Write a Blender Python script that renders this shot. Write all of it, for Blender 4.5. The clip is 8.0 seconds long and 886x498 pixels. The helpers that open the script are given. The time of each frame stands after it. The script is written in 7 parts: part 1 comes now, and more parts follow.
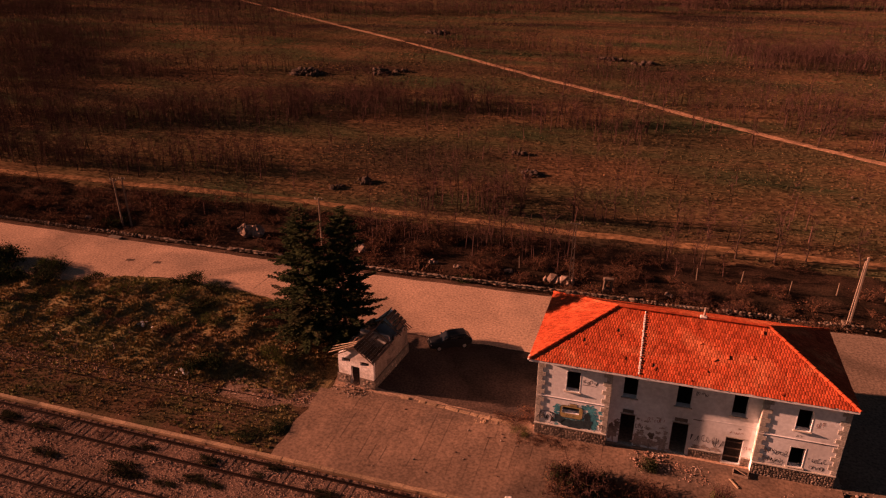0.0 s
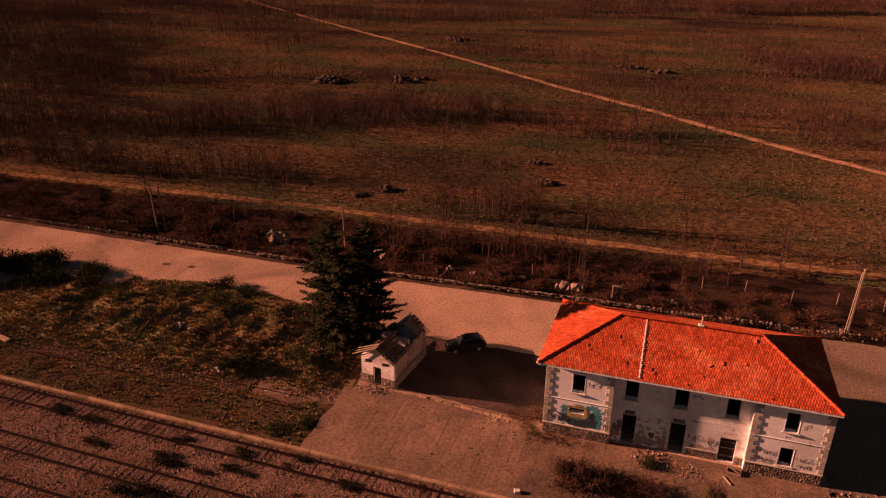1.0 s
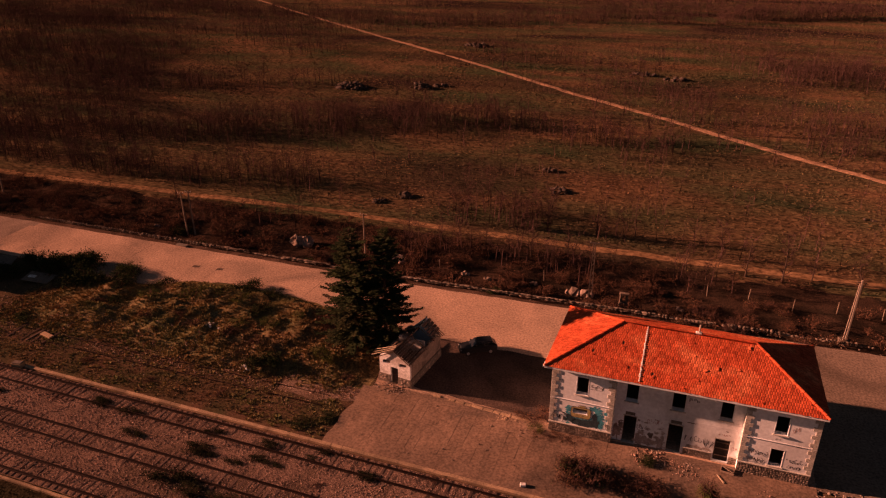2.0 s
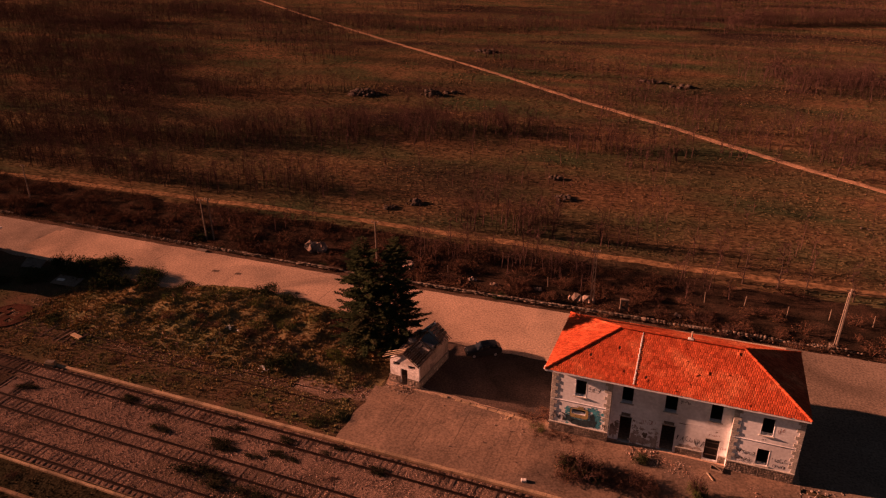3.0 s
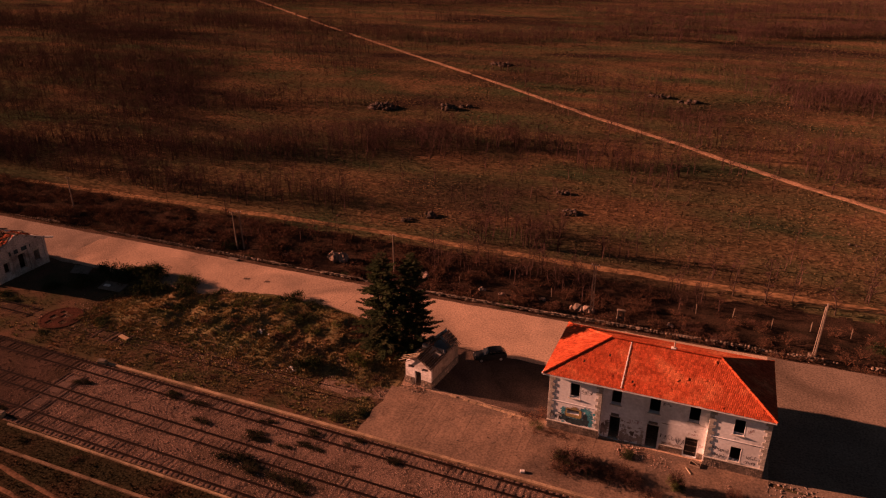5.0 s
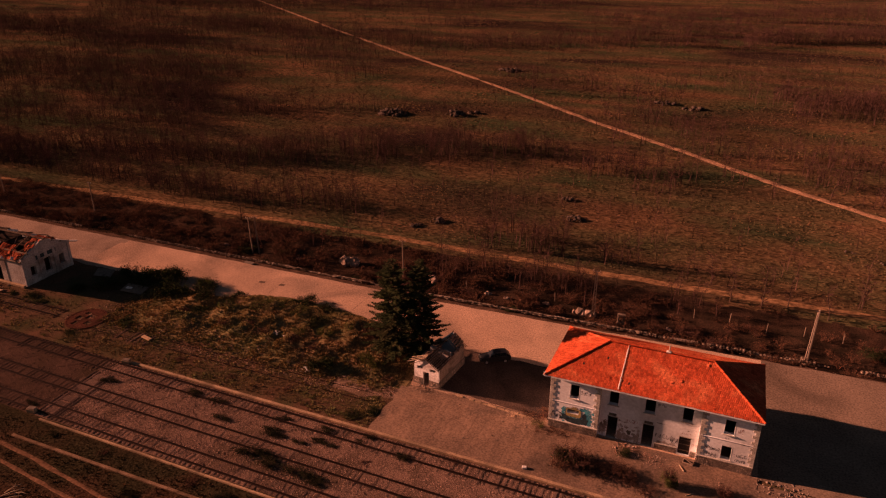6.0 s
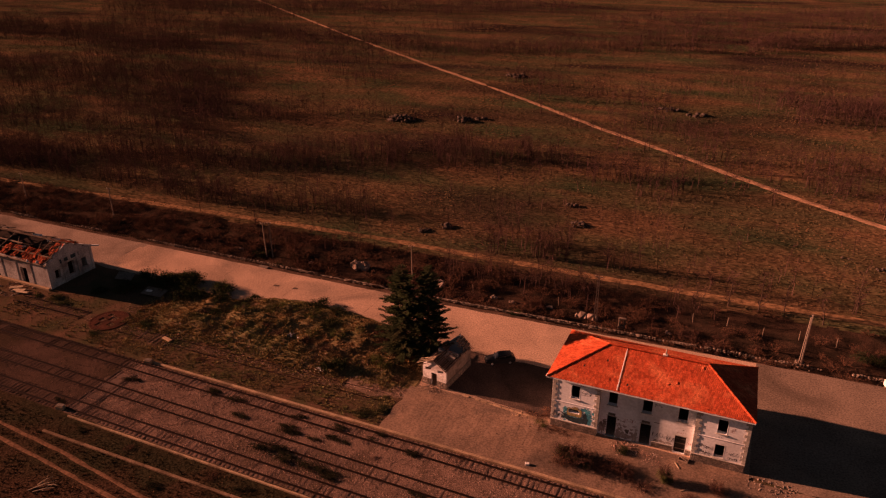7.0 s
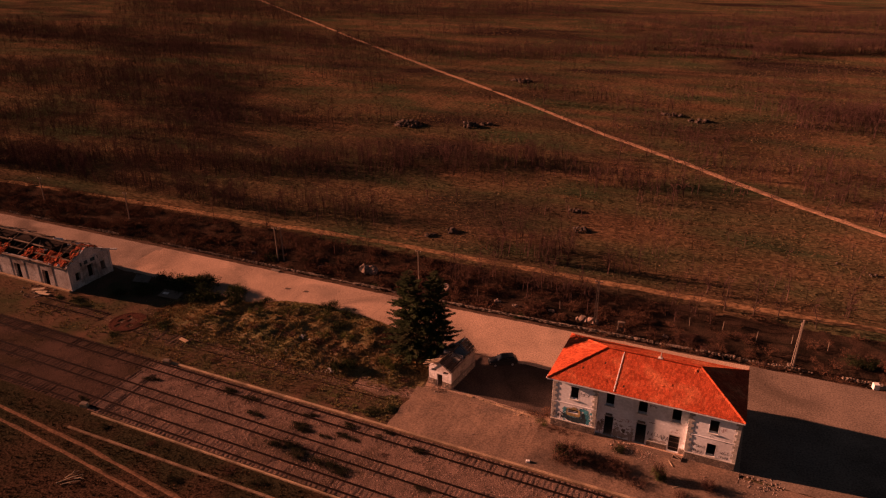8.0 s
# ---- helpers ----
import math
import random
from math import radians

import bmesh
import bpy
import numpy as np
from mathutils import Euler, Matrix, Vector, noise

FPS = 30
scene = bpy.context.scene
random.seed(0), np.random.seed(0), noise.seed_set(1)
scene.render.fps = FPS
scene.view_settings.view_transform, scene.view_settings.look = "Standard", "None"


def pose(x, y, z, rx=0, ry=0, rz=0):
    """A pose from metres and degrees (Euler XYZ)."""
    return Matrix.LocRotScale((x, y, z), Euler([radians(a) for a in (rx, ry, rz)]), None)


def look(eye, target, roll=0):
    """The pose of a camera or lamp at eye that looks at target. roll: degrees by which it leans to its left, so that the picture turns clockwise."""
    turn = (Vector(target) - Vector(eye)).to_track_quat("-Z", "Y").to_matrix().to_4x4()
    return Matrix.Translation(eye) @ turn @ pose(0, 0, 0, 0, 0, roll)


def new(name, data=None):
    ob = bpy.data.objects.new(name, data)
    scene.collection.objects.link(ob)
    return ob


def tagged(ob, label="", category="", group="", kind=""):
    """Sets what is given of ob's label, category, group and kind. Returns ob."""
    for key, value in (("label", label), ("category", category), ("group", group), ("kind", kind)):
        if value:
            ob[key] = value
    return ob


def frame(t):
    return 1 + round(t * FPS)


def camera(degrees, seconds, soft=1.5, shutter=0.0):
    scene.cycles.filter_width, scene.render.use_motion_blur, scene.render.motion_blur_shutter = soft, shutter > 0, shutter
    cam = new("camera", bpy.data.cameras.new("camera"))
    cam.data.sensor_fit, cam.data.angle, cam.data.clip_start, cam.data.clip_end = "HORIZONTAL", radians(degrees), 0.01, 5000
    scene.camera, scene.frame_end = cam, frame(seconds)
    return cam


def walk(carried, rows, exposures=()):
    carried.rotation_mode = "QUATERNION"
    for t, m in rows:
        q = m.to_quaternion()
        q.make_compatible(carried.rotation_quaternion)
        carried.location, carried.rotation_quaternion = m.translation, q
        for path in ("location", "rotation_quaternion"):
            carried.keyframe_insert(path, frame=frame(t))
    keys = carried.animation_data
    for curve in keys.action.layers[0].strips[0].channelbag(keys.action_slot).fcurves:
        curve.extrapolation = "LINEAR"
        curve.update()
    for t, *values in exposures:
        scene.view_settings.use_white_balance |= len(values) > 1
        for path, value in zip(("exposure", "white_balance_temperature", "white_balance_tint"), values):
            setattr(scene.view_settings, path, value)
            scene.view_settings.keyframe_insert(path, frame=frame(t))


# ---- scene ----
cam = camera(62.5, 8.0, soft=1.2)
PATH = [
    (0, (5.735, -43.369, 34.6), (5.225, -41.624, 33.767), 0.3),
    (0.5, (6.277, -45.071, 35.886), (5.748, -43.332, 35.052), 0.2),
    (1, (6.92, -46.748, 37.177), (6.361, -45.019, 36.344), 0.1),
    (1.5, (7.621, -48.302, 38.371), (7.034, -46.581, 37.537), 0.1),
    (3, (9.585, -52.741, 41.93), (8.952, -51.037, 41.096), 0.0),
    (3.5, (10.309, -54.155, 43.052), (9.664, -52.455, 42.219), 0.0),
    (4, (10.967, -55.667, 44.293), (10.313, -53.971, 43.459), 0.0),
    (4.5, (11.687, -57.262, 45.423), (11.023, -55.568, 44.592), 0.0),
    (6, (13.739, -61.917, 48.918), (13.043, -60.235, 48.089), -0.0),
    (6.5, (14.337, -63.46, 50.071), (13.632, -61.782, 49.243), -0.1),
    (7, (14.969, -64.968, 51.163), (14.254, -63.293, 50.336), -0.1),
    (7.5, (15.645, -66.502, 52.28), (14.921, -64.831, 51.454), -0.1),
    (8, (16.245, -67.933, 53.575), (15.516, -66.265, 52.747), -0.1),
]
walk(cam, [(t, look(eye, target, roll)) for t, eye, target, roll in PATH], exposures=[(0.0, 1.5, 7750, 33), (8.0, 1.5, 7750, 33)])

# ---------------------------------------------------------------- light
SUN_EL, SUN_SLOPE = 14.0, 0.10          # degrees above the horizon; drift of the shadows in y per metre of x
SUN_STRENGTH, SKY_STRENGTH = 5.0, 0.0088
_d = Vector((1.0, SUN_SLOPE, 0)).normalized() * math.cos(radians(SUN_EL))
SUN_DIR = Vector((_d.x, _d.y, -math.sin(radians(SUN_EL))))
sun_data = bpy.data.lights.new("sun", "SUN")
sun_data.energy, sun_data.angle, sun_data.color = SUN_STRENGTH, radians(0.6), (1.0, 0.49, 0.33)
sun = new("sun", sun_data)
sun.matrix_world = Matrix.Translation((-80, -10, 60)) @ SUN_DIR.to_track_quat("-Z", "Y").to_matrix().to_4x4()
world = bpy.data.worlds.new("world")
scene.world = world
world.use_nodes = True
_nt = world.node_tree
_sky = _nt.nodes.new("ShaderNodeTexSky")
_sky.sky_type, _sky.sun_disc = "NISHITA", False
_sky.sun_elevation, _sky.sun_rotation = radians(SUN_EL), math.atan2(-SUN_DIR.x, -SUN_DIR.y)
_nt.links.new(_sky.outputs[0], _nt.nodes["Background"].inputs[0])
_nt.nodes["Background"].inputs[1].default_value = SKY_STRENGTH

# ---------------------------------------------------------------- materials
MATS = {}


def material(name, c1, c2, c3=None, scale=1.0, fine=12.0, rough=0.9, bump=0.3, depth=0.02, vary=0.0, metal=0.0, spec=0.0, big=0.0, grit=1.0, stretch=1.0):
    """Two noises in metres mix three colours; vary: each loose piece a little lighter or darker; big: a third, wide noise; grit: strength of the grain; stretch: grain drawn out along x."""
    m = bpy.data.materials.new(name)
    m.use_nodes = True
    nt = m.node_tree
    b = nt.nodes["Principled BSDF"]
    geo = nt.nodes.new("ShaderNodeNewGeometry")

    def noise_tex(s, detail=4.0, dist=0.0):
        n = nt.nodes.new("ShaderNodeTexNoise")
        n.inputs["Scale"].default_value, n.inputs["Detail"].default_value, n.inputs["Distortion"].default_value = s, detail, dist
        if stretch == 1.0:
            nt.links.new(geo.outputs["Position"], n.inputs["Vector"])
        else:
            mp = nt.nodes.new("ShaderNodeMapping")
            mp.inputs["Scale"].default_value = (1 / stretch, 1, 1)
            nt.links.new(geo.outputs["Position"], mp.inputs["Vector"])
            nt.links.new(mp.outputs["Vector"], n.inputs["Vector"])
        return n.outputs["Fac"]

    def ramp(fac, lo, hi):
        r = nt.nodes.new("ShaderNodeMapRange")
        r.inputs[1].default_value, r.inputs[2].default_value = lo, hi
        nt.links.new(fac, r.inputs[0])
        return r.outputs[0]

    def mix(fac, a, c, kind="MIX"):
        x = nt.nodes.new("ShaderNodeMix")
        x.data_type, x.blend_type = "RGBA", kind
        for sock, val in ((x.inputs[0], fac), (x.inputs[6], a), (x.inputs[7], c)):
            if isinstance(val, (int, float)):
                sock.default_value = val
            elif isinstance(val, tuple):
                sock.default_value = (*val, 1.0)
            else:
                nt.links.new(val, sock)
        return x.outputs[2]

    f_fine, f_mid = noise_tex(fine, 5.0), noise_tex(scale, 5.0, 0.4)
    col = mix(ramp(f_mid, 0.35, 0.65), c1, c2)
    if c3:
        col = mix(ramp(noise_tex(scale * 0.37, 6.0, 0.8), 0.5, 0.66), col, c3)
    if big:
        col = mix(ramp(noise_tex(big, 3.0), 0.3, 0.7), col, mix(0.5, col, (0.5, 0.5, 0.5), "MULTIPLY"))
    grain = nt.nodes.new("ShaderNodeMapRange")
    grain.inputs[1].default_value, grain.inputs[2].default_value, grain.inputs[3].default_value, grain.inputs[4].default_value = 0.3, 0.7, 1 - 0.35 * grit, 1 + 0.25 * grit
    nt.links.new(f_fine, grain.inputs[0])
    col = mix(1.0, col, grain.outputs[0], "MULTIPLY")
    if vary:
        info = nt.nodes.new("ShaderNodeObjectInfo")
        add = nt.nodes.new("ShaderNodeMath")
        add.operation = "ADD"
        nt.links.new(info.outputs["Random"], add.inputs[0])
        nt.links.new(geo.outputs["Random Per Island"], add.inputs[1])
        fr = nt.nodes.new("ShaderNodeMath")
        fr.operation = "FRACT"
        nt.links.new(add.outputs[0], fr.inputs[0])
        r = nt.nodes.new("ShaderNodeMapRange")
        r.inputs[3].default_value, r.inputs[4].default_value = 1.0 - vary, 1.0 + vary
        nt.links.new(fr.outputs[0], r.inputs[0])
        col = mix(1.0, col, r.outputs[0], "MULTIPLY")
    nt.links.new(col, b.inputs["Base Color"])
    b.inputs["Roughness"].default_value, b.inputs["Metallic"].default_value = rough, metal
    b.inputs["Specular IOR Level"].default_value = spec
    b.inputs["Diffuse Roughness"].default_value = 0.3
    if bump:
        bp = nt.nodes.new("ShaderNodeBump")
        bp.inputs["Strength"].default_value, bp.inputs["Distance"].default_value = bump, depth
        both = nt.nodes.new("ShaderNodeMath")
        both.operation = "MULTIPLY_ADD"
        both.inputs[1].default_value = 0.45
        nt.links.new(noise_tex(fine * 3.7, 3.0), both.inputs[0])
        nt.links.new(f_fine, both.inputs[2])
        nt.links.new(both.outputs[0], bp.inputs["Height"])
        nt.links.new(bp.outputs[0], b.inputs["Normal"])
    MATS[name] = m
    return m


# Grass grain stretched along x also paints the dark streaks of low-sun shadows
FIELD = material("field_grass", (0.162, 0.090, 0.049), (0.060, 0.067, 0.033), (0.040, 0.025, 0.020), scale=0.09, fine=2.6, bump=1.0, depth=0.20, big=0.024, grit=2.0, stretch=2.6)
TUFT = material("dry_grass_blades", (0.190, 0.108, 0.056), (0.076, 0.080, 0.037), (0.070, 0.042, 0.030), scale=0.09, fine=1.5, bump=0, vary=0.25)
MOUND_GRASS = material("mound_grass_blades", (0.30, 0.215, 0.100), (0.190, 0.180, 0.076), (0.23, 0.14, 0.074), scale=0.22, fine=2.0, bump=0, vary=0.15)
TWIG = material("bare_twigs", (0.092, 0.049, 0.041), (0.064, 0.036, 0.031), scale=0.2, fine=4.0, bump=0, vary=0.35)
BARK = material("grey_bark", (0.09, 0.058, 0.043), (0.06, 0.04, 0.031), scale=1.5, fine=14, bump=0.5)
ROAD = material("worn_concrete", (0.57, 0.366, 0.255), (0.46, 0.298, 0.209), (0.31, 0.21, 0.153), scale=0.22, fine=5.0, bump=0.06, depth=0.01, big=0.06, grit=1.2)
PAVING = material("platform_paving", (0.275, 0.178, 0.125), (0.210, 0.140, 0.101), (0.160, 0.112, 0.085), scale=0.35, fine=5.0, bump=0.25, depth=0.01, vary=0.08, big=0.09, grit=1.1)
MOUND_SOIL = material("mound_turf", (0.235, 0.168, 0.084), (0.140, 0.133, 0.061), (0.170, 0.104, 0.061), scale=0.25, fine=6.0, bump=0.7, depth=0.06, grit=1.4)
SOIL = material("red_brown_soil", (0.130, 0.071, 0.046), (0.092, 0.062, 0.036), (0.064, 0.057, 0.029), scale=0.35, fine=8.0, bump=0.7, depth=0.04, grit=1.5)
# Brown bank soil with the scrub's long shadows darkened into its colour
SHADED_BANK_SOIL = material("shade_dark_bank_soil", (0.056, 0.032, 0.022), (0.036, 0.023, 0.016), (0.024, 0.017, 0.012), scale=0.5, fine=6.0, bump=0.9, depth=0.08, grit=1.8)
VERGE_SOIL = material("dark_turf", (0.042, 0.033, 0.019), (0.031, 0.028, 0.016), (0.064, 0.036, 0.023), scale=0.22, fine=5.0, bump=0.9, depth=0.08, grit=2.2)
DARK_GRASS = material("dull_grass_blades", (0.098, 0.064, 0.033), (0.058, 0.052, 0.024), (0.112, 0.060, 0.034), scale=0.25, fine=3.0, bump=0, vary=0.45)
# Same stretch as the field: shadow streaks go into the tussock colour
HUMMOCK = material("grass_tussock", (0.168, 0.094, 0.051), (0.066, 0.072, 0.035), (0.050, 0.031, 0.023), scale=0.09, fine=3.0, bump=0.5, depth=0.05, vary=0.12, grit=1.2, big=0.024, stretch=2.0)
STRAW = material("straw_grass_blades", (0.27, 0.175, 0.080), (0.195, 0.135, 0.060), (0.20, 0.113, 0.060), scale=0.4, fine=3.0, bump=0, vary=0.2)
OLD_BALLAST = material("earthy_ballast", (0.098, 0.058, 0.043), (0.066, 0.041, 0.031), (0.046, 0.032, 0.019), scale=0.3, fine=9.0, bump=1.0, depth=0.05, grit=1.8)
OLD_STONE = material("dull_ballast_stone", (0.17, 0.105, 0.080), (0.10, 0.064, 0.050), scale=1.5, fine=5.0, bump=0, vary=0.6)
ROAD_GREY = material("grey_far_concrete", (0.385, 0.272, 0.203), (0.31, 0.218, 0.166), (0.19, 0.136, 0.104), scale=0.25, fine=5.0, bump=0.06, depth=0.01, big=0.05, grit=1.1)
# Duller concrete, its colour lowered further to deepen the house's shadow
ROAD_DULL_SHADED = material("dull_shaded_concrete", (0.250, 0.178, 0.133), (0.195, 0.140, 0.106), (0.135, 0.098, 0.074), scale=0.25, fine=5.0, bump=0.06, depth=0.01, big=0.05, grit=1.3)
KERB_OLD = material("earthy_kerb_stone", (0.27, 0.175, 0.115), (0.20, 0.130, 0.086), (0.12, 0.078, 0.05), scale=0.8, fine=7.0, bump=0.5, vary=0.12)
SLEEPER_OLD = material("sunken_sleeper_wood", (0.085, 0.054, 0.043), (0.055, 0.036, 0.029), scale=1.2, fine=16.0, bump=0.6, vary=0.35)
# Rust stain and the rail's own shadow in one dark colour
STAIN_SHADE = material("rust_and_shade_gravel", (0.040, 0.026, 0.022), (0.024, 0.016, 0.014), scale=1.5, fine=9.0, bump=0.8)
# Near-black colour that stands in for the goods shed's inner shade
DARK_INSIDE = material("dark_interior", (0.05, 0.036, 0.03), (0.03, 0.023, 0.02), scale=1.0, fine=6.0, bump=0.8)
# Patchy yard ground, coloured dark to strengthen the shade lying on it
YARD_SHADE = material("patchy_shaded_yard", (0.064, 0.045, 0.038), (0.034, 0.026, 0.023), (0.110, 0.072, 0.056), scale=0.3, fine=6.0, bump=0.4, grit=1.3)
DIRT = material("dirt_track", (0.40, 0.232, 0.142), (0.28, 0.163, 0.102), scale=0.3, fine=1.8, bump=0.5, depth=0.05, grit=1.4)
DIRT_RUT = material("rut_dirt", (0.205, 0.112, 0.069), (0.135, 0.076, 0.048), scale=0.5, fine=3.0, bump=0.5, depth=0.05, grit=1.5)
DIRT_OLD = material("overgrown_track", (0.27, 0.152, 0.080), (0.175, 0.099, 0.053), (0.105, 0.069, 0.035), scale=0.25, fine=1.5, bump=0.5, depth=0.06, grit=1.8)
BALLAST = material("ballast_gravel", (0.25, 0.155, 0.115), (0.165, 0.104, 0.078), (0.108, 0.070, 0.049), scale=0.4, fine=9.0, bump=1.0, depth=0.05, grit=2.4)
STONE = material("ballast_stone", (0.40, 0.26, 0.195), (0.22, 0.145, 0.112), scale=1.5, fine=5.0, bump=0, vary=0.7)
KERB = material("kerb_stone", (0.45, 0.305, 0.195), (0.36, 0.246, 0.158), (0.25, 0.173, 0.114), scale=0.8, fine=9.0, bump=0.4, vary=0.10)
ROCK = material("limestone", (0.23, 0.168, 0.128), (0.16, 0.118, 0.09), (0.10, 0.073, 0.055), scale=1.2, fine=6.0, bump=0.6, depth=0.04, vary=0.4)
SLEEPER = material("sleeper_wood", (0.135, 0.088, 0.070), (0.092, 0.061, 0.050), scale=1.2, fine=16.0, bump=0.6, vary=0.35)
RAIL = material("rusty_rail", (0.030, 0.018, 0.015), (0.02, 0.013, 0.011), scale=2.0, fine=25.0, rough=0.7, bump=0.3, metal=0.2)
RUST = material("rusty_plate", (0.090, 0.037, 0.026), (0.062, 0.028, 0.020), (0.046, 0.023, 0.017), scale=0.8, fine=6.0, rough=0.9, bump=0.4, grit=1.6)
PLASTER = material("stained_plaster", (0.87, 0.872, 0.875), (0.82, 0.815, 0.815), (0.66, 0.64, 0.63), scale=0.45, fine=4.0, bump=0.12, grit=0.4)
PLASTER_OLD = material("sooty_plaster", (0.60, 0.55, 0.52), (0.46, 0.415, 0.39), (0.26, 0.21, 0.19), scale=0.7, fine=5.0, bump=0.3, big=0.25)
QUOIN = material("quoin_stone", (0.50, 0.455, 0.40), (0.42, 0.38, 0.33), scale=1.4, fine=10.0, bump=0.4, vary=0.14)
CRAG = material("weathered_crag", (0.40, 0.285, 0.225), (0.27, 0.193, 0.152), (0.15, 0.108, 0.084), scale=1.6, fine=6.0, bump=0.8, depth=0.05, vary=0.35)
RUBBLE_STONE = material("rubble_masonry", (0.30, 0.225, 0.18), (0.21, 0.158, 0.125), (0.15, 0.115, 0.092), scale=2.0, fine=12.0, bump=0.5, vary=0.35)
MORTAR = material("dark_mortar", (0.20, 0.16, 0.13), (0.14, 0.11, 0.09), scale=2.0, fine=14.0, bump=0.4)
EXPOSED = material("bare_masonry", (0.46, 0.39, 0.35), (0.36, 0.295, 0.26), (0.22, 0.175, 0.15), scale=2.2, fine=9.0, bump=0.5)
TILE = material("clay_tile", (0.50, 0.094, 0.041), (0.40, 0.070, 0.032), (0.56, 0.150, 0.070), scale=0.9, fine=8.0, rough=0.7, bump=0.25, vary=0.27)
TILE_OLD = material("old_tile", (0.34, 0.085, 0.043), (0.20, 0.055, 0.032), scale=0.9, fine=8.0, bump=0.3, vary=0.45)
DECK = material("roof_boards", (0.10, 0.07, 0.055), (0.06, 0.045, 0.035), scale=1.0, fine=9.0, bump=0.3)
TIMBER = material("weathered_timber", (0.24, 0.175, 0.13), (0.15, 0.105, 0.08), scale=1.2, fine=14.0, bump=0.5, vary=0.3)
DARK_TIMBER = material("dark_rotten_timber", (0.12, 0.08, 0.06), (0.07, 0.05, 0.04), (0.17, 0.10, 0.07), scale=1.2, fine=14.0, bump=0.5, vary=0.4)
VERGE = material("rubbly_verge", (0.135, 0.080, 0.056), (0.082, 0.050, 0.035), (0.058, 0.036, 0.023), scale=0.7, fine=7.0, bump=1.0, depth=0.06, grit=1.5)
PALE_TIMBER = material("pale_split_timber", (0.50, 0.38, 0.26), (0.36, 0.27, 0.19), scale=1.2, fine=14.0, bump=0.4, vary=0.15)
WHITEWASH = material("white_mortar", (0.74, 0.70, 0.66), (0.58, 0.54, 0.50), scale=2.0, fine=9.0, bump=0.4)
SPRAY_BLACK = material("black_spray_paint", (0.07, 0.065, 0.07), (0.12, 0.11, 0.11), scale=3.0, fine=20, bump=0)
SPRAY_TEAL = material("teal_spray_paint", (0.09, 0.40, 0.47), (0.06, 0.23, 0.29), (0.28, 0.53, 0.57), scale=1.6, fine=9, bump=0)
SPRAY_DARK = material("navy_spray_paint", (0.035, 0.05, 0.06), (0.06, 0.09, 0.10), scale=2.0, fine=9, bump=0)
SPRAY_YELLOW = material("ochre_spray_paint", (0.50, 0.38, 0.17), (0.40, 0.30, 0.14), scale=2.0, fine=9, bump=0)
SPRAY_RED = material("faded_red_paint", (0.34, 0.14, 0.11), (0.45, 0.24, 0.20), scale=2.0, fine=9, bump=0)
NEEDLES = material("fir_needles", (0.032, 0.042, 0.020), (0.046, 0.054, 0.023), (0.056, 0.047, 0.025), scale=0.5, fine=6.0, bump=0, vary=0.5)
LEAF_DARK = material("evergreen_leaves", (0.026, 0.037, 0.016), (0.042, 0.050, 0.021), scale=0.8, fine=6.0, bump=0, vary=0.4)
LEAF_MAT = material("creeping_leaves", (0.020, 0.022, 0.013), (0.031, 0.031, 0.017), scale=0.8, fine=6.0, bump=0, vary=0.3)
LEAF_GREEN = material("olive_green_leaves", (0.095, 0.11, 0.03), (0.065, 0.08, 0.024), scale=0.8, fine=6.0, bump=0, vary=0.4)
LEAF_BROWN = material("withered_leaves", (0.120, 0.060, 0.038), (0.080, 0.042, 0.028), scale=0.6, fine=5.0, bump=0, vary=0.25)
PLASTER_SHED = material("patchy_limewash", (0.76, 0.72, 0.69), (0.60, 0.55, 0.51), (0.32, 0.25, 0.21), scale=0.9, fine=6.0, bump=0.25, grit=0.8)
LEAF_DRY = material("dry_orange_leaves", (0.235, 0.122, 0.062), (0.160, 0.083, 0.045), scale=0.7, fine=6.0, bump=0, vary=0.3)
BRICK_RUBBLE = material("broken_brick", (0.34, 0.205, 0.15), (0.22, 0.13, 0.095), (0.42, 0.32, 0.26), scale=2.5, fine=12.0, bump=0.4, vary=0.4)
CAR_PAINT = material("dark_car_paint", (0.010, 0.010, 0.012), (0.013, 0.013, 0.015), scale=0.5, fine=30, rough=0.5, bump=0, spec=0.15)
RUBBER = material("tyre_rubber", (0.018, 0.018, 0.018), (0.03, 0.028, 0.026), scale=3, fine=20, rough=0.9, bump=0.2)
ALLOY = material("wheel_alloy", (0.42, 0.41, 0.40), (0.34, 0.33, 0.32), scale=3, fine=20, rough=0.4, bump=0, metal=0.7)
LAMP_GLASS = material("lamp_lens", (0.5, 0.48, 0.46), (0.42, 0.4, 0.38), scale=3, fine=20, rough=0.15, bump=0, spec=0.6)
POLE_WOOD = material("pole_wood", (0.27, 0.20, 0.15), (0.19, 0.14, 0.105), scale=1.0, fine=12, bump=0.4)
POLE_CONCRETE = material("pole_concrete", (0.36, 0.28, 0.22), (0.29, 0.225, 0.18), scale=1.0, fine=12, bump=0.3)
STEEL = material("dull_steel", (0.13, 0.11, 0.10), (0.09, 0.075, 0.07), scale=2.0, fine=12, rough=0.6, bump=0.2, metal=0.4)
LITTER = material("white_litter", (0.75, 0.72, 0.68), (0.62, 0.58, 0.54), scale=2.0, fine=9, bump=0.2)
DARK_DOOR = material("dark_old_door", (0.055, 0.04, 0.034), (0.035, 0.028, 0.025), scale=1.2, fine=9, bump=0.3)

glass = bpy.data.materials.new("car_glass")
glass.use_nodes = True
_b = glass.node_tree.nodes["Principled BSDF"]
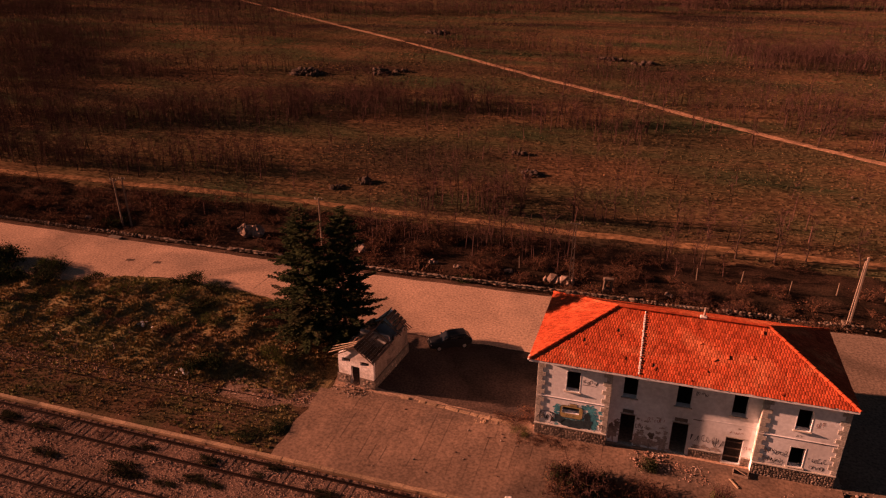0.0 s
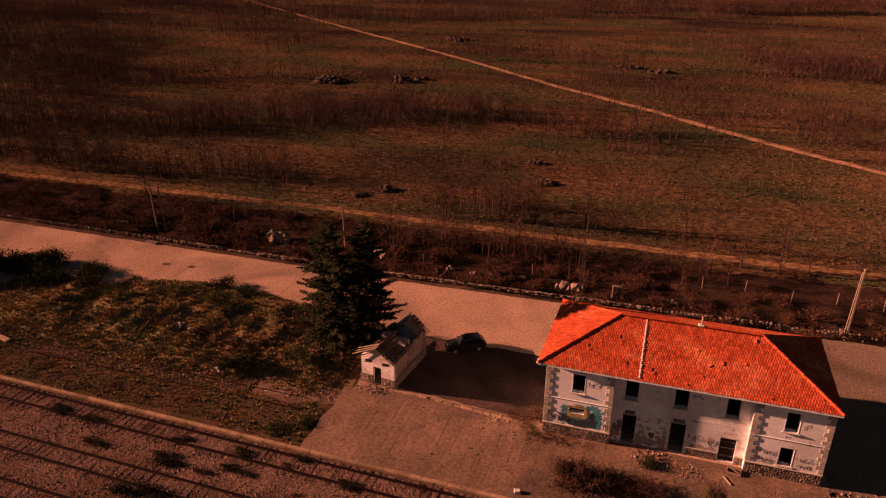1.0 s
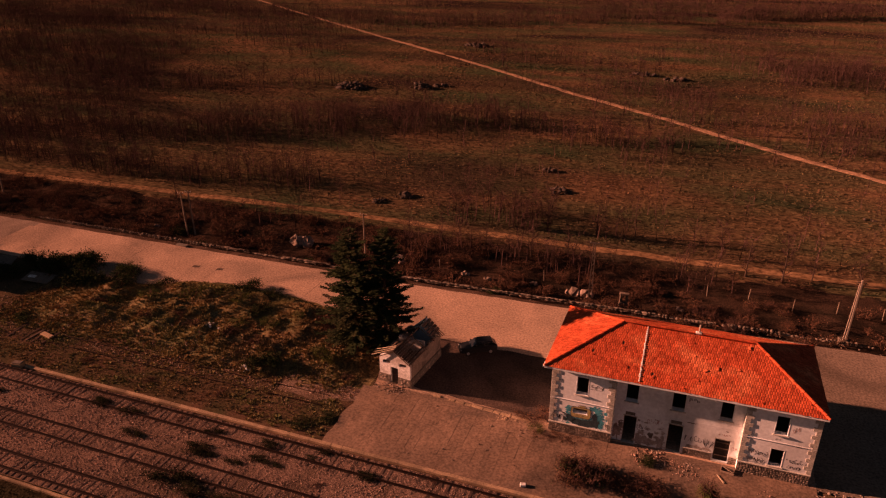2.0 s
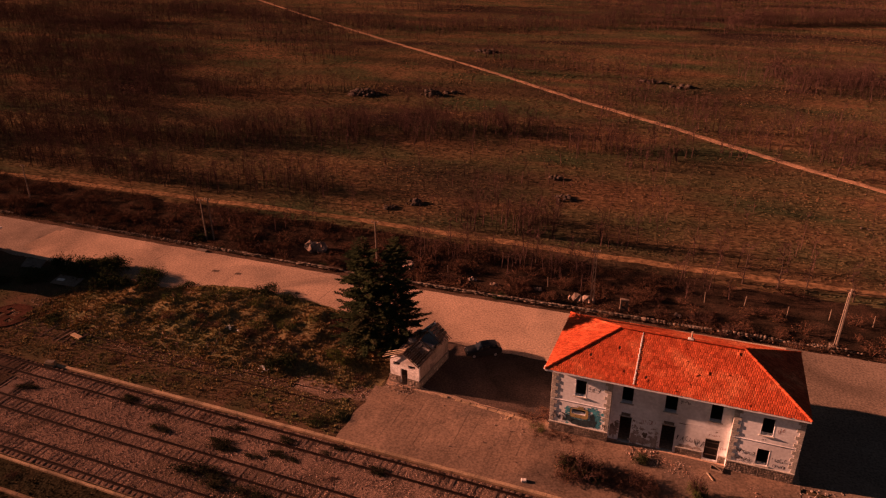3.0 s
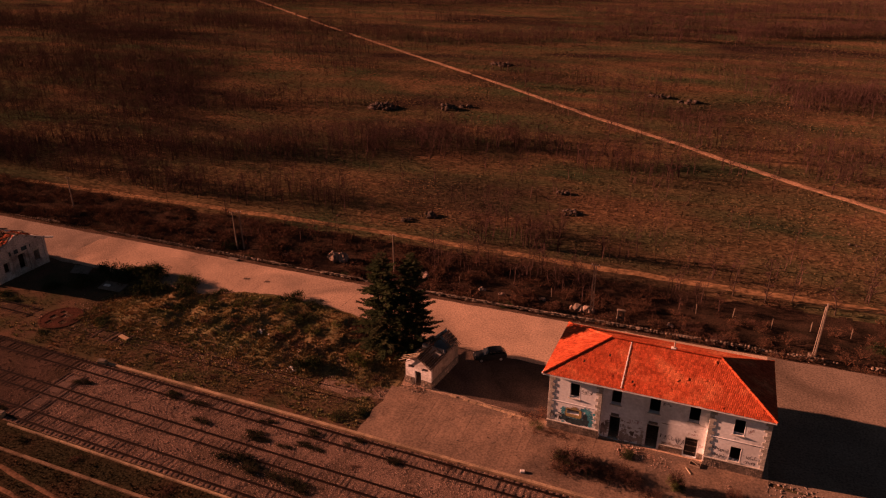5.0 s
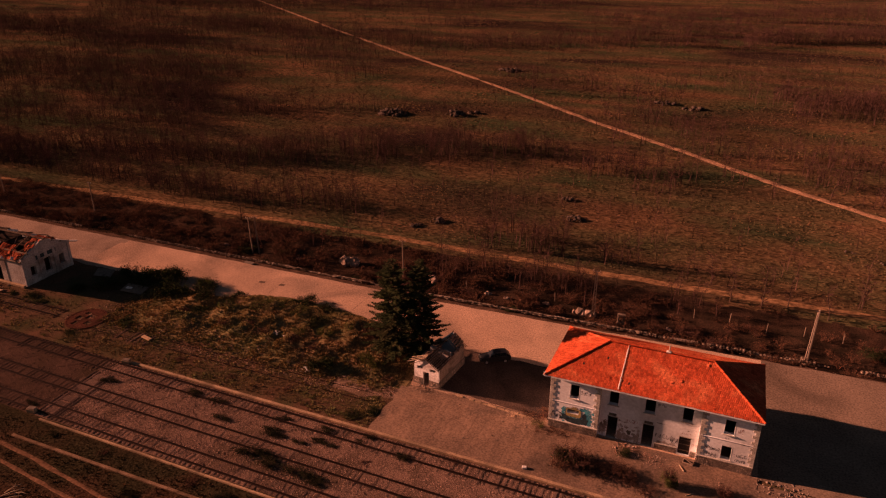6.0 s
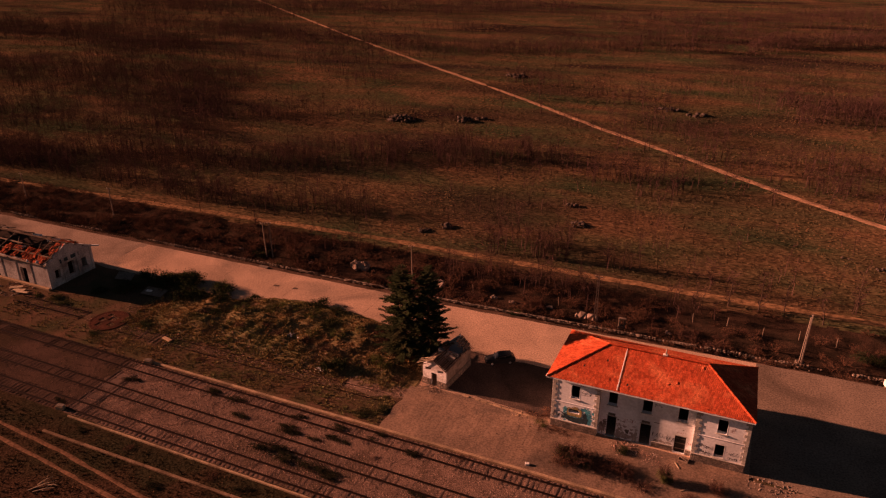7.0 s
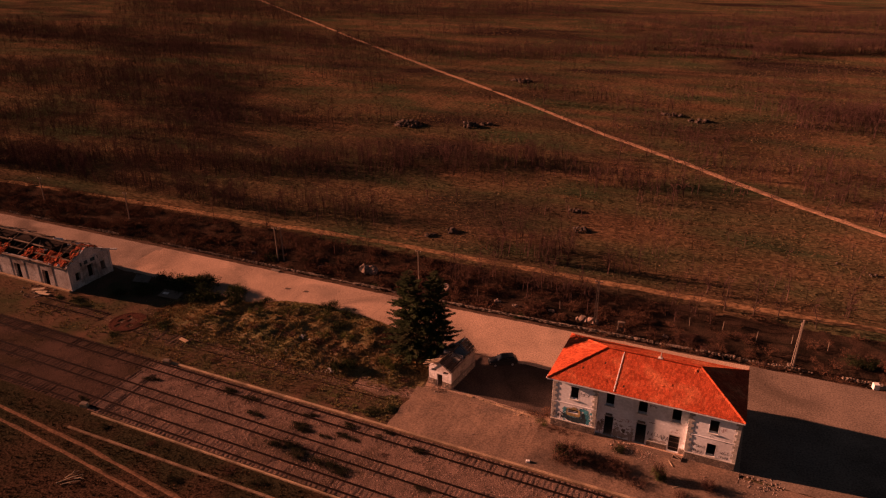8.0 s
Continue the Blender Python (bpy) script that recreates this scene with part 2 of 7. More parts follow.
_b.inputs["Base Color"].default_value, _b.inputs["Roughness"].default_value = (0.012, 0.012, 0.013, 1), 0.25

# ---------------------------------------------------------------- mesh tools
PHI = (1 + 5 ** 0.5) / 2
ICO_V = [Vector(v).normalized() for v in ((-1, PHI, 0), (1, PHI, 0), (-1, -PHI, 0), (1, -PHI, 0), (0, -1, PHI), (0, 1, PHI), (0, -1, -PHI), (0, 1, -PHI), (PHI, 0, -1), (PHI, 0, 1), (-PHI, 0, -1), (-PHI, 0, 1))]
ICO_F = ((0, 11, 5), (0, 5, 1), (0, 1, 7), (0, 7, 10), (0, 10, 11), (1, 5, 9), (5, 11, 4), (11, 10, 2), (10, 7, 6), (7, 1, 8), (3, 9, 4), (3, 4, 2), (3, 2, 6), (3, 6, 8), (3, 8, 9), (4, 9, 5), (2, 4, 11), (6, 2, 10), (8, 6, 7), (9, 8, 1))


class Build:
    """Collects vertices and faces for one mesh."""

    def __init__(self):
        self.v, self.f = [], []

    def add(self, verts, faces, m=None):
        n = len(self.v)
        if m is not None:
            verts = [m @ Vector(p) for p in verts]
        self.v.extend(tuple(p) for p in verts)
        self.f.extend(tuple(i + n for i in face) for face in faces)
        return self

    def box(self, x0, x1, y0, y1, z0, z1, m=None, c=0.0):
        if c <= 0:
            v = [(x, y, z) for x in (x0, x1) for y in (y0, y1) for z in (z0, z1)]
            return self.add(v, ((0, 1, 3, 2), (4, 6, 7, 5), (0, 4, 5, 1), (2, 3, 7, 6), (0, 2, 6, 4), (1, 5, 7, 3)), m)
        c = min(c, (x1 - x0) * 0.45, (y1 - y0) * 0.45, (z1 - z0) * 0.45)
        v, at = [], {}
        for i, x in enumerate((x0, x1)):
            for j, y in enumerate((y0, y1)):
                for k, z in enumerate((z0, z1)):
                    sx, sy, sz = (1 - 2 * i) * c, (1 - 2 * j) * c, (1 - 2 * k) * c
                    for a, p in enumerate(((x, y + sy, z + sz), (x + sx, y, z + sz), (x + sx, y + sy, z))):
                        at[i, j, k, a] = len(v)
                        v.append(p)
        f = []
        for i in (0, 1):
            q = [at[i, 0, 0, 0], at[i, 0, 1, 0], at[i, 1, 1, 0], at[i, 1, 0, 0]]
            f.append(q if i == 0 else q[::-1])
            q = [at[0, i, 0, 1], at[1, i, 0, 1], at[1, i, 1, 1], at[0, i, 1, 1]]
            f.append(q if i == 0 else q[::-1])
            q = [at[0, 0, i, 2], at[0, 1, i, 2], at[1, 1, i, 2], at[1, 0, i, 2]]
            f.append(q if i == 0 else q[::-1])
        for i in (0, 1):
            for j in (0, 1):
                f.append((at[i, j, 0, 0], at[i, j, 1, 0], at[i, j, 1, 1], at[i, j, 0, 1]))
                f.append((at[i, 0, j, 0], at[i, 1, j, 0], at[i, 1, j, 2], at[i, 0, j, 2]))
                f.append((at[0, i, j, 1], at[1, i, j, 1], at[1, i, j, 2], at[0, i, j, 2]))
                for k in (0, 1):
                    f.append((at[i, j, k, 0], at[i, j, k, 1], at[i, j, k, 2]))
        return self.add(v, f, m)

    def tube(self, a, b, r0, r1, n=6, caps=True):
        a, b = Vector(a), Vector(b)
        q = (b - a).to_track_quat("Z", "Y")
        ring = [Vector((math.cos(2 * math.pi * i / n), math.sin(2 * math.pi * i / n), 0)) for i in range(n)]
        v = [a + q @ (p * r0) for p in ring] + [b + q @ (p * r1) for p in ring]
        f = [(i, (i + 1) % n, n + (i + 1) % n, n + i) for i in range(n)]
        if caps:
            f += [tuple(range(n))[::-1], tuple(range(n, 2 * n))]
        return self.add(v, f)

    def spike(self, a, b, r, n=3):
        a, b = Vector(a), Vector(b)
        q = (b - a).to_track_quat("Z", "Y")
        v = [a + q @ Vector((r * math.cos(2 * math.pi * i / n), r * math.sin(2 * math.pi * i / n), 0)) for i in range(n)] + [b]
        return self.add(v, [(i, (i + 1) % n, n) for i in range(n)])

    def rock(self, p, size, rng, flat=0.7):
        s = [size * rng.uniform(0.7, 1.3), size * rng.uniform(0.7, 1.3), size * flat * rng.uniform(0.7, 1.2)]
        turn = Euler((rng.uniform(-0.4, 0.4), rng.uniform(-0.4, 0.4), rng.uniform(0, 6.28))).to_matrix()
        v = [Vector(p) + turn @ Vector((q.x * s[0], q.y * s[1], q.z * s[2])) * rng.uniform(0.78, 1.15) for q in ICO_V]
        return self.add(v, ICO_F)

    def leaf(self, p, ahead, side, length, width):
        p = Vector(p)
        mid = p + ahead * length * 0.5
        return self.add([p, mid - side * width * 0.5, p + ahead * length, mid + side * width * 0.5], ((0, 1, 2, 3),))

    def mesh(self, name, mat, smooth=False):
        me = bpy.data.meshes.new(name)
        me.from_pydata(self.v, [], self.f)
        if smooth:
            me.shade_smooth()
        me.materials.append(mat)
        me.update()
        return me


def part(name, b, mat, parent, label="", smooth=False):
    ob = new(name, b.mesh(name, mat, smooth) if isinstance(b, Build) else b)
    ob.parent = parent
    if label:
        ob["label"] = label
    return ob


def thing(name, m, label, category, group="", kind=""):
    ob = new(name)
    ob.empty_display_size = 0.3
    ob.matrix_world = m
    return tagged(ob, label, category, group, kind)


def setting(name, b, mat, label, category, kind="structure", smooth=False):
    return tagged(new(name, b.mesh(name, mat, smooth)), label, category, kind=kind)


def rand_dir(rng, up=0.0):
    while True:
        v = Vector((rng.uniform(-1, 1), rng.uniform(-1, 1), rng.uniform(-1, 1)))
        if 0.05 < v.length < 1:
            v.normalize()
            v.z += up
            return v.normalized()


# ---------------------------------------------------------------- lie of the land
def far_edge(x):
    """The road's edge along the low wall."""
    return 20.7 + 0.03 * max(0.0, x + 20)


NEAR = ((-600, 11.5), (-62, 11.0), (-58, 10.2), (-50, 10.2), (-45, 13.0), (-38, 14.0), (-30, 13.2), (-22, 11.5), (-17.5, 9.0), (-16.8, 1.2), (-10, 1.0), (0, -0.3), (20, -0.3), (26, -0.8), (600, -2.0))


def lerp(x, table):
    for (a, p), (b, q) in zip(table, table[1:]):
        if x <= b:
            return p + (q - p) * max(0.0, (x - a) / (b - a))
    return table[-1][1]


def near_edge(x):
    return lerp(x, NEAR)


LAND = ((-9000, -0.05), (19, -0.05), (21.4, -0.15), (24.5, -1.1), (30, -0.8), (45, -0.4), (65, 0.4), (105, 1.4), (150, 1.7), (180, 1.6), (240, 1.2), (9000, 1.2))


def kerb_y(x):
    return -8.18 - 0.0135 * (x + 4.2)


def paved(x, y):
    if kerb_y(x) < y < 0.5 and x > -17.5:
        return True
    return near_edge(x) - 0.3 < y < far_edge(x) + 0.3


def bump_at(x, y):
    """Humps of overgrown spoil and the unevenness of the fields."""
    if paved(x, y) or (-26 < y < -7.6):
        return 0.0
    h = 0.0
    if y > 21.8:
        h += 0.16 * noise.noise((x * 0.13, y * 0.13, 0)) + 0.07 * noise.noise((x * 0.6, y * 0.6, 3))
        if y < 37 :
            h += 0.35 * max(0, noise.noise((x * 0.25, y * 0.25, 7))) * min(1, (y - 21.8) / 3)
    elif y > -7.6 and x < -17.3:
        edge = min(1.0, (near_edge(x) - y) / 3.0, max(0.0, (y + 1.2) / 4.0))
        if -60 < x < -18 and edge > 0:
            side = min(1.0, (x + 60) / 8, (-18 - x) / 5)
            h += edge * side * (0.80 + 0.6 * noise.noise((x * 0.2, y * 0.26, 1)) + 0.42 * noise.noise((x * 0.55, y * 0.6, 2)) + 0.2 * noise.noise((x * 1.3, y * 1.3, 4)))
        h += 0.05 * noise.noise((x * 0.8, y * 0.8, 5)) + 0.03
    return h


def land(x, y):
    return lerp(y, LAND) + bump_at(x, y)


def steps(lo, hi, fine_lo, fine_hi, fine):
    out = list(np.arange(fine_lo, fine_hi + 0.001, fine))
    s, p = fine, fine_hi
    while p < hi:
        s *= 1.14
        p += s
        out.append(p)
    s, p = fine, fine_lo
    while p > lo:
        s *= 1.14
        p -= s
        out.insert(0, p)
    return [float(v) for v in out]


def ground():
    xs = steps(-4500, 4500, -100, 44, 0.52)
    ys = steps(-4500, 4500, -36, 60, 0.52)
    b = Build()
    n = len(xs)
    b.v = [(x, y, land(x, y)) for y in ys for x in xs]
    b.f = [(j * n + i, j * n + i + 1, (j + 1) * n + i + 1, (j + 1) * n + i) for j in range(len(ys) - 1) for i in range(n - 1)]
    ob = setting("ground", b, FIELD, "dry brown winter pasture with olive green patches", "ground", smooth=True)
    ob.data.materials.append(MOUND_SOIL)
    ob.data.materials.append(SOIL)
    ob.data.materials.append(SHADED_BANK_SOIL)
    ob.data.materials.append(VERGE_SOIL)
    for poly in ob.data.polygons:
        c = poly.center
        # Bank beyond the road: soil colour that carries the scrub's shade
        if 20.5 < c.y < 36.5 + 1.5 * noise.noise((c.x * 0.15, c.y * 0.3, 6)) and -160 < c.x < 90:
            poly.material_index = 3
        elif c.y < -18 and c.y > -90:
            poly.material_index = 4
        elif c.y < 21 and c.y > -40 and -130 < c.x < 60:
            poly.material_index = 1 if c.y > -0.8 + noise.noise((c.x * 0.4, c.y * 0.4, 2)) and -58 < c.x < -17 else 2


def strip(points, width, lift, step=1.5, ragged=0.25, seed=1):
    """A band along a line of points that follows the land."""
    b, pts = Build(), []
    for (ax, ay), (bx, by) in zip(points, points[1:]):
        k = max(1, int(math.hypot(bx - ax, by - ay) / step))
        pts += [(ax + (bx - ax) * i / k, ay + (by - ay) * i / k) for i in range(k)]
    pts.append(points[-1])
    for i, (x, y) in enumerate(pts):
        px, py = pts[max(0, i - 1)]
        qx, qy = pts[min(len(pts) - 1, i + 1)]
        d = math.hypot(qx - px, qy - py)
        nx, ny = -(qy - py) / d, (qx - px) / d
        for s in (-1, -0.4, 0.4, 1):
            w = width * 0.5 * (s + (0.0 if abs(s) < 0.9 else s * ragged * noise.noise((x * 0.5 + seed, y * 0.5, s))))
            u, v = x + nx * w, y + ny * w
            b.v.append((u, v, land(u, v) + (lift if abs(s) < 0.9 else lift * 0.4)))
    b.f = [(4 * i + k, 4 * i + k + 1, 4 * i + 5 + k, 4 * i + 4 + k) for i in range(len(pts) - 1) for k in range(3)]
    return b


ground()
b = Build()
rx = [-600, -300, -200, -150] + [float(v) for v in np.arange(-120, 60, 0.7)] + [100, 200, 600]
for i, x in enumerate(rx):
    wob = 0.5 * noise.noise((x * 0.35, 0, 9)) + 0.25 * noise.noise((x * 1.4, 0, 4))
    y0, y1 = near_edge(x) + wob * (1 if x < -17 else 0.4), far_edge(x) + 0.3 * wob
    for k in range(9):
        b.v.append((x, y0 + (y1 - y0) * k / 8, 0.02))
b.f = [(9 * i + k, 9 * i + 9 + k, 9 * i + 10 + k, 9 * i + k + 1) for i in range(len(rx) - 1) for k in range(8)]
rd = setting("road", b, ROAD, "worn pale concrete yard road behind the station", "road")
rd.data.materials.append(ROAD_GREY)
rd.data.materials.append(ROAD_DULL_SHADED)
for poly in rd.data.polygons:
    # East of the house: dull concrete with part of the house shadow in its colour
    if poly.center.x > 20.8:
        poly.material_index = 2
    # Greyer, darker concrete at the far left end, with a ragged boundary
    if poly.center.x < -71 - 0.35 * poly.center.y + 3.0 * noise.noise((poly.center.x * 0.2, poly.center.y * 0.3, 12)):
        poly.material_index = 1
JOINT = material("dirt_filled_joint", (0.16, 0.105, 0.075), (0.10, 0.068, 0.05), scale=1.5, fine=9.0, bump=0.3)
for i, x in enumerate((-57.0, -44.5, -31.0)):
    b, n = Build(), 12
    for k in range(n + 1):
        y = near_edge(x) + 0.8 + (far_edge(x) - near_edge(x) - 1.2) * k / n
        w, d = 0.012 + 0.04 * abs(noise.noise((x, y * 0.9, 3))), 0.12 * noise.noise((x, y * 0.35, 5)) + 0.04 * (y - 15)
        b.v += [(x + d - w, y, 0.0245), (x + d + w, y, 0.0245)]
    b.f = [(2 * k, 2 * k + 1, 2 * k + 3, 2 * k + 2) for k in range(n)]
    setting("road_joint", b, JOINT, "dirt-filled joint between concrete bays", "joint")
# Thin dark sheet over the road that paints the yard's shade
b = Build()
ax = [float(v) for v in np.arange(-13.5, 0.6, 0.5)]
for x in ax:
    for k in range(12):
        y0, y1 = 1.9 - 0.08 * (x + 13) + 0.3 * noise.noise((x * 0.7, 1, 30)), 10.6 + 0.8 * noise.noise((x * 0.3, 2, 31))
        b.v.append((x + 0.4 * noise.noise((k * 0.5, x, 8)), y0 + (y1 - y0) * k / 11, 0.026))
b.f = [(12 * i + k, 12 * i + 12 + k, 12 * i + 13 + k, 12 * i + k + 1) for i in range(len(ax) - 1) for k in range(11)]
setting("car_park", b, YARD_SHADE, "patchy yard sheet between the houses with shade darkened in", "asphalt")
setting("road_verge", strip([(float(v), far_edge(float(v)) + 0.75) for v in range(-200, 81, 10)], 2.0, 0.10, step=0.8, ragged=0.8, seed=3), VERGE, "rubbly brown verge along the road edge", "verge")
setting("dirt_track", strip(((-420, 30), (-139, 36.0), (-92, 37.7), (-40, 39.6), (-3, 39.3), (38, 40), (260, 43)), 1.5, 0.05, ragged=0.4), DIRT_OLD, "narrow overgrown dirt track beside the fields", "dirt track")
setting("field_path", strip(((-420, 462), (-302, 360), (-163, 240), (-96, 183.5), (-62, 156), (-20, 120.5), (10.8, 97.3), (26.5, 85), (40.5, 76), (120, 30)), 1.75, 0.10, seed=5), DIRT, "straight pale dirt path across the pasture", "dirt path")
RUTS = (((-110, -17.5), (-61.9, -23.0), (-46.4, -24.4), (-31.6, -26.5), (30, -36)), ((-110, -19.6), (-59.5, -24.8), (-46.2, -26.2), (-34.3, -27.7), (30, -37.6)))
for pts in RUTS:
    setting("wheel_rut", strip(pts, 0.44, 0.05, step=0.8, seed=pts[0][1], ragged=0.6), DIRT_RUT, "pale wheel rut worn into dry grass", "wheel rut")

# ---------------------------------------------------------------- railway yard
def track_y(x, y0):
    return y0 - 0.016 * (x + 30)


TRACKS = (("A", -9.37), ("B", -14.25), ("C", -18.35))
b = Build()
bx = [float(v) for v in np.arange(-170, 61, 0.8)]
for x in bx:
    for k in range(15):
        y = -8.5 - 0.0135 * (x + 4.2) - 11.5 * k / 14
        b.v.append((x, y, 0.0 + 0.05 * noise.noise((x * 0.9, y * 0.9, 11)) + (0.0 if 0 < k < 14 else -0.03)))
b.f = [(15 * i + k + 1, 15 * i + 15 + k + 1, 15 * i + 15 + k, 15 * i + k) for i in range(len(bx) - 1) for k in range(14)]
bed = setting("ballast_bed", b, BALLAST, "brownish gravel ballast between the rails", "ballast", smooth=True)
bed.data.materials.append(OLD_BALLAST)
for poly in bed.data.polygons:
    if poly.center.x < -51.5 + 1.5 * noise.noise((poly.center.x * 0.3, poly.center.y * 0.3, 13)):
        poly.material_index = 1


def railway(y0, x0, x1):
    """A track: two rails and its sleepers, half sunk in the ballast."""
    tr = thing("railway_track", pose(0, 0, 0), "old railway track with rusty rails on wooden sleepers", "railway track", "tracks of the yard")
    for side in (-0.75, 0.75):
        r = Build()
        seg = [x0 + (x1 - x0) * i / 12 for i in range(13)]
        prof = ((-0.08, 0.03), (-0.08, 0.065), (-0.02, 0.08), (-0.02, 0.15), (-0.04, 0.165), (-0.04, 0.205), (0.04, 0.205), (0.04, 0.165), (0.02, 0.15), (0.02, 0.08), (0.08, 0.065), (0.08, 0.03))
        for x in seg:
            r.v += [(x, track_y(x, y0) + side + p, z) for p, z in prof]
        k = len(prof)
        r.f = [(i * k + j, (i + 1) * k + j, (i + 1) * k + (j + 1) % k, i * k + (j + 1) % k) for i in range(12) for j in range(k)]
        r.f += [tuple(range(k)), tuple(range(12 * k, 13 * k))[::-1]]
        part("rail", r, RAIL, tr, "rusty steel rail")
        # Dark strip under the rail: stained gravel plus painted rail shadow
        g = Build()
        n = 230
        for i in range(n + 1):
            x = x0 + (x1 - x0) * i / n
            w = 0.10 + 0.08 * noise.noise((x * 0.8, side, y0))
            g.v += [(x, track_y(x, y0) + side - w, 0.03), (x, track_y(x, y0) + side, 0.075), (x, track_y(x, y0) + side + w, 0.03)]
        g.f = [(3 * i + k, 3 * i + 3 + k, 3 * i + 4 + k, 3 * i + 1 + k) for i in range(n) for k in range(2)]
        part("stained_gravel", g, STAIN_SHADE, tr, "dark strip of rust stain and rail shadow on the gravel")
    return tr


SLEEPER_MESH = [Build().box(-0.12, 0.12, -1.25, 1.25, -0.10, 0.055, c=0.02).mesh("sleeper", SLEEPER), Build().box(-0.11, 0.12, -1.28, 1.2, -0.10, 0.045, c=0.03).mesh("sleeper", SLEEPER)]
OLD_SLEEPER_MESH = Build().box(-0.12, 0.12, -1.22, 1.25, -0.10, 0.05, c=0.025).mesh("sleeper", SLEEPER_OLD)
SLEEPER_JOBS = []
for label, y0 in TRACKS:
    tr = railway(y0, -165, 58)
    rng = random.Random(int(abs(y0) * 10))
    joined, old = Build(), Build()
    for i in range(370):
        x = -164 + 0.6 * i
        m = pose(x + rng.uniform(-0.03, 0.03), track_y(x, y0), rng.uniform(-0.05, -0.015), 0, 0, rng.uniform(-2, 2) - 0.9)
        if -42 < x < -2:
            SLEEPER_JOBS.append((tr, m, rng.choice(SLEEPER_MESH)))
        else:
            (joined if x > -52 else old).box(-0.12, 0.12, -1.25, 1.25, -0.10, 0.06, m=m, c=0.02)
    tagged(part("sleeper_rest", joined, SLEEPER, tr), kind="stuff")
    tagged(part("sunken_sleeper_rest", old, SLEEPER_OLD, tr, "dark sunken sleepers"), kind="stuff")


def kerb_line(name, y_of, x0, x1, length, width, top, label, mat=KERB):
    k = thing(name, pose(0, 0, 0), label, "kerb", kind="structure")
    rng = random.Random(int(x0 * 7 + width * 100))
    meshes = [Build().box(-length / 2 + 0.002, length / 2 - 0.002, -width / 2, width / 2, -0.25, top + dz, c=0.016).mesh("kerb_block", mat) for dz in (0, 0.006, -0.006)]
    x = x0
    while x < x1:
        ob = part("kerb_block", rng.choice(meshes), mat, k)
        slope = (y_of(x + 1) - y_of(x - 1)) / 2
        ob.matrix_local = pose(x + length / 2, y_of(x + length / 2) + rng.uniform(-0.012, 0.012), 0, rng.uniform(-0.5, 0.5), rng.uniform(-0.25, 0.25), math.degrees(slope) + rng.uniform(-0.4, 0.4))
        x += length
    return k


kerb_line("platform_kerb", kerb_y, -49.2, 30, 1.0, 0.35, 0.15, "pale worn concrete kerb blocks along the platform")
kerb_line("low_platform_kerb", lambda x: -19.85 - 0.0125 * (x + 40), -50.4, 24, 1.0, 0.22, 0.13, "narrow pale concrete kerb beside the last track")
kerb_line("outer_kerb", lambda x: -22.75 - 0.004 * (x + 40), -50.8, 24, 1.2, 0.32, 0.12, "earthy half-buried kerb in dry grass", KERB_OLD)

CROSS_BEAM = material("worn_beam", (0.075, 0.052, 0.043), (0.05, 0.036, 0.03), scale=1.0, fine=9.0, bump=0.5)
cross = thing("level_crossing", pose(-50.5, -14.6, 0, 0, 0, 1), "concrete beams and planks crossing the tracks", "level crossing", kind="structure")
for x in (-1.35, -0.9, 0.85, 1.3):
    part("beam", Build().box(x - 0.11, x + 0.11, -4.1, 4.1, -0.1, 0.055, c=0.03), CROSS_BEAM if abs(x) > 1.1 else SLEEPER, cross)
for i in range(7):
    part("plank", Build().box(-0.7, 0.7, -3.8 + i * 1.1, -2.95 + i * 1.1, -0.1, 0.03 + 0.01 * (i % 3), c=0.03), SLEEPER, cross)
for x, y in ((-49.9, -7.75), (-52.3, -19.0)):
    t = thing("marker_block", pose(x, y, 0, 0, 0, 8), "short pale concrete block at the end of the kerb", "concrete block", "blocks at the crossing")
    part("block", Build().box(-0.55, 0.55, -0.3, 0.3, -0.1, 0.42, c=0.05), KERB, t)
    part("shaded_cap", Build().box(-0.45, 0.5, -0.26, 0.26, 0.42, 0.5, c=0.03), MORTAR, t)

# spur and turntable
spur = thing("spur_track", pose(0, 0, 0), "disused spur track half buried in gravel", "railway track", "tracks of the yard")
PALE_GRAVEL = material("pale_spilled_gravel", (0.25, 0.165, 0.12), (0.17, 0.11, 0.08), (0.11, 0.07, 0.045), scale=0.9, fine=8.0, bump=1.0, depth=0.06, grit=1.5)
setting("gravel_spill", strip(((-24.6, -1.9), (-22, -1.8), (-19.5, -1.5), (-17.0, -0.6)), 1.9, 0.05, step=0.5, ragged=1.1, seed=9), PALE_GRAVEL, "pale gravel spilled at the end of the spur", "gravel")
rng = random.Random(5)
SPUR_GRAVEL = material("earthy_gravel", (0.125, 0.078, 0.053), (0.08, 0.05, 0.033), (0.06, 0.04, 0.022), scale=0.6, fine=6.0, bump=1.0, depth=0.06)
for y in (-1.95, -3.45):
    part("rail", Build().box(-60, -19.5, y - 0.035, y + 0.035, -0.04, 0.07, c=0.01), RAIL, spur)
    part("rail", Build().box(-80, -66.6, y + 0.8 - 0.035, y + 0.8 + 0.035, 0.05, 0.20, c=0.01), RAIL, spur)
for i in range(62):
    x = -59.5 + 0.65 * i
    if x < -50 and rng.random() < 0.6:
        ob = part("sleeper", SLEEPER_MESH[i % 2], SLEEPER, spur)
        ob.matrix_local = pose(x, -2.7, rng.uniform(-0.02, 0.02), 0, 0, rng.uniform(-4, 4))
for i in range(20):
    ob = part("sleeper", OLD_SLEEPER_MESH, SLEEPER_OLD, spur)
    ob.matrix_local = pose(-79.5 + 0.65 * i, -1.9, -0.035, 0, 0, rng.uniform(-4, 4))
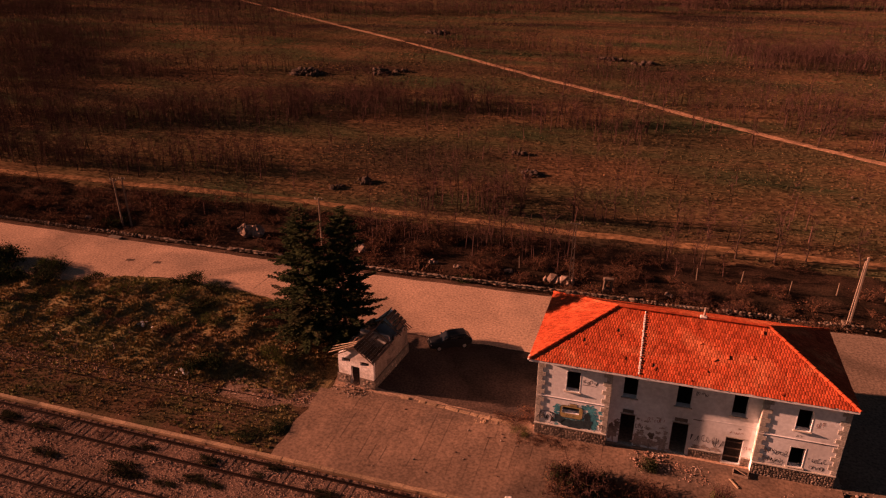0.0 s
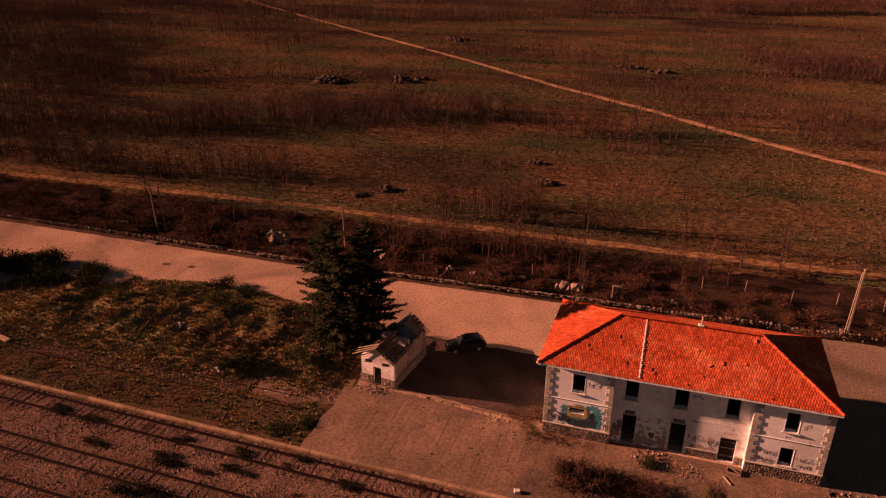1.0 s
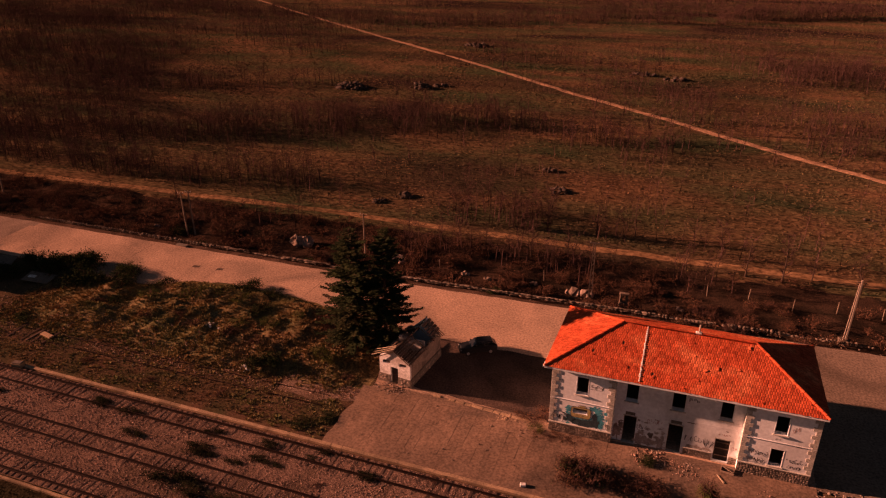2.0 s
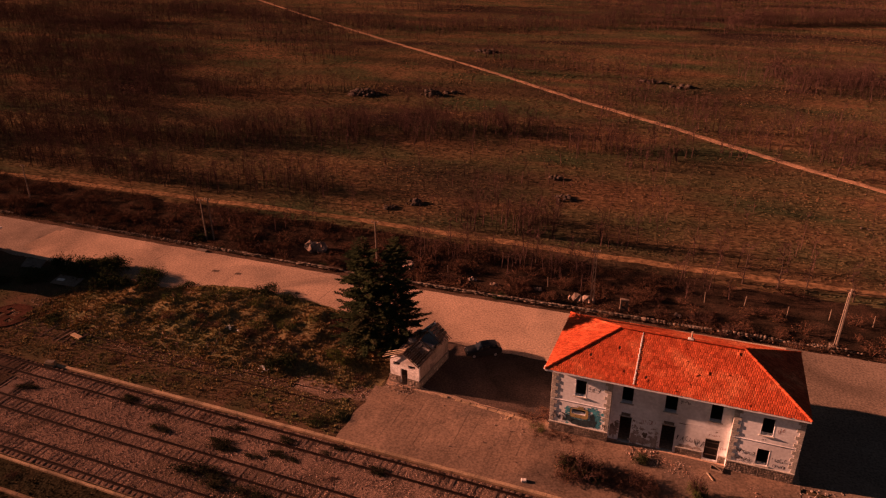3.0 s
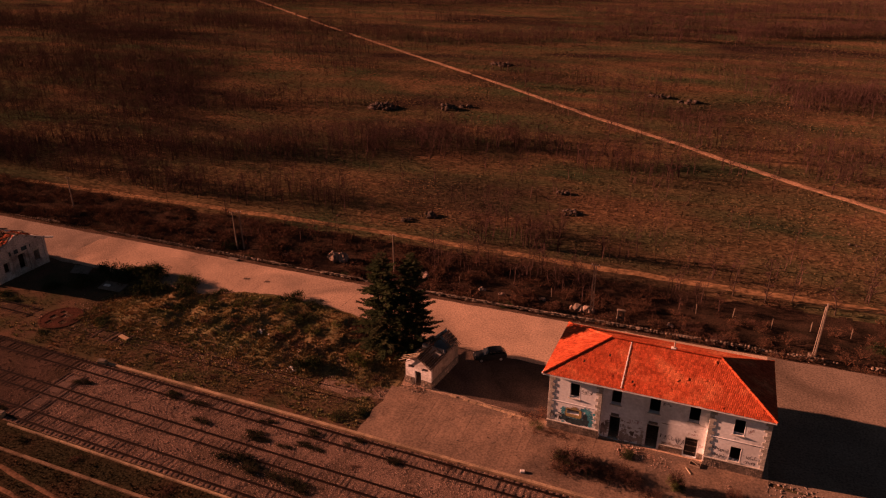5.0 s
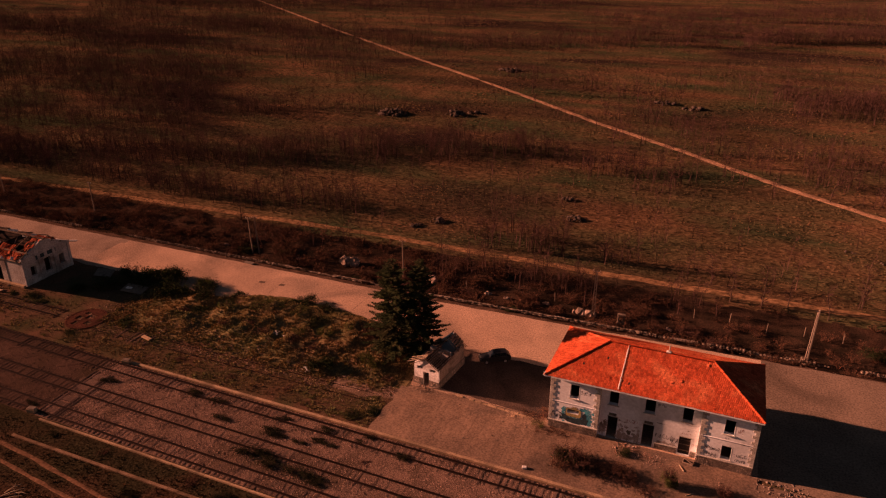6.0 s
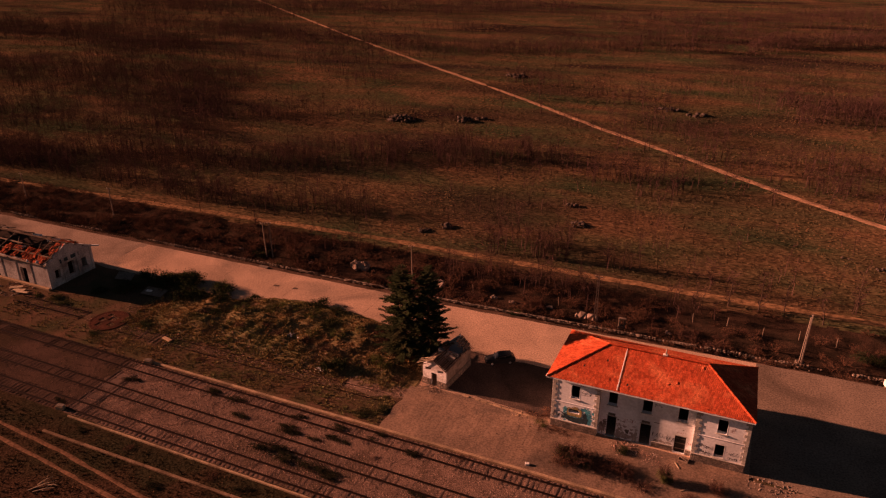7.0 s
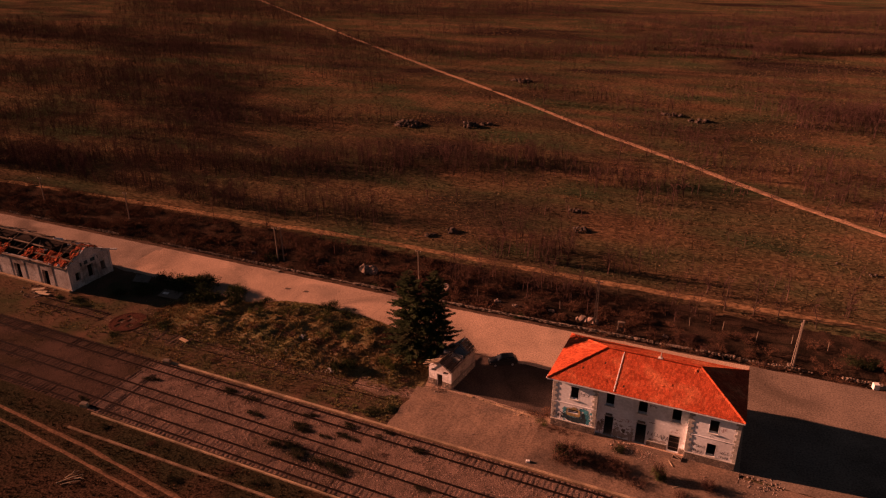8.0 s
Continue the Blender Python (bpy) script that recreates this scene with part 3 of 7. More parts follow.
for pts in (((-84, -1.7), (-66, -2.0), (-53, -2.6)), ((-45, -2.7), (-44, -2.7))):
    setting("spur_gravel", strip(pts, 1.2, 0.03, step=0.7, ragged=0.9), SPUR_GRAVEL, "pale gravel along the disused spur", "gravel")

tt = thing("turntable", pose(-62.7, -1.7, -0.03) @ Matrix.Diagonal((0.76, 0.76, 0.32, 1)), "rusty round turntable plate with dark holes", "turntable")
b, n, g = Build(), 40, 0.4
HATCH = ((-2.2, -0.9, -0.7, 0.3), (-0.5, 1.3, 0.1, 1.7), (0.9, 2.1, -1.7, -0.5), (-1.3, -0.3, -2.4, -1.4), (-1.5, -0.3, 1.1, 2.1))


def plated(i, j):
    x, y = (i + 0.5) * g, (j + 0.5) * g
    return math.hypot(x, y) < 3.3 and not any(q[0] < x < q[1] and q[2] < y < q[3] for q in HATCH)


for i in range(-9, 9):
    for j in range(-9, 9):
        if plated(i, j):
            x0, x1, y0, y1 = i * g, (i + 1) * g, j * g, (j + 1) * g
            b.add([(x0, y0, 0.3), (x1, y0, 0.3), (x1, y1, 0.3), (x0, y1, 0.3)], ((0, 1, 2, 3),))
            for di, dj, e in ((-1, 0, (x0, y0, x0, y1)), (1, 0, (x1, y0, x1, y1)), (0, -1, (x0, y0, x1, y0)), (0, 1, (x0, y1, x1, y1))):
                if not plated(i + di, j + dj):
                    b.add([(e[0], e[1], 0.3), (e[2], e[3], 0.3), (e[2], e[3], -0.1), (e[0], e[1], -0.1)], ((0, 1, 2, 3),))
part("plate", b, RUST, tt)
b = Build()
for i in range(n):
    a0, a1 = 2 * math.pi * i / n, 2 * math.pi * (i + 1) / n
    v = [(r * math.cos(a), r * math.sin(a), z) for a in (a0, a1) for r in (3.2, 3.5) for z in (-0.1, 0.36)]
    b.add(v, ((0, 1, 5, 4), (2, 6, 7, 3), (1, 3, 7, 5)))
part("rim", b, RUST, tt, "rusty raised rim")

# loose ballast stones
b, old = Build(), Build()
rng = random.Random(11)
OCT = ((1, 0, 0), (-1, 0, 0), (0, 1, 0), (0, -1, 0), (0, 0, 1))
OCT_F = ((0, 2, 4), (2, 1, 4), (1, 3, 4), (3, 0, 4))
for i in range(46000):
    x = rng.uniform(-52, 26) if i % 5 else rng.uniform(-130, -52)
    y = kerb_y(x) - 0.4 - rng.random() * 10.8
    s = rng.uniform(0.03, 0.08)
    a = rng.uniform(0, 6.28)
    ca, sa = math.cos(a) * s, math.sin(a) * s
    (b if x > -52 else old).add([(x + p * ca - q * sa * 0.8, y + p * sa + q * ca * 0.8, 0.0 + r * s * 0.9 * rng.uniform(0.6, 1.3)) for p, q, r in OCT], OCT_F)
setting("ballast_stones", b, STONE, "loose brown ballast stones between the tracks", "gravel", kind="stuff")
setting("old_ballast_stones", old, OLD_STONE, "dull earthy ballast stones beyond the crossing", "gravel", kind="stuff")

# ---------------------------------------------------------------- platform
b = Build()
px = [float(v) for v in np.arange(-17.2, 40.1, 0.6)]
for x in px:
    w = 0.25 * noise.noise((x * 0.9, 2, 3))
    for k in range(10):
        y0, y1 = kerb_y(x) + 0.22, (1.2 + w if x < -0.2 else 0.3) if x < 20.6 else -0.9 + w
        if x < -16:
            y1 = 0.6
        b.v.append((x + (0.5 * noise.noise((k * 0.6, 1, 1)) if x < -17 else 0), y0 + (y1 - y0) * k / 9, 0.045 if k < 9 else 0.03))
b.f = [(10 * i + k, 10 * i + 10 + k, 10 * i + 11 + k, 10 * i + k + 1) for i in range(len(px) - 1) for k in range(9)]
PLATFORM = setting("platform", b, PAVING, "cracked grey-brown paved station platform", "platform")


# ---------------------------------------------------------------- station house
def wall_boxes(b, x0, x1, y0, y1, z0, z1, holes=(), swap=False):
    """One connected wall slab with rectangular openings (xa, xb, za, zb); swap: it runs along y instead of x."""
    xs = sorted({x0, x1, *[h[0] for h in holes], *[h[1] for h in holes]})
    zs = sorted({z0, z1, *[h[2] for h in holes], *[h[3] for h in holes]})
    at, v, f = {}, [], []

    def vert(i, j, k):
        if (i, j, k) not in at:
            at[i, j, k] = len(v)
            p = (xs[i], (y0, y1)[k], zs[j])
            v.append((p[1], p[0], p[2]) if swap else p)
        return at[i, j, k]

    def solid(i, j):
        if not (0 <= i < len(xs) - 1 and 0 <= j < len(zs) - 1):
            return False
        x, z = (xs[i] + xs[i + 1]) / 2, (zs[j] + zs[j + 1]) / 2
        return not any(h[0] < x < h[1] and h[2] < z < h[3] for h in holes)

    for i in range(len(xs) - 1):
        for j in range(len(zs) - 1):
            if not solid(i, j):
                continue
            f.append((vert(i, j, 0), vert(i + 1, j, 0), vert(i + 1, j + 1, 0), vert(i, j + 1, 0)))
            f.append((vert(i, j, 1), vert(i, j + 1, 1), vert(i + 1, j + 1, 1), vert(i + 1, j, 1)))
            for di, dj, p, q in ((-1, 0, (i, j), (i, j + 1)), (1, 0, (i + 1, j + 1), (i + 1, j)), (0, -1, (i + 1, j), (i, j)), (0, 1, (i, j + 1), (i + 1, j + 1))):
                if not solid(i + di, j + dj):
                    f.append((vert(*p, 0), vert(*q, 0), vert(*q, 1), vert(*p, 1)))
    if swap:
        f = [t[::-1] for t in f]
    b.add(v, f)


def blob(b, cx, cz, rx, rz, y, seed, n=18, rough=0.35):
    """A flat ragged patch on a wall that faces -y."""
    v = [(cx, y, cz)]
    for i in range(n):
        a = 2 * math.pi * i / n
        k = 1 + rough * noise.noise((math.cos(a) * 1.7 + seed, math.sin(a) * 1.7, seed * 0.7)) * 1.6
        v.append((cx + rx * k * math.cos(a), y, cz + rz * k * math.sin(a)))
    b.add(v, [(0, i + 1, (i + 1) % n + 1) for i in range(n)])


def stroke(b, pts, w, y):
    for (ax, az), (cx, cz) in zip(pts, pts[1:]):
        d = math.hypot(cx - ax, cz - az) or 1
        nx, nz = -(cz - az) / d * w / 2, (cx - ax) / d * w / 2
        b.add([(ax + nx, y, az + nz), (ax - nx, y, az - nz), (cx - nx, y, cz - nz), (cx + nx, y, cz + nz)], ((0, 1, 2, 3),))


def tag_on(x0, x1, z0, z1, y, seed, w, n, mat, label):
    b = Build()
    scrawl(b, x0, x1, z0, z1, y, seed, w, n)
    part("graffiti", b, mat, house, label)


def scrawl(b, x0, x1, z0, z1, y, seed, w=0.05, n=9):
    """Plain loops and slanting bars, the size of a scrawl that cannot be read."""
    rng = random.Random(seed)
    dx, dz = (x1 - x0) / n, z1 - z0
    x = x0
    while x < x1 - dx * 0.4:
        cw = dx * rng.uniform(0.6, 1.3)
        h = dz * rng.uniform(0.45, 1.0)
        zb = z0 + (dz - h) * rng.random()
        slant = rng.uniform(0.0, 0.3) * cw
        if rng.random() < 0.5:
            a0, turn = rng.uniform(0, 6.28), rng.uniform(3.0, 6.0) * rng.choice((-1, 1))
            pts = [(x + cw * 0.5 + cw * 0.45 * math.cos(a0 + turn * i / 7) + slant * i / 7, zb + h * 0.5 + h * 0.45 * math.sin(a0 + turn * i / 7)) for i in range(8)]
        else:
            pts = [(x + cw * rng.random() + slant * (i % 2), zb + h * (0.15 + 0.7 * (i % 2) + rng.uniform(-0.15, 0.15))) for i in range(rng.randint(2, 4))]
        stroke(b, pts, w * rng.uniform(0.55, 1.0), y - 0.0004 * rng.random())
        x += cw * rng.uniform(0.85, 1.25)
    if rng.random() < 0.5:
        stroke(b, [(x0 + dx * 0.3, z0 - dz * 0.12), (x0 + (x1 - x0) * 0.55, z0 - dz * 0.05), (x1, z0 - dz * 0.14)], w * 0.6, y)


def spatter(b, cx, cz, rx, rz, y, seed, n=60, size=0.08):
    """Many small ragged flecks, dense in the middle and thin at the rim."""
    rng = random.Random(seed)
    for i in range(n):
        x, z = cx + max(-1.7, min(1.7, rng.gauss(0, 0.55))) * rx, cz + max(-1.7, min(1.7, rng.gauss(0, 0.55))) * rz
        s = size * rng.uniform(0.4, 1.4)
        blob(b, x, z, s * rng.uniform(0.8, 1.6), s * rng.uniform(0.6, 1.1), y - 0.00005 * i, seed + i * 0.37, 7, 0.5)


WX0, WX1, RL, RR, REC = 0.1, 20.1, 5.2, 14.95, 0.6
house = thing("station_house", pose(0, 0, 0), "abandoned two-storey station house with stained plaster and red tiled hip roof", "house")
W_TOP = 6.5
b = Build()
wall_boxes(b, WX0, RL, 0, 0.45, 0, W_TOP, ((2.14, 3.06, 4.15, 5.8), (2.0, 3.18, 2.27, 2.74)))
part("wall", b, PLASTER, house, "pale stained plaster wall of the end bay")
part("wall", Build().box(RL - 0.45, RL, 0.45, 1.05, 0, W_TOP), PLASTER, house)
b = Build()
wall_boxes(b, RR, WX1, 0, 0.45, 0, W_TOP, ((17.04, 17.94, 4.15, 5.78), (17.1, 18.0, 1.2, 2.76)))
part("wall", b, PLASTER, house, "pale stained plaster wall of the end bay")
part("wall", Build().box(RR, RR + 0.45, 0.45, 1.05, 0, W_TOP), PLASTER, house)
CENTRE_HOLES = ((6.03, 6.95, 4.05, 5.66), (9.58, 10.54, 4.05, 5.68), (13.18, 14.10, 4.0, 5.7), (6.06, 7.06, 0, 2.62), (9.58, 10.68, 0, 2.66), (13.15, 14.28, 0.1, 2.18))
b = Build()
wall_boxes(b, RL, RR, REC, REC + 0.45, 0, W_TOP, CENTRE_HOLES)
part("wall", b, PLASTER, house, "recessed middle wall with graffiti and lost plaster")
b = Build()
b.box(WX0, WX0 + 0.45, 0.45, 9.45, 0, W_TOP)
part("wall", b, PLASTER, house)
b = Build()
b.box(WX1 - 0.45, WX1, 0.45, 9.45, 0, W_TOP)
part("wall", b, PLASTER, house)
b = Build()
b.box(WX0, WX1, 9.45, 9.9, 0, W_TOP)
part("wall", b, PLASTER, house)
b = Build()
b.box(WX0 + 0.46, WX1 - 0.46, 1.06, 9.44, 3.25, 3.45)
b.box(WX0 + 0.46, WX1 - 0.46, 5.0, 5.2, 0, 3.24)
b.box(WX0 + 0.46, WX1 - 0.46, 5.0, 5.2, 3.46, 6.4)
part("inner_floor", b, MORTAR, house, "bare inner floor and partition")

# plinths: mortar core with single stones
STONE_MESH = []
for i in range(5):
    r = random.Random(40 + i)
    STONE_MESH.append(Build().rock((0, 0, 0), 1.0, r, 1.0).mesh("stone", RUBBLE_STONE))


def plinth(x0, x1, y, z1, name="plinth", depth=0.1, s=0.115):
    core = part(name, Build().box(x0, x1, y - depth + 0.03, y - 0.002, -0.1, z1 - 0.08), MORTAR, house, "rubble stone plinth")
    rng = random.Random(int(x0 * 13))
    rows = max(1, int(z1 / (s * 1.75)))
    for j in range(rows):
        x = x0 + rng.uniform(-0.03, 0.1)
        while x < x1 - 0.12:
            w = s * rng.uniform(0.65, 1.45)
            ob = part("stone", rng.choice(STONE_MESH), None, core)
            ob.matrix_local = Matrix.LocRotScale((x + w * 0.8, y - depth + 0.025, (j + 0.5) * (z1 - 0.1) / rows + rng.uniform(-0.035, 0.035)), Euler((0, rng.uniform(-0.9, 0.9), 0)), (w * 0.92, rng.uniform(0.025, 0.042), s * rng.uniform(0.75, 1.15)))
            x += w * 1.6
    part("plinth_cap", Build().box(x0 - 0.02, x1 + 0.02, y - depth - 0.03, y - 0.003, z1 - 0.08, z1 + 0.02, c=0.02), QUOIN, house, "pale plinth coping")


plinth(WX0 - 0.02, RL + 0.02, 0, 1.05)
plinth(RR - 0.02, WX1 + 0.02, 0, 1.05)
plinth(10.9, 13.05, REC, 0.75, depth=0.07)
plinth(14.35, RR - 0.05, REC, 0.75, depth=0.07)

# quoins
for cx, sgn in ((WX0, 1), (RL, -1), (RR, 1), (WX1, -1)):
    z, i = 1.1, 0
    while z < 6.35:
        h = 0.36
        w = 0.56 if i % 2 else 0.34
        xa, xb = (cx - 0.02, cx + w) if sgn > 0 else (cx - w, cx + 0.02)
        part("quoin", Build().box(xa, xb, -0.045, -0.002, z, min(z + h - 0.015, 6.45), c=0.012), QUOIN, house)
        if cx in (RL, RR):
            xo = (cx + 0.002, cx + 0.045) if cx == RL else (cx - 0.045, cx - 0.002)
            part("quoin", Build().box(*xo, -0.04, 0.25 if i % 2 else 0.42, z, min(z + h - 0.015, 6.45), c=0.012), QUOIN, house)
        z += h
        i += 1

# string course, sills, lintels, window surrounds, doors
for x0, x1, y, z in ((WX0 - 0.03, RL + 0.03, 0, 3.42), (RR - 0.03, WX1 + 0.03, 0, 3.42), (RL + 0.05, RR - 0.05, REC, 3.28)):
    part("string_course", Build().box(x0, x1, y - (0.05 if y == 0 else 0.02), y - 0.002, z, z + 0.04, c=0.008), PLASTER, house, "thin plaster string course")


def opening(x0, x1, z0, z1, y, sill=True):
    w = part("window", Build().box(x0 - 0.06, x1 + 0.06, y - 0.01, y - 0.002, z1, z1 + 0.06, c=0.004), PLASTER, house, "empty window opening with stone sill")
    for xa, xb in ((x0 - 0.05, x0), (x1, x1 + 0.05)):
        part("jamb", Build().box(xa, xb, y - 0.009, y - 0.002, z0, z1, c=0.004), PLASTER, w)
    if sill:
        part("sill", Build().box(x0 - 0.13, x1 + 0.13, y - 0.11, y + 0.2, z0 - 0.08, z0 - 0.005, c=0.015), QUOIN, w, "stone sill")


opening(2.14, 3.06, 4.15, 5.8, 0)
opening(17.04, 17.94, 4.15, 5.78, 0)
opening(17.1, 18.0, 1.2, 2.76, 0)
for x0, x1, z0, z1 in CENTRE_HOLES[:3]:
    opening(x0, x1, z0, z1, REC)
for x0, x1, z0, z1 in CENTRE_HOLES[3:]:
    d = part("doorway", Build().box(x0 - 0.06, x1 + 0.06, REC - 0.03, REC - 0.002, z1, z1 + 0.1, c=0.01), QUOIN, house, "dark open doorway")
    if z1 > 2.3:
        part("door_sign", Build().box(x0 + 0.1, x1 - 0.15, REC - 0.05, REC - 0.004, z1 + 0.14, z1 + 0.42, c=0.01), MORTAR, d, "dark name plate above the door")
    part("threshold", Build().box(x0 - 0.05, x1 + 0.05, REC - 0.12, REC + 0.2, 0.0, 0.07, c=0.015), QUOIN, d)
half = part("door_leaf", Build().box(13.2, 14.24, REC + 0.12, REC + 0.17, 0.1, 2.1, c=0.01), DARK_DOOR, house, "dark weathered door leaf")
for z in (0.5, 1.2, 1.75):
    part("rail_board", Build().box(13.22, 14.22, REC + 0.085, REC + 0.118, z, z + 0.1, c=0.01), TIMBER, half)

# lost plaster, graffiti
flecks = Build()
for i, (x, z, rx, rz) in enumerate(((5.6, 0.9, 0.3, 0.75), (5.85, 1.7, 0.15, 0.35), (7.4, 0.55, 0.28, 0.5), (7.55, 1.25, 0.2, 0.2), (8.15, 0.5, 0.5, 0.42), (9.1, 0.6, 0.35, 0.55), (8.0, 1.75, 0.25, 0.12), (7.4, 1.9, 0.15, 0.08), (8.75, 1.5, 0.2, 0.1), (9.25, 1.6, 0.12, 0.2), (11.5, 0.95, 0.5, 0.18), (12.5, 0.95, 0.4, 0.15), (7.8, 2.3, 0.2, 0.07), (9.0, 1.95, 0.2, 0.08), (8.6, 2.75, 0.15, 0.06), (8.7, 1.05, 0.14, 0.12), (7.25, 2.4, 0.1, 0.1))):
    b = Build()
    blob(b, x, z, rx * 0.8, rz * 0.85, REC - 0.004 - 0.001 * (i % 3), i * 3.1 + 0.5, 26, 0.6)
    spatter(flecks, x, z, rx * 1.15, rz * 1.1, REC - 0.007, 40 + i, 16, 0.45 * min(rx, rz))
    part("bare_patch", b, EXPOSED, house, "patch where plaster has fallen off")
tagged(part("plaster_damage", flecks, EXPOSED, house, "flecks of lost plaster"), kind="stuff")
for i, (x, z, rx, rz) in enumerate(((8.3, 1.15, 0.22, 0.28), (13.9, 3.0, 0.12, 0.05), (11.2, 3.15, 0.4, 0.04), (18.9, 3.35, 0.25, 0.05))):
    b = Build()
    blob(b, x, z, rx, rz, (REC if x < 14.9 else 0) - 0.008, i * 2.3 + 8)
    part("hole_stain", b, MORTAR, house, "dark broken plaster")
def on_wall(x0, x1, z0, z1, r, n=6):
    """The outline of a rounded rectangle."""
    out = []
    for cx, cz, a0 in ((x1 - r, z1 - r, 0), (x0 + r, z1 - r, 90), (x0 + r, z0 + r, 180), (x1 - r, z0 + r, 270)):
        out += [(cx + r * math.cos(radians(a0 + 90 * i / n)), cz + r * math.sin(radians(a0 + 90 * i / n))) for i in range(n + 1)]
    return out


b = Build()
for i, (x, z, rx, rz, n) in enumerate(((4.05, 2.25, 0.42, 0.75, 130), (4.2, 1.6, 0.35, 0.4, 60), (3.6, 2.95, 0.45, 0.2, 40), (1.75, 1.75, 0.4, 0.35, 60), (1.65, 2.5, 0.25, 0.4, 40), (2.8, 1.75, 0.8, 0.2, 60))):
    spatter(b, x, z, rx, rz, -0.006, 300 + i, n, 0.085)
part("mural", b, SPRAY_TEAL, house, "faded teal spray-painted mural")
b = Build()
blob(b, 1.75, 1.62, 0.42, 0.30, -0.0145, 12.2, rough=0.5)
blob(b, 2.9, 1.45, 0.85, 0.34, -0.0145, 2.2, rough=0.5)
blob(b, 3.45, 1.3, 0.45, 0.22, -0.0149, 4.2, rough=0.6)
blob(b, 3.85, 2.1, 0.2, 0.36, -0.0145, 6.1, rough=0.5)
blob(b, 4.0, 1.6, 0.22, 0.3, -0.0149, 8.1, rough=0.6)
stroke(b, [(3.3, 1.9), (3.75, 1.6), (4.05, 1.15)], 0.12, -0.0152)
stroke(b, [(1.15, 2.1), (1.6, 1.95), (2.05, 1.55)], 0.12, -0.0152)
part("mural", b, SPRAY_DARK, house, "dark blue figure in the mural")
b = Build()
outer, inner = on_wall(1.84, 3.46, 1.86, 2.9, 0.26), on_wall(1.985, 3.195, 2.255, 2.755, 0.03)
k = len(outer)
b.add([(x, -0.018, z) for x, z in outer + inner], [(i, (i + 1) % k, k + (i + 1) % k, k + i) for i in range(k)])
b.add([(x, -0.018, z) for x, z in ((2.45, 2.89), (3.05, 2.89), (2.95, 3.08), (2.55, 3.08))], ((0, 1, 2, 3),))
part("mural", b, SPRAY_YELLOW, house, "ochre painted band round the slot window")
b = Build()
stroke(b, outer + outer[:1], 0.045, -0.0205)
stroke(b, [(2.4, 2.92), (2.5, 3.12), (3.0, 3.12), (3.1, 2.92)], 0.04, -0.0209)
stroke(b, [(1.2, 1.2), (1.55, 1.8), (1.1, 2.15), (0.5, 2.1), (0.35, 1.6)], 0.04, -0.0205)
stroke(b, [(2.3, 2.02), (2.4, 2.14), (2.5, 2.02)], 0.03, -0.0209)
stroke(b, [(2.75, 2.02), (2.85, 2.14), (2.95, 2.02)], 0.03, -0.0209)
part("mural_outline", b, SPRAY_BLACK, house, "thin black outline of the mural")
tag_on(0.65, 1.25, 1.25, 2.05, -0.012, 205, 0.06, 3, SPRAY_BLACK, "illegible black graffiti scrawl")
tag_on(2.1, 3.4, 6.0, 6.2, -0.012, 206, 0.03, 6, SPRAY_BLACK, "illegible black graffiti scrawl")
tag_on(3.2, 4.2, 4.9, 5.35, -0.006, 3, 0.05, 6, SPRAY_BLACK, "illegible black graffiti scrawl")
tag_on(0.2, 1.4, 1.25, 2.1, -0.05, 5, 0.05, 5, SPRAY_BLACK, "illegible black graffiti scrawl")
tag_on(4.55, 5.1, 1.15, 1.8, -0.05, 6, 0.04, 3, SPRAY_BLACK, "illegible black graffiti scrawl")
tag_on(10.75, 11.5, 5.1, 5.45, REC - 0.006, 8, 0.05, 5, SPRAY_BLACK, "illegible black graffiti scrawl")
tag_on(10.85, 12.9, 1.15, 2.05, REC - 0.012, 11, 0.05, 7, SPRAY_BLACK, "illegible black graffiti scrawl")
tag_on(7.15, 7.7, 1.5, 2.0, REC - 0.012, 12, 0.04, 4, SPRAY_BLACK, "illegible black graffiti scrawl")
tag_on(15.45, 16.9, 1.9, 2.4, -0.05, 13, 0.07, 7, SPRAY_BLACK, "illegible black graffiti scrawl")
tag_on(15.55, 16.8, 1.25, 1.75, -0.05, 14, 0.06, 7, SPRAY_BLACK, "illegible black graffiti scrawl")
tag_on(18.25, 19.5, 1.75, 2.2, -0.006, 15, 0.05, 7, SPRAY_BLACK, "illegible black graffiti scrawl")
tag_on(18.4, 19.4, 1.2, 1.6, -0.006, 16, 0.05, 5, SPRAY_BLACK, "illegible black graffiti scrawl")
tag_on(17.2, 17.6, 3.6, 3.8, -0.006, 18, 0.03, 3, SPRAY_BLACK, "illegible black graffiti scrawl")
tag_on(7.9, 9.0, 2.3, 2.75, REC - 0.006, 21, 0.04, 6, SPRAY_RED, "faded reddish graffiti scrawl")
tag_on(18.2, 18.7, 4.6, 5.1, -0.006, 22, 0.03, 4, SPRAY_RED, "faded reddish graffiti scrawl")
tag_on(13.3, 14.2, 2.5, 2.75, REC - 0.006, 23, 0.03, 7, SPRAY_RED, "faded reddish graffiti scrawl")
tag_on(14.4, 14.85, 1.3, 1.7, REC - 0.006, 24, 0.03, 4, SPRAY_RED, "faded reddish graffiti scrawl")

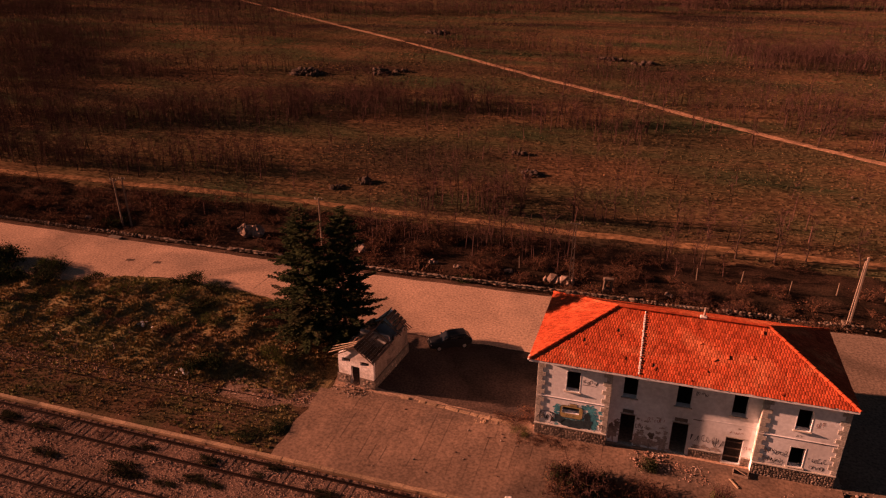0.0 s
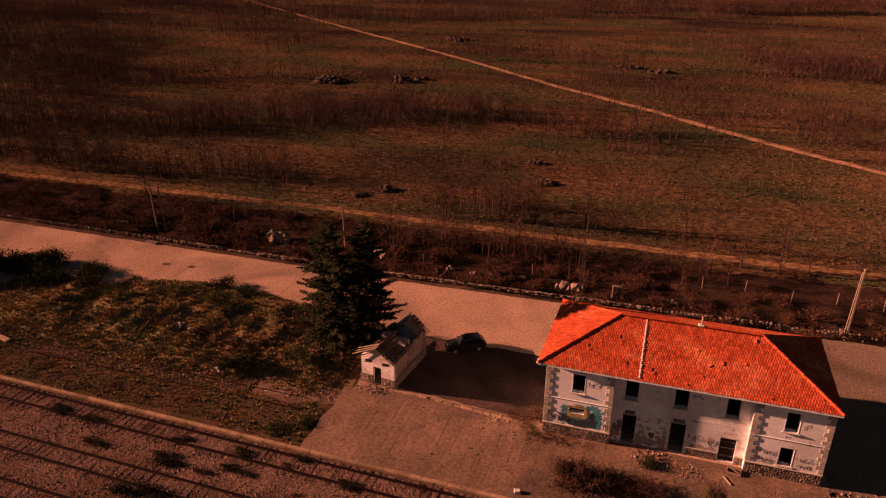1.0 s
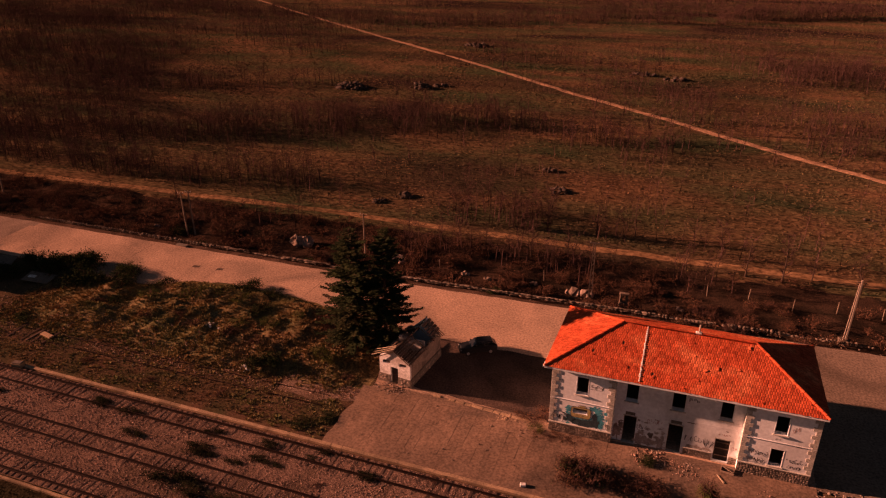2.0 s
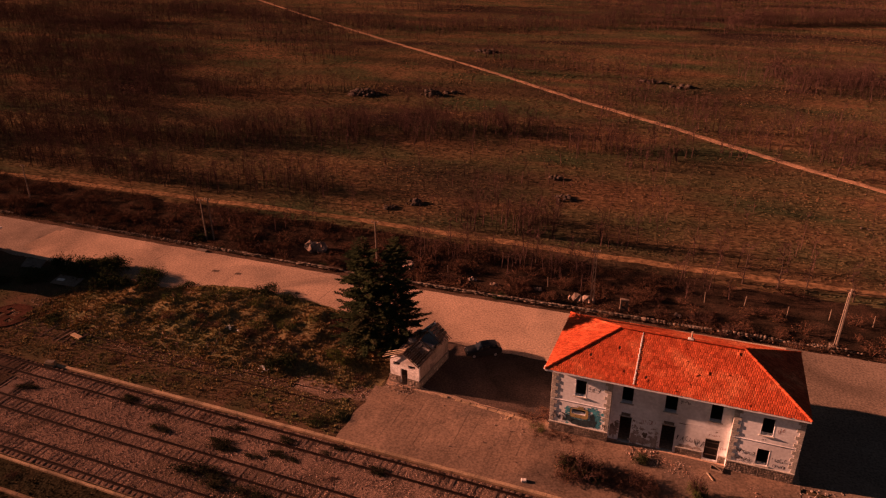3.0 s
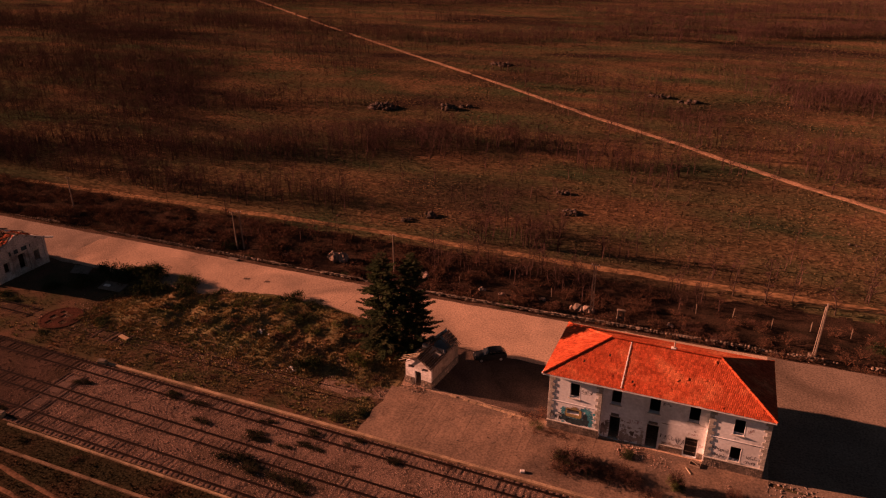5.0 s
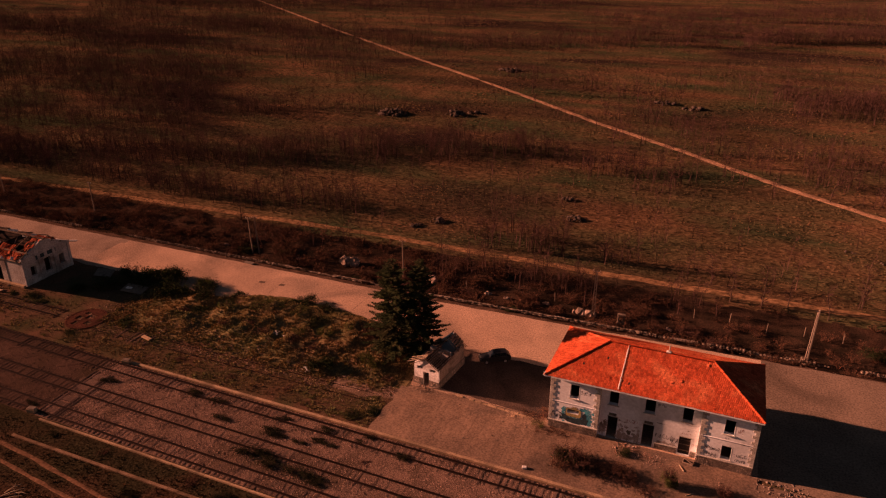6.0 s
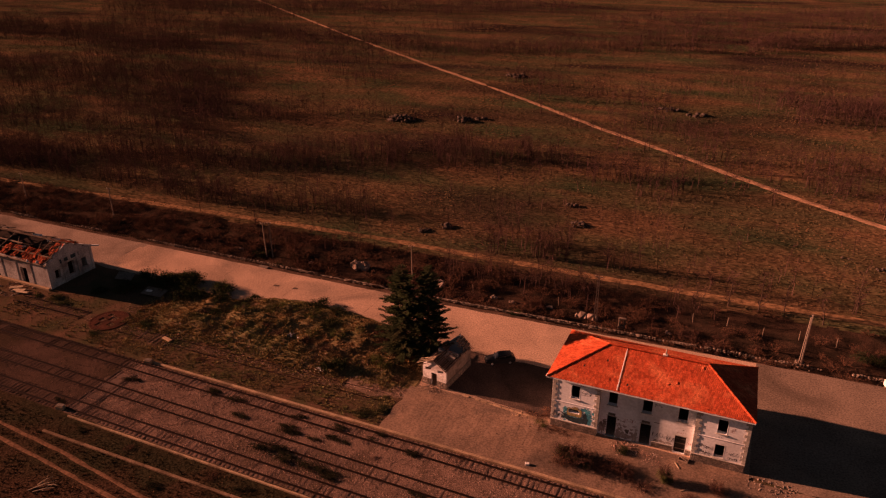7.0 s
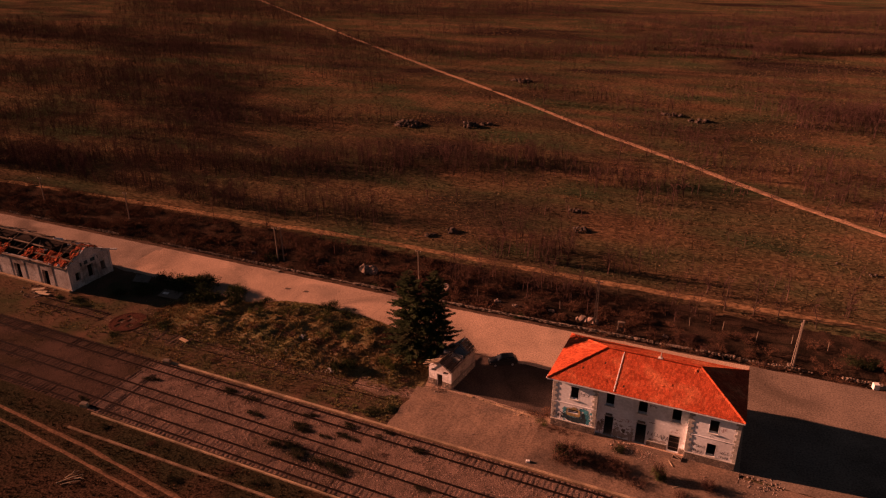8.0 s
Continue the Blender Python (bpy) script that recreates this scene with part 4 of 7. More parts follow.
# roof
EX0, EX1, EY0, EY1, EZ, EXB, EXR = -0.55, 20.33, -0.45, 9.85, 6.56, -0.32, 20.15
AX0, AX1, AY, AZ = 4.95, 15.2, 4.93, 8.75
b = Build()
b.add([(EX0, EY0, EZ), (EX1, EY0, EZ), (EXR, EY1, EZ), (EXB, EY1, EZ), (AX0, AY, AZ), (AX1, AY, AZ)], ((0, 1, 5, 4), (2, 3, 4, 5), (3, 0, 4), (1, 2, 5), (3, 2, 1, 0)))
roof = part("roof", b, DECK, house, "hip roof of red clay tiles with a few slipped")
for x0, x1, y0, y1 in ((EX0 + 0.02, EX1 - 0.02, EY0 - 0.03, EY0 - 0.004), (EXB + 0.02, EXR - 0.02, EY1 + 0.004, EY1 + 0.03)):
    part("eaves_board", Build().box(x0, x1, y0, y1, EZ - 0.16, EZ + 0.02), PLASTER, roof, "pale eaves board")

TW, TL = 0.185, 0.315
prof = ((0, 0.0), (0.035, 0.003), (0.075, 0.013), (0.125, 0.013), (0.160, 0.006), (0.187, 0.005))


def tile_geo(b, m, s=1.0):
    v = []
    for y, lift in ((0.0, 0.028), (TL + 0.03, 0.010)):
        v += [(x - TW / 2, y, z + lift) for x, z in prof]
    v += [(x - TW / 2, 0.0, z + 0.006) for x, z in prof]
    k = len(prof)
    f = [(i, i + 1, k + i + 1, k + i) for i in range(k - 1)] + [(2 * k + i, 2 * k + i + 1, i + 1, i) for i in range(k - 1)]
    b.add(v, f, m)


_t = Build()
tile_geo(_t, None)
TILE_MESH = _t.mesh("tile", TILE)
TILE_JOBS, SLIPPED, LOOSE = [], [], []
far_tiles = Build()
CORNERS = [Vector(p) for p in ((EX0, EY0, EZ), (EX1, EY0, EZ), (EXR, EY1, EZ), (EXB, EY1, EZ))]
rng = random.Random(77)
for side in range(4):
    a, c = CORNERS[side], CORNERS[(side + 1) % 4]
    top0 = Vector((AX0 if side in (0, 3) else AX1, AY, AZ)) if side != 1 else Vector((AX1, AY, AZ))
    top1 = Vector((AX1, AY, AZ)) if side in (0, 1) else Vector((AX0, AY, AZ))
    if side == 2:
        top0, top1 = Vector((AX1, AY, AZ)), Vector((AX0, AY, AZ))
    u = (c - a).normalized()
    w = top0 - a
    up = (w - u * w.dot(u)).normalized()
    nrm = u.cross(up)
    length, height = (c - a).length, (top0 - a).dot(up)
    lo, hi = (top0 - a).dot(u), (top1 - a).dot(u)
    rows = int(height / TL) + 1
    for j in range(rows):
        v0 = j * TL - 0.04
        k = (v0 + 0.2) / height
        ua, ub = lo * k, length + (hi - length) * k
        i = 0
        while i * TW < length:
            uc = (i + 0.5) * TW + (0.5 * TW if j % 2 else 0)
            i += 1
            if not (ua + 0.02 < uc < ub - 0.02):
                continue
            r = rng.random()
            if r < 0.0009 and side != 1:
                SLIPPED.append((a + u * uc + up * (v0 - 0.25) + nrm * 0.06, u, up, nrm))
                continue
            if side == 0 and r > 0.988:
                LOOSE.append((a + u * uc + up * v0 + nrm * 0.05, u, up, nrm))
            turn = rng.gauss(0, 0.014)
            uu = (u * math.cos(turn) + up * math.sin(turn)).normalized()
            vv = nrm.cross(uu)
            o = a + u * (uc + rng.gauss(0, 0.006)) + up * (v0 + rng.gauss(0, 0.012)) + nrm * (0.006 + rng.uniform(0, 0.008))
            m = Matrix(((uu.x, vv.x, nrm.x, o.x), (uu.y, vv.y, nrm.y, o.y), (uu.z, vv.z, nrm.z, o.z), (0, 0, 0, 1)))
            if side == 0 and j < 2:
                TILE_JOBS.append(m)
            else:
                tile_geo(far_tiles, m)
tagged(part("upper_tiles", far_tiles, TILE, roof), kind="stuff")
rng.shuffle(SLIPPED)
for i, (o, u, up, nrm) in enumerate(SLIPPED[:12] + LOOSE):
    ang = rng.uniform(-1.2, 1.2) if i < 12 else rng.gauss(0, 0.12)
    uu = (u * math.cos(ang) + up * math.sin(ang)).normalized()
    nn = (nrm + u * (rng.uniform(-0.3, 0.2) if i < 12 else rng.uniform(-0.6, -0.2)) + up * rng.uniform(-0.1, 0.2)).normalized()
    vv = nn.cross(uu).normalized()
    TILE_JOBS.append(Matrix(((uu.x, vv.x, nn.x, o.x), (uu.y, vv.y, nn.y, o.y), (uu.z, vv.z, nn.z, o.z), (0, 0, 0, 1))))


def cap_row(p, q, name="ridge_tile"):
    p, q = Vector(p), Vector(q)
    n = int((q - p).length / 0.36)
    d = (q - p) / n
    cap = Build()
    k = 7
    for s, r in ((0.0, 0.135), (1.08, 0.115)):
        cap.v += [(0.36 * s, r * math.cos(math.pi * i / (k - 1)), r * math.sin(math.pi * i / (k - 1)) - 0.01) for i in range(k)]
    cap.f = [(i, k + i, k + i + 1, i + 1) for i in range(k - 1)] + [tuple(range(k))]
    me = cap.mesh(name, TILE)
    q0 = d.to_track_quat("X", "Z")
    for i in range(n):
        ob = part(name, me, TILE, roof)
        ob.matrix_local = Matrix.LocRotScale(p + d * i + Vector((0, 0, 0.035)), q0, (d.length / 0.36, rng.uniform(0.92, 1.08), rng.uniform(0.9, 1.15)))


for p, q in (((EX0, EY0, EZ), (AX0, AY, AZ)), ((EX1, EY0, EZ), (AX1, AY, AZ)), ((EXR, EY1, EZ), (AX1, AY, AZ)), ((EXB, EY1, EZ), (AX0, AY, AZ)), ((AX0, AY, AZ), (AX1, AY, AZ))):
    cap_row(p, q)
rib = Build()
pitch = math.degrees(math.atan2(AZ - EZ, AY - EY0))
run = math.hypot(AZ - EZ, AY - EY0)
for i in range(26):
    s0 = 0.15 + (run - 0.3) * i / 26
    w = 0.062 + 0.045 * noise.noise((i * 1.7, 0, 0))
    rib.box(-w, w, 0, (run - 0.3) / 26 * (0.86 + 0.3 * noise.noise((i * 2.1, 5, 0))), 0.0, 0.10 + 0.05 * noise.noise((i * 1.9, 3, 0)), m=pose(6.88 + 0.04 * noise.noise((i * 0.9, 7, 0)), EY0, EZ, pitch, 0, 0) @ pose(0, s0, 0), c=0.025)
part("mortar_rib", rib, WHITEWASH, roof, "white mortar rib running down the tiles")
vent = part("vent_pipe", Build().tube((10.85, AY, AZ), (10.88, AY, AZ + 0.85), 0.075, 0.07, 8), POLE_CONCRETE, roof, "short brownish vent pipe")
part("vent_collar", Build().box(10.58, 11.08, AY - 0.18, AY + 0.18, AZ - 0.02, AZ + 0.18, c=0.06), WHITEWASH, vent, "white mortar collar")
part("gutter_end", Build().box(EX0 - 0.08, EX0 + 0.06, EY0 - 0.1, EY0 + 0.5, EZ - 0.05, EZ + 0.07, c=0.03), WHITEWASH, roof, "white gutter end")

# ---------------------------------------------------------------- small outhouse
shed = thing("outhouse", pose(-14.65, 1.75, 0, 0, 0, -7), "small ruined plaster outhouse with collapsed roof", "shed")
b = Build()
wall_boxes(b, -1.6, 1.6, 0, 0.25, 0, 2.65, ((-0.45, 0.33, 0, 1.75), (-1.25, -0.5, 2.0, 2.36), (0.42, 1.2, 2.0, 2.36)))
b.add([(-1.6, 0, 2.65), (1.6, 0, 2.65), (0, 0, 3.6), (-1.6, 0.25, 2.65), (1.6, 0.25, 2.65), (0, 0.25, 3.6)], ((0, 1, 2), (5, 4, 3), (1, 4, 5, 2), (3, 0, 2, 5)))
part("wall", b, PLASTER_SHED, shed, "pale peeling gable wall with two slots")
for x in (-1.6, 1.35):
    b = Build().box(x, x + 0.25, 0.25, 6.1, 0, 2.55)
    rng = random.Random(3)
    for i in range(12):
        y = 0.3 + i * 0.48
        b.box(x + 0.002, x + 0.248, y, y + 0.4, 2.55, 2.6 + rng.random() * 0.28)
    part("wall", b, RUBBLE_STONE, shed, "peeling side wall with broken top")
b = Build().box(-1.35, 1.35, 5.85, 6.1, 0, 2.6)
b.add([(-1.35, 5.85, 2.6), (1.35, 5.85, 2.6), (0.1, 5.85, 4.0), (-1.35, 6.1, 2.6), (1.35, 6.1, 2.6), (0.1, 6.1, 4.0)], ((0, 1, 2), (5, 4, 3), (1, 4, 5, 2), (3, 0, 2, 5)))
part("wall", b, PLASTER, shed)
part("partition", Build().box(-1.34, 1.34, 3.2, 3.4, 0, 3.1), PLASTER_OLD, shed, "inner partition wall")
base = part("stone_base", Build().box(-1.68, -0.5, -0.1, -0.002, 0, 0.85).box(0.36, 1.68, -0.1, -0.002, 0, 0.85).box(1.602, 1.7, -0.1, 6.1, 0, 0.85), MORTAR, shed, "rubble stone base")
rng = random.Random(8)
for i in range(46):
    ob = part("stone", rng.choice(STONE_MESH), None, base)
    if i < 24:
        x = rng.choice((rng.uniform(-1.6, -0.6), rng.uniform(0.45, 1.6)))
        ob.matrix_local = Matrix.LocRotScale((x, -0.1, rng.uniform(0.08, 0.78)), Euler((0, rng.uniform(-0.5, 0.5), 0)), (0.17, 0.06, 0.11))
    else:
        ob.matrix_local = Matrix.LocRotScale((1.7, rng.uniform(0, 6), rng.uniform(0.08, 0.78)), Euler((rng.uniform(-0.5, 0.5), 0, 0)), (0.05, 0.2, 0.12))
broken = part("roof", Build().tube((0, -0.15, 3.62), (0.0, 3.3, 3.5), 0.07, 0.06, 6).tube((0, 3.3, 3.45), (0.1, 6.2, 4.0), 0.07, 0.06, 6), DARK_TIMBER, shed, "broken timber roof")
for i in range(8):
    y = -0.1 + i * 0.8
    if i not in (3, 5):
        part("rafter", Build().tube((0, y, 3.55), (1.75, y + rng.uniform(-0.1, 0.1), 2.5 + rng.uniform(-0.05, 0.1)), 0.05, 0.045, 5), DARK_TIMBER, broken)
    if i not in (2, 4, 5):
        part("rafter", Build().tube((0, y, 3.55), (-1.8, y + rng.uniform(-0.15, 0.15), 2.55), 0.05, 0.045, 5), DARK_TIMBER, broken)


def slab_on(p, q, r, s, mat, parent, name, t=0.035):
    """A thin board between four corners."""
    p, q, r, s = (Vector(v) for v in (p, q, r, s))
    n = (q - p).cross(s - p).normalized() * t
    b = Build().add([p, q, r, s, p + n, q + n, r + n, s + n], ((3, 2, 1, 0), (4, 5, 6, 7), (0, 1, 5, 4), (1, 2, 6, 5), (2, 3, 7, 6), (3, 0, 4, 7)))
    return part(name, b, mat, parent)


for i in range(9):
    k0, k1 = i / 9, (i + 0.86) / 9
    y0, y1 = -0.2 + rng.uniform(-0.08, 0.08), 2.2 + rng.uniform(-0.7, 0.7)
    slab_on((1.75 * k0, y0, 3.68 - 1.1 * k0), (1.75 * k1, y0, 3.68 - 1.1 * k1), (1.75 * k1, y1, 3.66 - 1.1 * k1), (1.75 * k0, y1, 3.66 - 1.1 * k0), DARK_TIMBER, broken, "roof_board")
for i in range(5):
    k0, k1 = i / 9, (i + 0.86) / 9
    y1 = 1.2 + rng.uniform(-0.5, 0.6)
    slab_on((-1.8 * k1, -0.15, 3.68 - 1.05 * k1), (-1.8 * k0, -0.15, 3.68 - 1.05 * k0), (-1.8 * k0, y1, 3.66 - 1.05 * k0), (-1.8 * k1, y1, 3.66 - 1.05 * k1), DARK_TIMBER, broken, "roof_board")
for i in range(4):
    slab_on((0.3 + i * 0.3, 4.6, 3.85 - i * 0.25), (0.56 + i * 0.3, 4.6, 3.66 - i * 0.25), (0.56 + i * 0.3, 6.3, 3.66 - i * 0.25), (0.3 + i * 0.3, 6.3, 3.85 - i * 0.25), DARK_TIMBER, broken, "roof_board")
for i in range(3):
    part("loose_lath", Build().box(-1.3, 1.3, -0.04, 0.04, -0.03, 0.03, m=pose(-1.2, 0.05 + 0.22 * i, 3.12 + 0.10 * i, 0, -24, 8 - 5 * i), c=0.01), PALE_TIMBER, broken, "pale broken lath")
for i in range(3):
    part("loose_lath", Build().box(-0.9, 0.9, -0.035, 0.035, -0.03, 0.03, m=pose(1.3, 5.6 + 0.25 * i, 3.1 - 0.05 * i, 0, 34, -10 + 6 * i), c=0.01), DARK_TIMBER, broken)

# ---------------------------------------------------------------- ruined goods shed
ware = thing("goods_shed", pose(-78.0, 2.0, 0, 0, 0, -0.6), "ruined plaster goods shed with fallen tile roof", "warehouse")
GD, GL = 8.2, 32.0
b = Build()


wall_boxes(b, 0, GD, -0.45, 0, 0, 4.1, ((1.2, 2.1, 1.1, 2.6), (3.6, 4.7, 0.8, 3.0), (6.1, 7.0, 1.1, 2.6)), swap=True)
b.add([(-0.45, 0, 4.1), (-0.45, GD, 4.1), (-0.45, GD / 2, 6.0), (0, 0, 4.1), (0, GD, 4.1), (0, GD / 2, 6.0)], ((2, 1, 0), (3, 4, 5), (0, 3, 5, 2), (5, 4, 1, 2)))
gable = part("gable_wall", b, PLASTER_OLD, ware, "pale gable wall with three tall openings")
for y in (-0.02, 2.65, 5.2, GD - 0.4):
    part("pilaster", Build().box(0.002, 0.12, y, y + 0.42, 0, 4.1, c=0.02), PLASTER_OLD, gable)
part("cornice", Build().box(0.002, 0.09, 0, GD, 4.12, 4.24, c=0.02), PLASTER_OLD, gable)
for y0, y1, z in ((1.2, 2.1, 2.6), (3.6, 4.7, 3.0), (6.1, 7.0, 2.6)):
    a = Build()
    n = 8
    for i in range(n):
        t0, t1 = math.pi * i / n, math.pi * (i + 1) / n
        cy, r = (y0 + y1) / 2, (y1 - y0) / 2
        a.add([(x, cy - (r + o) * math.cos(t), z + (0.25 + o) * math.sin(t)) for x in (0.002, 0.06) for t in (t0, t1) for o in (0.0, 0.14)], ((4, 5, 7, 6), (1, 3, 7, 5), (0, 4, 6, 2)))
        a.add([(0.004, cy - r * math.cos(t0), z), (0.004, cy - r * math.cos(t1), z), (0.004, cy - r * math.cos(t1), z + 0.25 * math.sin(t1)), (0.004, cy - r * math.cos(t0), z + 0.25 * math.sin(t0))], ((0, 1, 2, 3),))
    part("arch", a, QUOIN, gable)
for y in (2.45, 4.45):
    part("name_bar", Build().box(0.004, 0.02, y - 0.1, y + 1.35, 3.32, 3.92), SPRAY_DARK, gable, "dark worn name panel")
b = Build()
holes = [(-6.0 - 6.4 * i, -4.6 - 6.4 * i, 0.0, 2.7) for i in range(4)]
wall_boxes(b, -GL, -0.45, 0, 0.45, 0, 4.0, holes)
front = part("front_wall", b, PLASTER_OLD, ware, "pale front wall with wide doorways")
for i in range(9):
    part("pilaster", Build().box(-3.9 - 3.2 * i, -3.45 - 3.2 * i, -0.05, -0.002, 0, 4.0, c=0.015), PLASTER_OLD, front)
part("loading_ledge", Build().box(-GL, 0.1, -0.55, -0.125, 0, 0.35, c=0.04), KERB, ware, "pale concrete ledge")
b = Build().box(-GL, -0.45, GD - 0.45, GD, 0, 4.0).box(-GL - 0.45, -GL, 0, GD, 0, 4.1)
part("back_wall", b, PLASTER_OLD, ware)
# Interior shade painted as dark floor and ceiling; unseen cross walls added against sunlight
part("inner_floor", Build().box(-GL, -0.45, 0.45, GD - 0.45, 0, 0.3), DARK_INSIDE, ware, "floor coloured dark for the shaded interior")
for i in range(5):
    part("cross_wall", Build().box(-3.0 - 5.6 * i, -2.7 - 5.6 * i, 0.46, GD - 0.46, 0.3, 4.3 - 0.2 * (i % 2)), DARK_INSIDE, ware, "added dark cross wall that keeps sunlight out")
part("ceiling_slab", Build().box(-GL, -0.46, 4.6, GD - 0.46, 3.7, 3.85), DARK_INSIDE, ware, "sagging ceiling coloured dark for the shaded interior")
part("eaves_stub", Build().box(-0.5, 1.05, -0.12, 0.12, -0.1, 0.1, m=pose(0.2, GD + 0.2, 3.95, 0, 0, 25), c=0.02), WHITEWASH, ware, "whitened broken eaves beam")
wr = part("roof", Build().tube((-GL, GD / 2, 5.95), (0.4, GD / 2, 6.05), 0.16, 0.16, 6), TIMBER, ware, "fallen-in roof of beams and old tiles")
rng = random.Random(15)
for side in (-1, 1):
    for k in (0.33, 0.66, 0.98):
        y, z = GD / 2 + side * k * (GD / 2 + 0.2), 6.0 - 1.95 * k
        for x in range(-int(GL), 0, 8):
            if rng.random() < 0.8:
                part("purlin", Build().tube((x, y, z - rng.uniform(0, 0.1)), (x + 8.05, y + rng.uniform(-0.1, 0.1), z - rng.uniform(0, 0.25)), 0.14, 0.13, 6), TIMBER, wr)
    for i in range(16):
        x = -0.6 - i * 2.05
        if rng.random() < 0.45:
            e = rng.uniform(0.7, 1.0)
            part("rafter", Build().tube((x, GD / 2, 5.98), (x + rng.uniform(-0.5, 0.5), GD / 2 + side * e * (GD / 2 + 0.4), 6.0 - 1.98 * e), 0.09, 0.08, 5), TIMBER, wr)
for i in range(7):
    x = -rng.uniform(2, 26)
    part("fallen_beam", Build().tube((x, rng.uniform(-0.7, 1.5), rng.uniform(2.4, 3.9)), (x - rng.uniform(1, 3), rng.uniform(2, 6), rng.uniform(3.8, 5.2)), 0.08, 0.07, 5), TIMBER, wr)
patches = Build()
for x0, x1, k0, k1, side in ((-5.6, -0.1, 0.48, 1.05, -1), (-10.2, -6.4, 0.5, 0.95, -1), (-3.0, 0.1, 0.0, 0.6, 1), (-1.6, 0.1, 0.1, 0.5, -1), (-19, -14, 0.6, 1.05, -1), (-30, -26, 0.3, 1.0, -1)):
    run = GD / 2 + 0.3
    for i in range(int((x1 - x0) / 0.24)):
        for j in range(int((k1 - k0) * run * 1.1 / 0.36)):
            x, k = x0 + i * 0.24, k0 + j * 0.36 / 1.1 / run
            if noise.noise((x * 0.9, k * 5, x0)) < -0.28:
                continue
            sl = math.degrees(math.atan2(1.98, run))
            m = pose(x, GD / 2 + side * k * run, 6.12 - 2.0 * k + 0.22 * noise.noise((x * 0.8, k * 4, 5)) - rng.random() * 0.12, 0, 0, 0) @ pose(0, 0, 0, sl * (1 if side < 0 else -1) + rng.uniform(-14, 14), rng.uniform(-14, 14), rng.uniform(-25, 25))
            patches.box(-0.115, 0.115, -0.2, 0.2, 0, 0.035, m=m)
tagged(part("remaining_tiles", patches, TILE_OLD, wr, "patches of old red tiles"), kind="stuff")
for x, y, z, s in ((-3.2, 4.6, 5.75, 0.9), (-7.3, 5.0, 5.7, 0.7), (-1.3, 0.3, 4.2, 0.7), (-3.4, 0.0, 4.15, 0.4), (-9.2, 3.1, 4.2, 0.8)):
    part("plaster_slab", Build().box(-s, s, -0.3, 0.3, -0.06, 0.06, m=pose(x, y, z, 18, 10, 40), c=0.03), WHITEWASH, wr, "pale loose slab")

# ---------------------------------------------------------------- car
car = thing("parked_car", pose(-9.1, 9.65, 0.02, 0, 0, 211) @ Matrix.Scale(0.86, 4), "dark estate car parked in the shade", "car")


def hull(sections):
    """Rounded cross-sections (x, half width, z low, z high, round) joined along the car."""
    b, k = Build(), 12
    for x, hw, z0, z1, r in sections:
        ring = [(-hw, z0 + r), (-hw + r * 0.5, z0), (0, z0), (hw - r * 0.5, z0), (hw, z0 + r), (hw, (z0 + z1) / 2), (hw, z1 - r), (hw - r, z1), (0, z1 + 0.02), (-hw + r, z1), (-hw, z1 - r), (-hw, (z0 + z1) / 2)]
        b.v += [(x, y, z) for y, z in ring]
    for i in range(len(sections) - 1):
        b.f += [(i * k + j, i * k + (j + 1) % k, (i + 1) * k + (j + 1) % k, (i + 1) * k + j) for j in range(k)]
    b.f += [tuple(range(k))[::-1], tuple(range((len(sections) - 1) * k, len(sections) * k))]
    return b


part("body", hull(((2.15, 0.62, 0.42, 0.72, 0.1), (2.02, 0.78, 0.3, 0.86, 0.12), (1.2, 0.86, 0.26, 0.96, 0.1), (0.7, 0.87, 0.25, 1.0, 0.1), (-1.6, 0.87, 0.26, 1.02, 0.1), (-2.1, 0.82, 0.34, 0.98, 0.12), (-2.18, 0.7, 0.45, 0.85, 0.1))), CAR_PAINT, car, smooth=False)
part("cabin_glass", hull(((0.95, 0.70, 0.96, 1.0, 0.02), (0.3, 0.68, 0.96, 1.44, 0.1), (-1.55, 0.66, 0.96, 1.46, 0.1), (-2.02, 0.7, 0.96, 1.04, 0.03))), glass, car, "dark tinted windows")
part("roof_panel", hull(((0.22, 0.60, 1.44, 1.49, 0.02), (-0.5, 0.62, 1.46, 1.53, 0.03), (-1.6, 0.60, 1.45, 1.5, 0.02))), CAR_PAINT, car)
for x in (0.28, -0.62, -1.5):
    for y in (-0.69, 0.69):
        part("pillar", Build().box(x - 0.04, x + 0.04, y - 0.015, y + 0.015, 0.98, 1.46, c=0.01), CAR_PAINT, car)
for x in (1.32, -1.32):
    for y in (-0.80, 0.80):
        wh = part("wheel", Build().tube((x, y - 0.1, 0.32), (x, y + 0.1, 0.32), 0.32, 0.32, 20), RUBBER, car, "black tyre")
        s = 1 if y > 0 else -1
        part("rim", Build().tube((x, y + s * 0.09, 0.32), (x, y + s * 0.112, 0.32), 0.2, 0.19, 14), ALLOY, wh, "silver alloy rim")
for y in (-0.55, 0.55):
    part("headlight", Build().box(2.06, 2.14, y - 0.16, y + 0.16, 0.62, 0.76, c=0.03), LAMP_GLASS, car, "clear headlight")
    part("tail_light", Build().box(-2.2, -2.12, y - 0.12, y + 0.12, 0.7, 0.95, c=0.02), SPRAY_RED, car)
    part("mirror", Build().box(0.55, 0.72, y * 1.7 - 0.08, y * 1.7 + 0.08, 1.0, 1.13, c=0.03), CAR_PAINT, car)
    part("roof_rail", Build().tube((0.1, y, 1.56), (-1.5, y, 1.56), 0.015, 0.015, 5), STEEL, car)
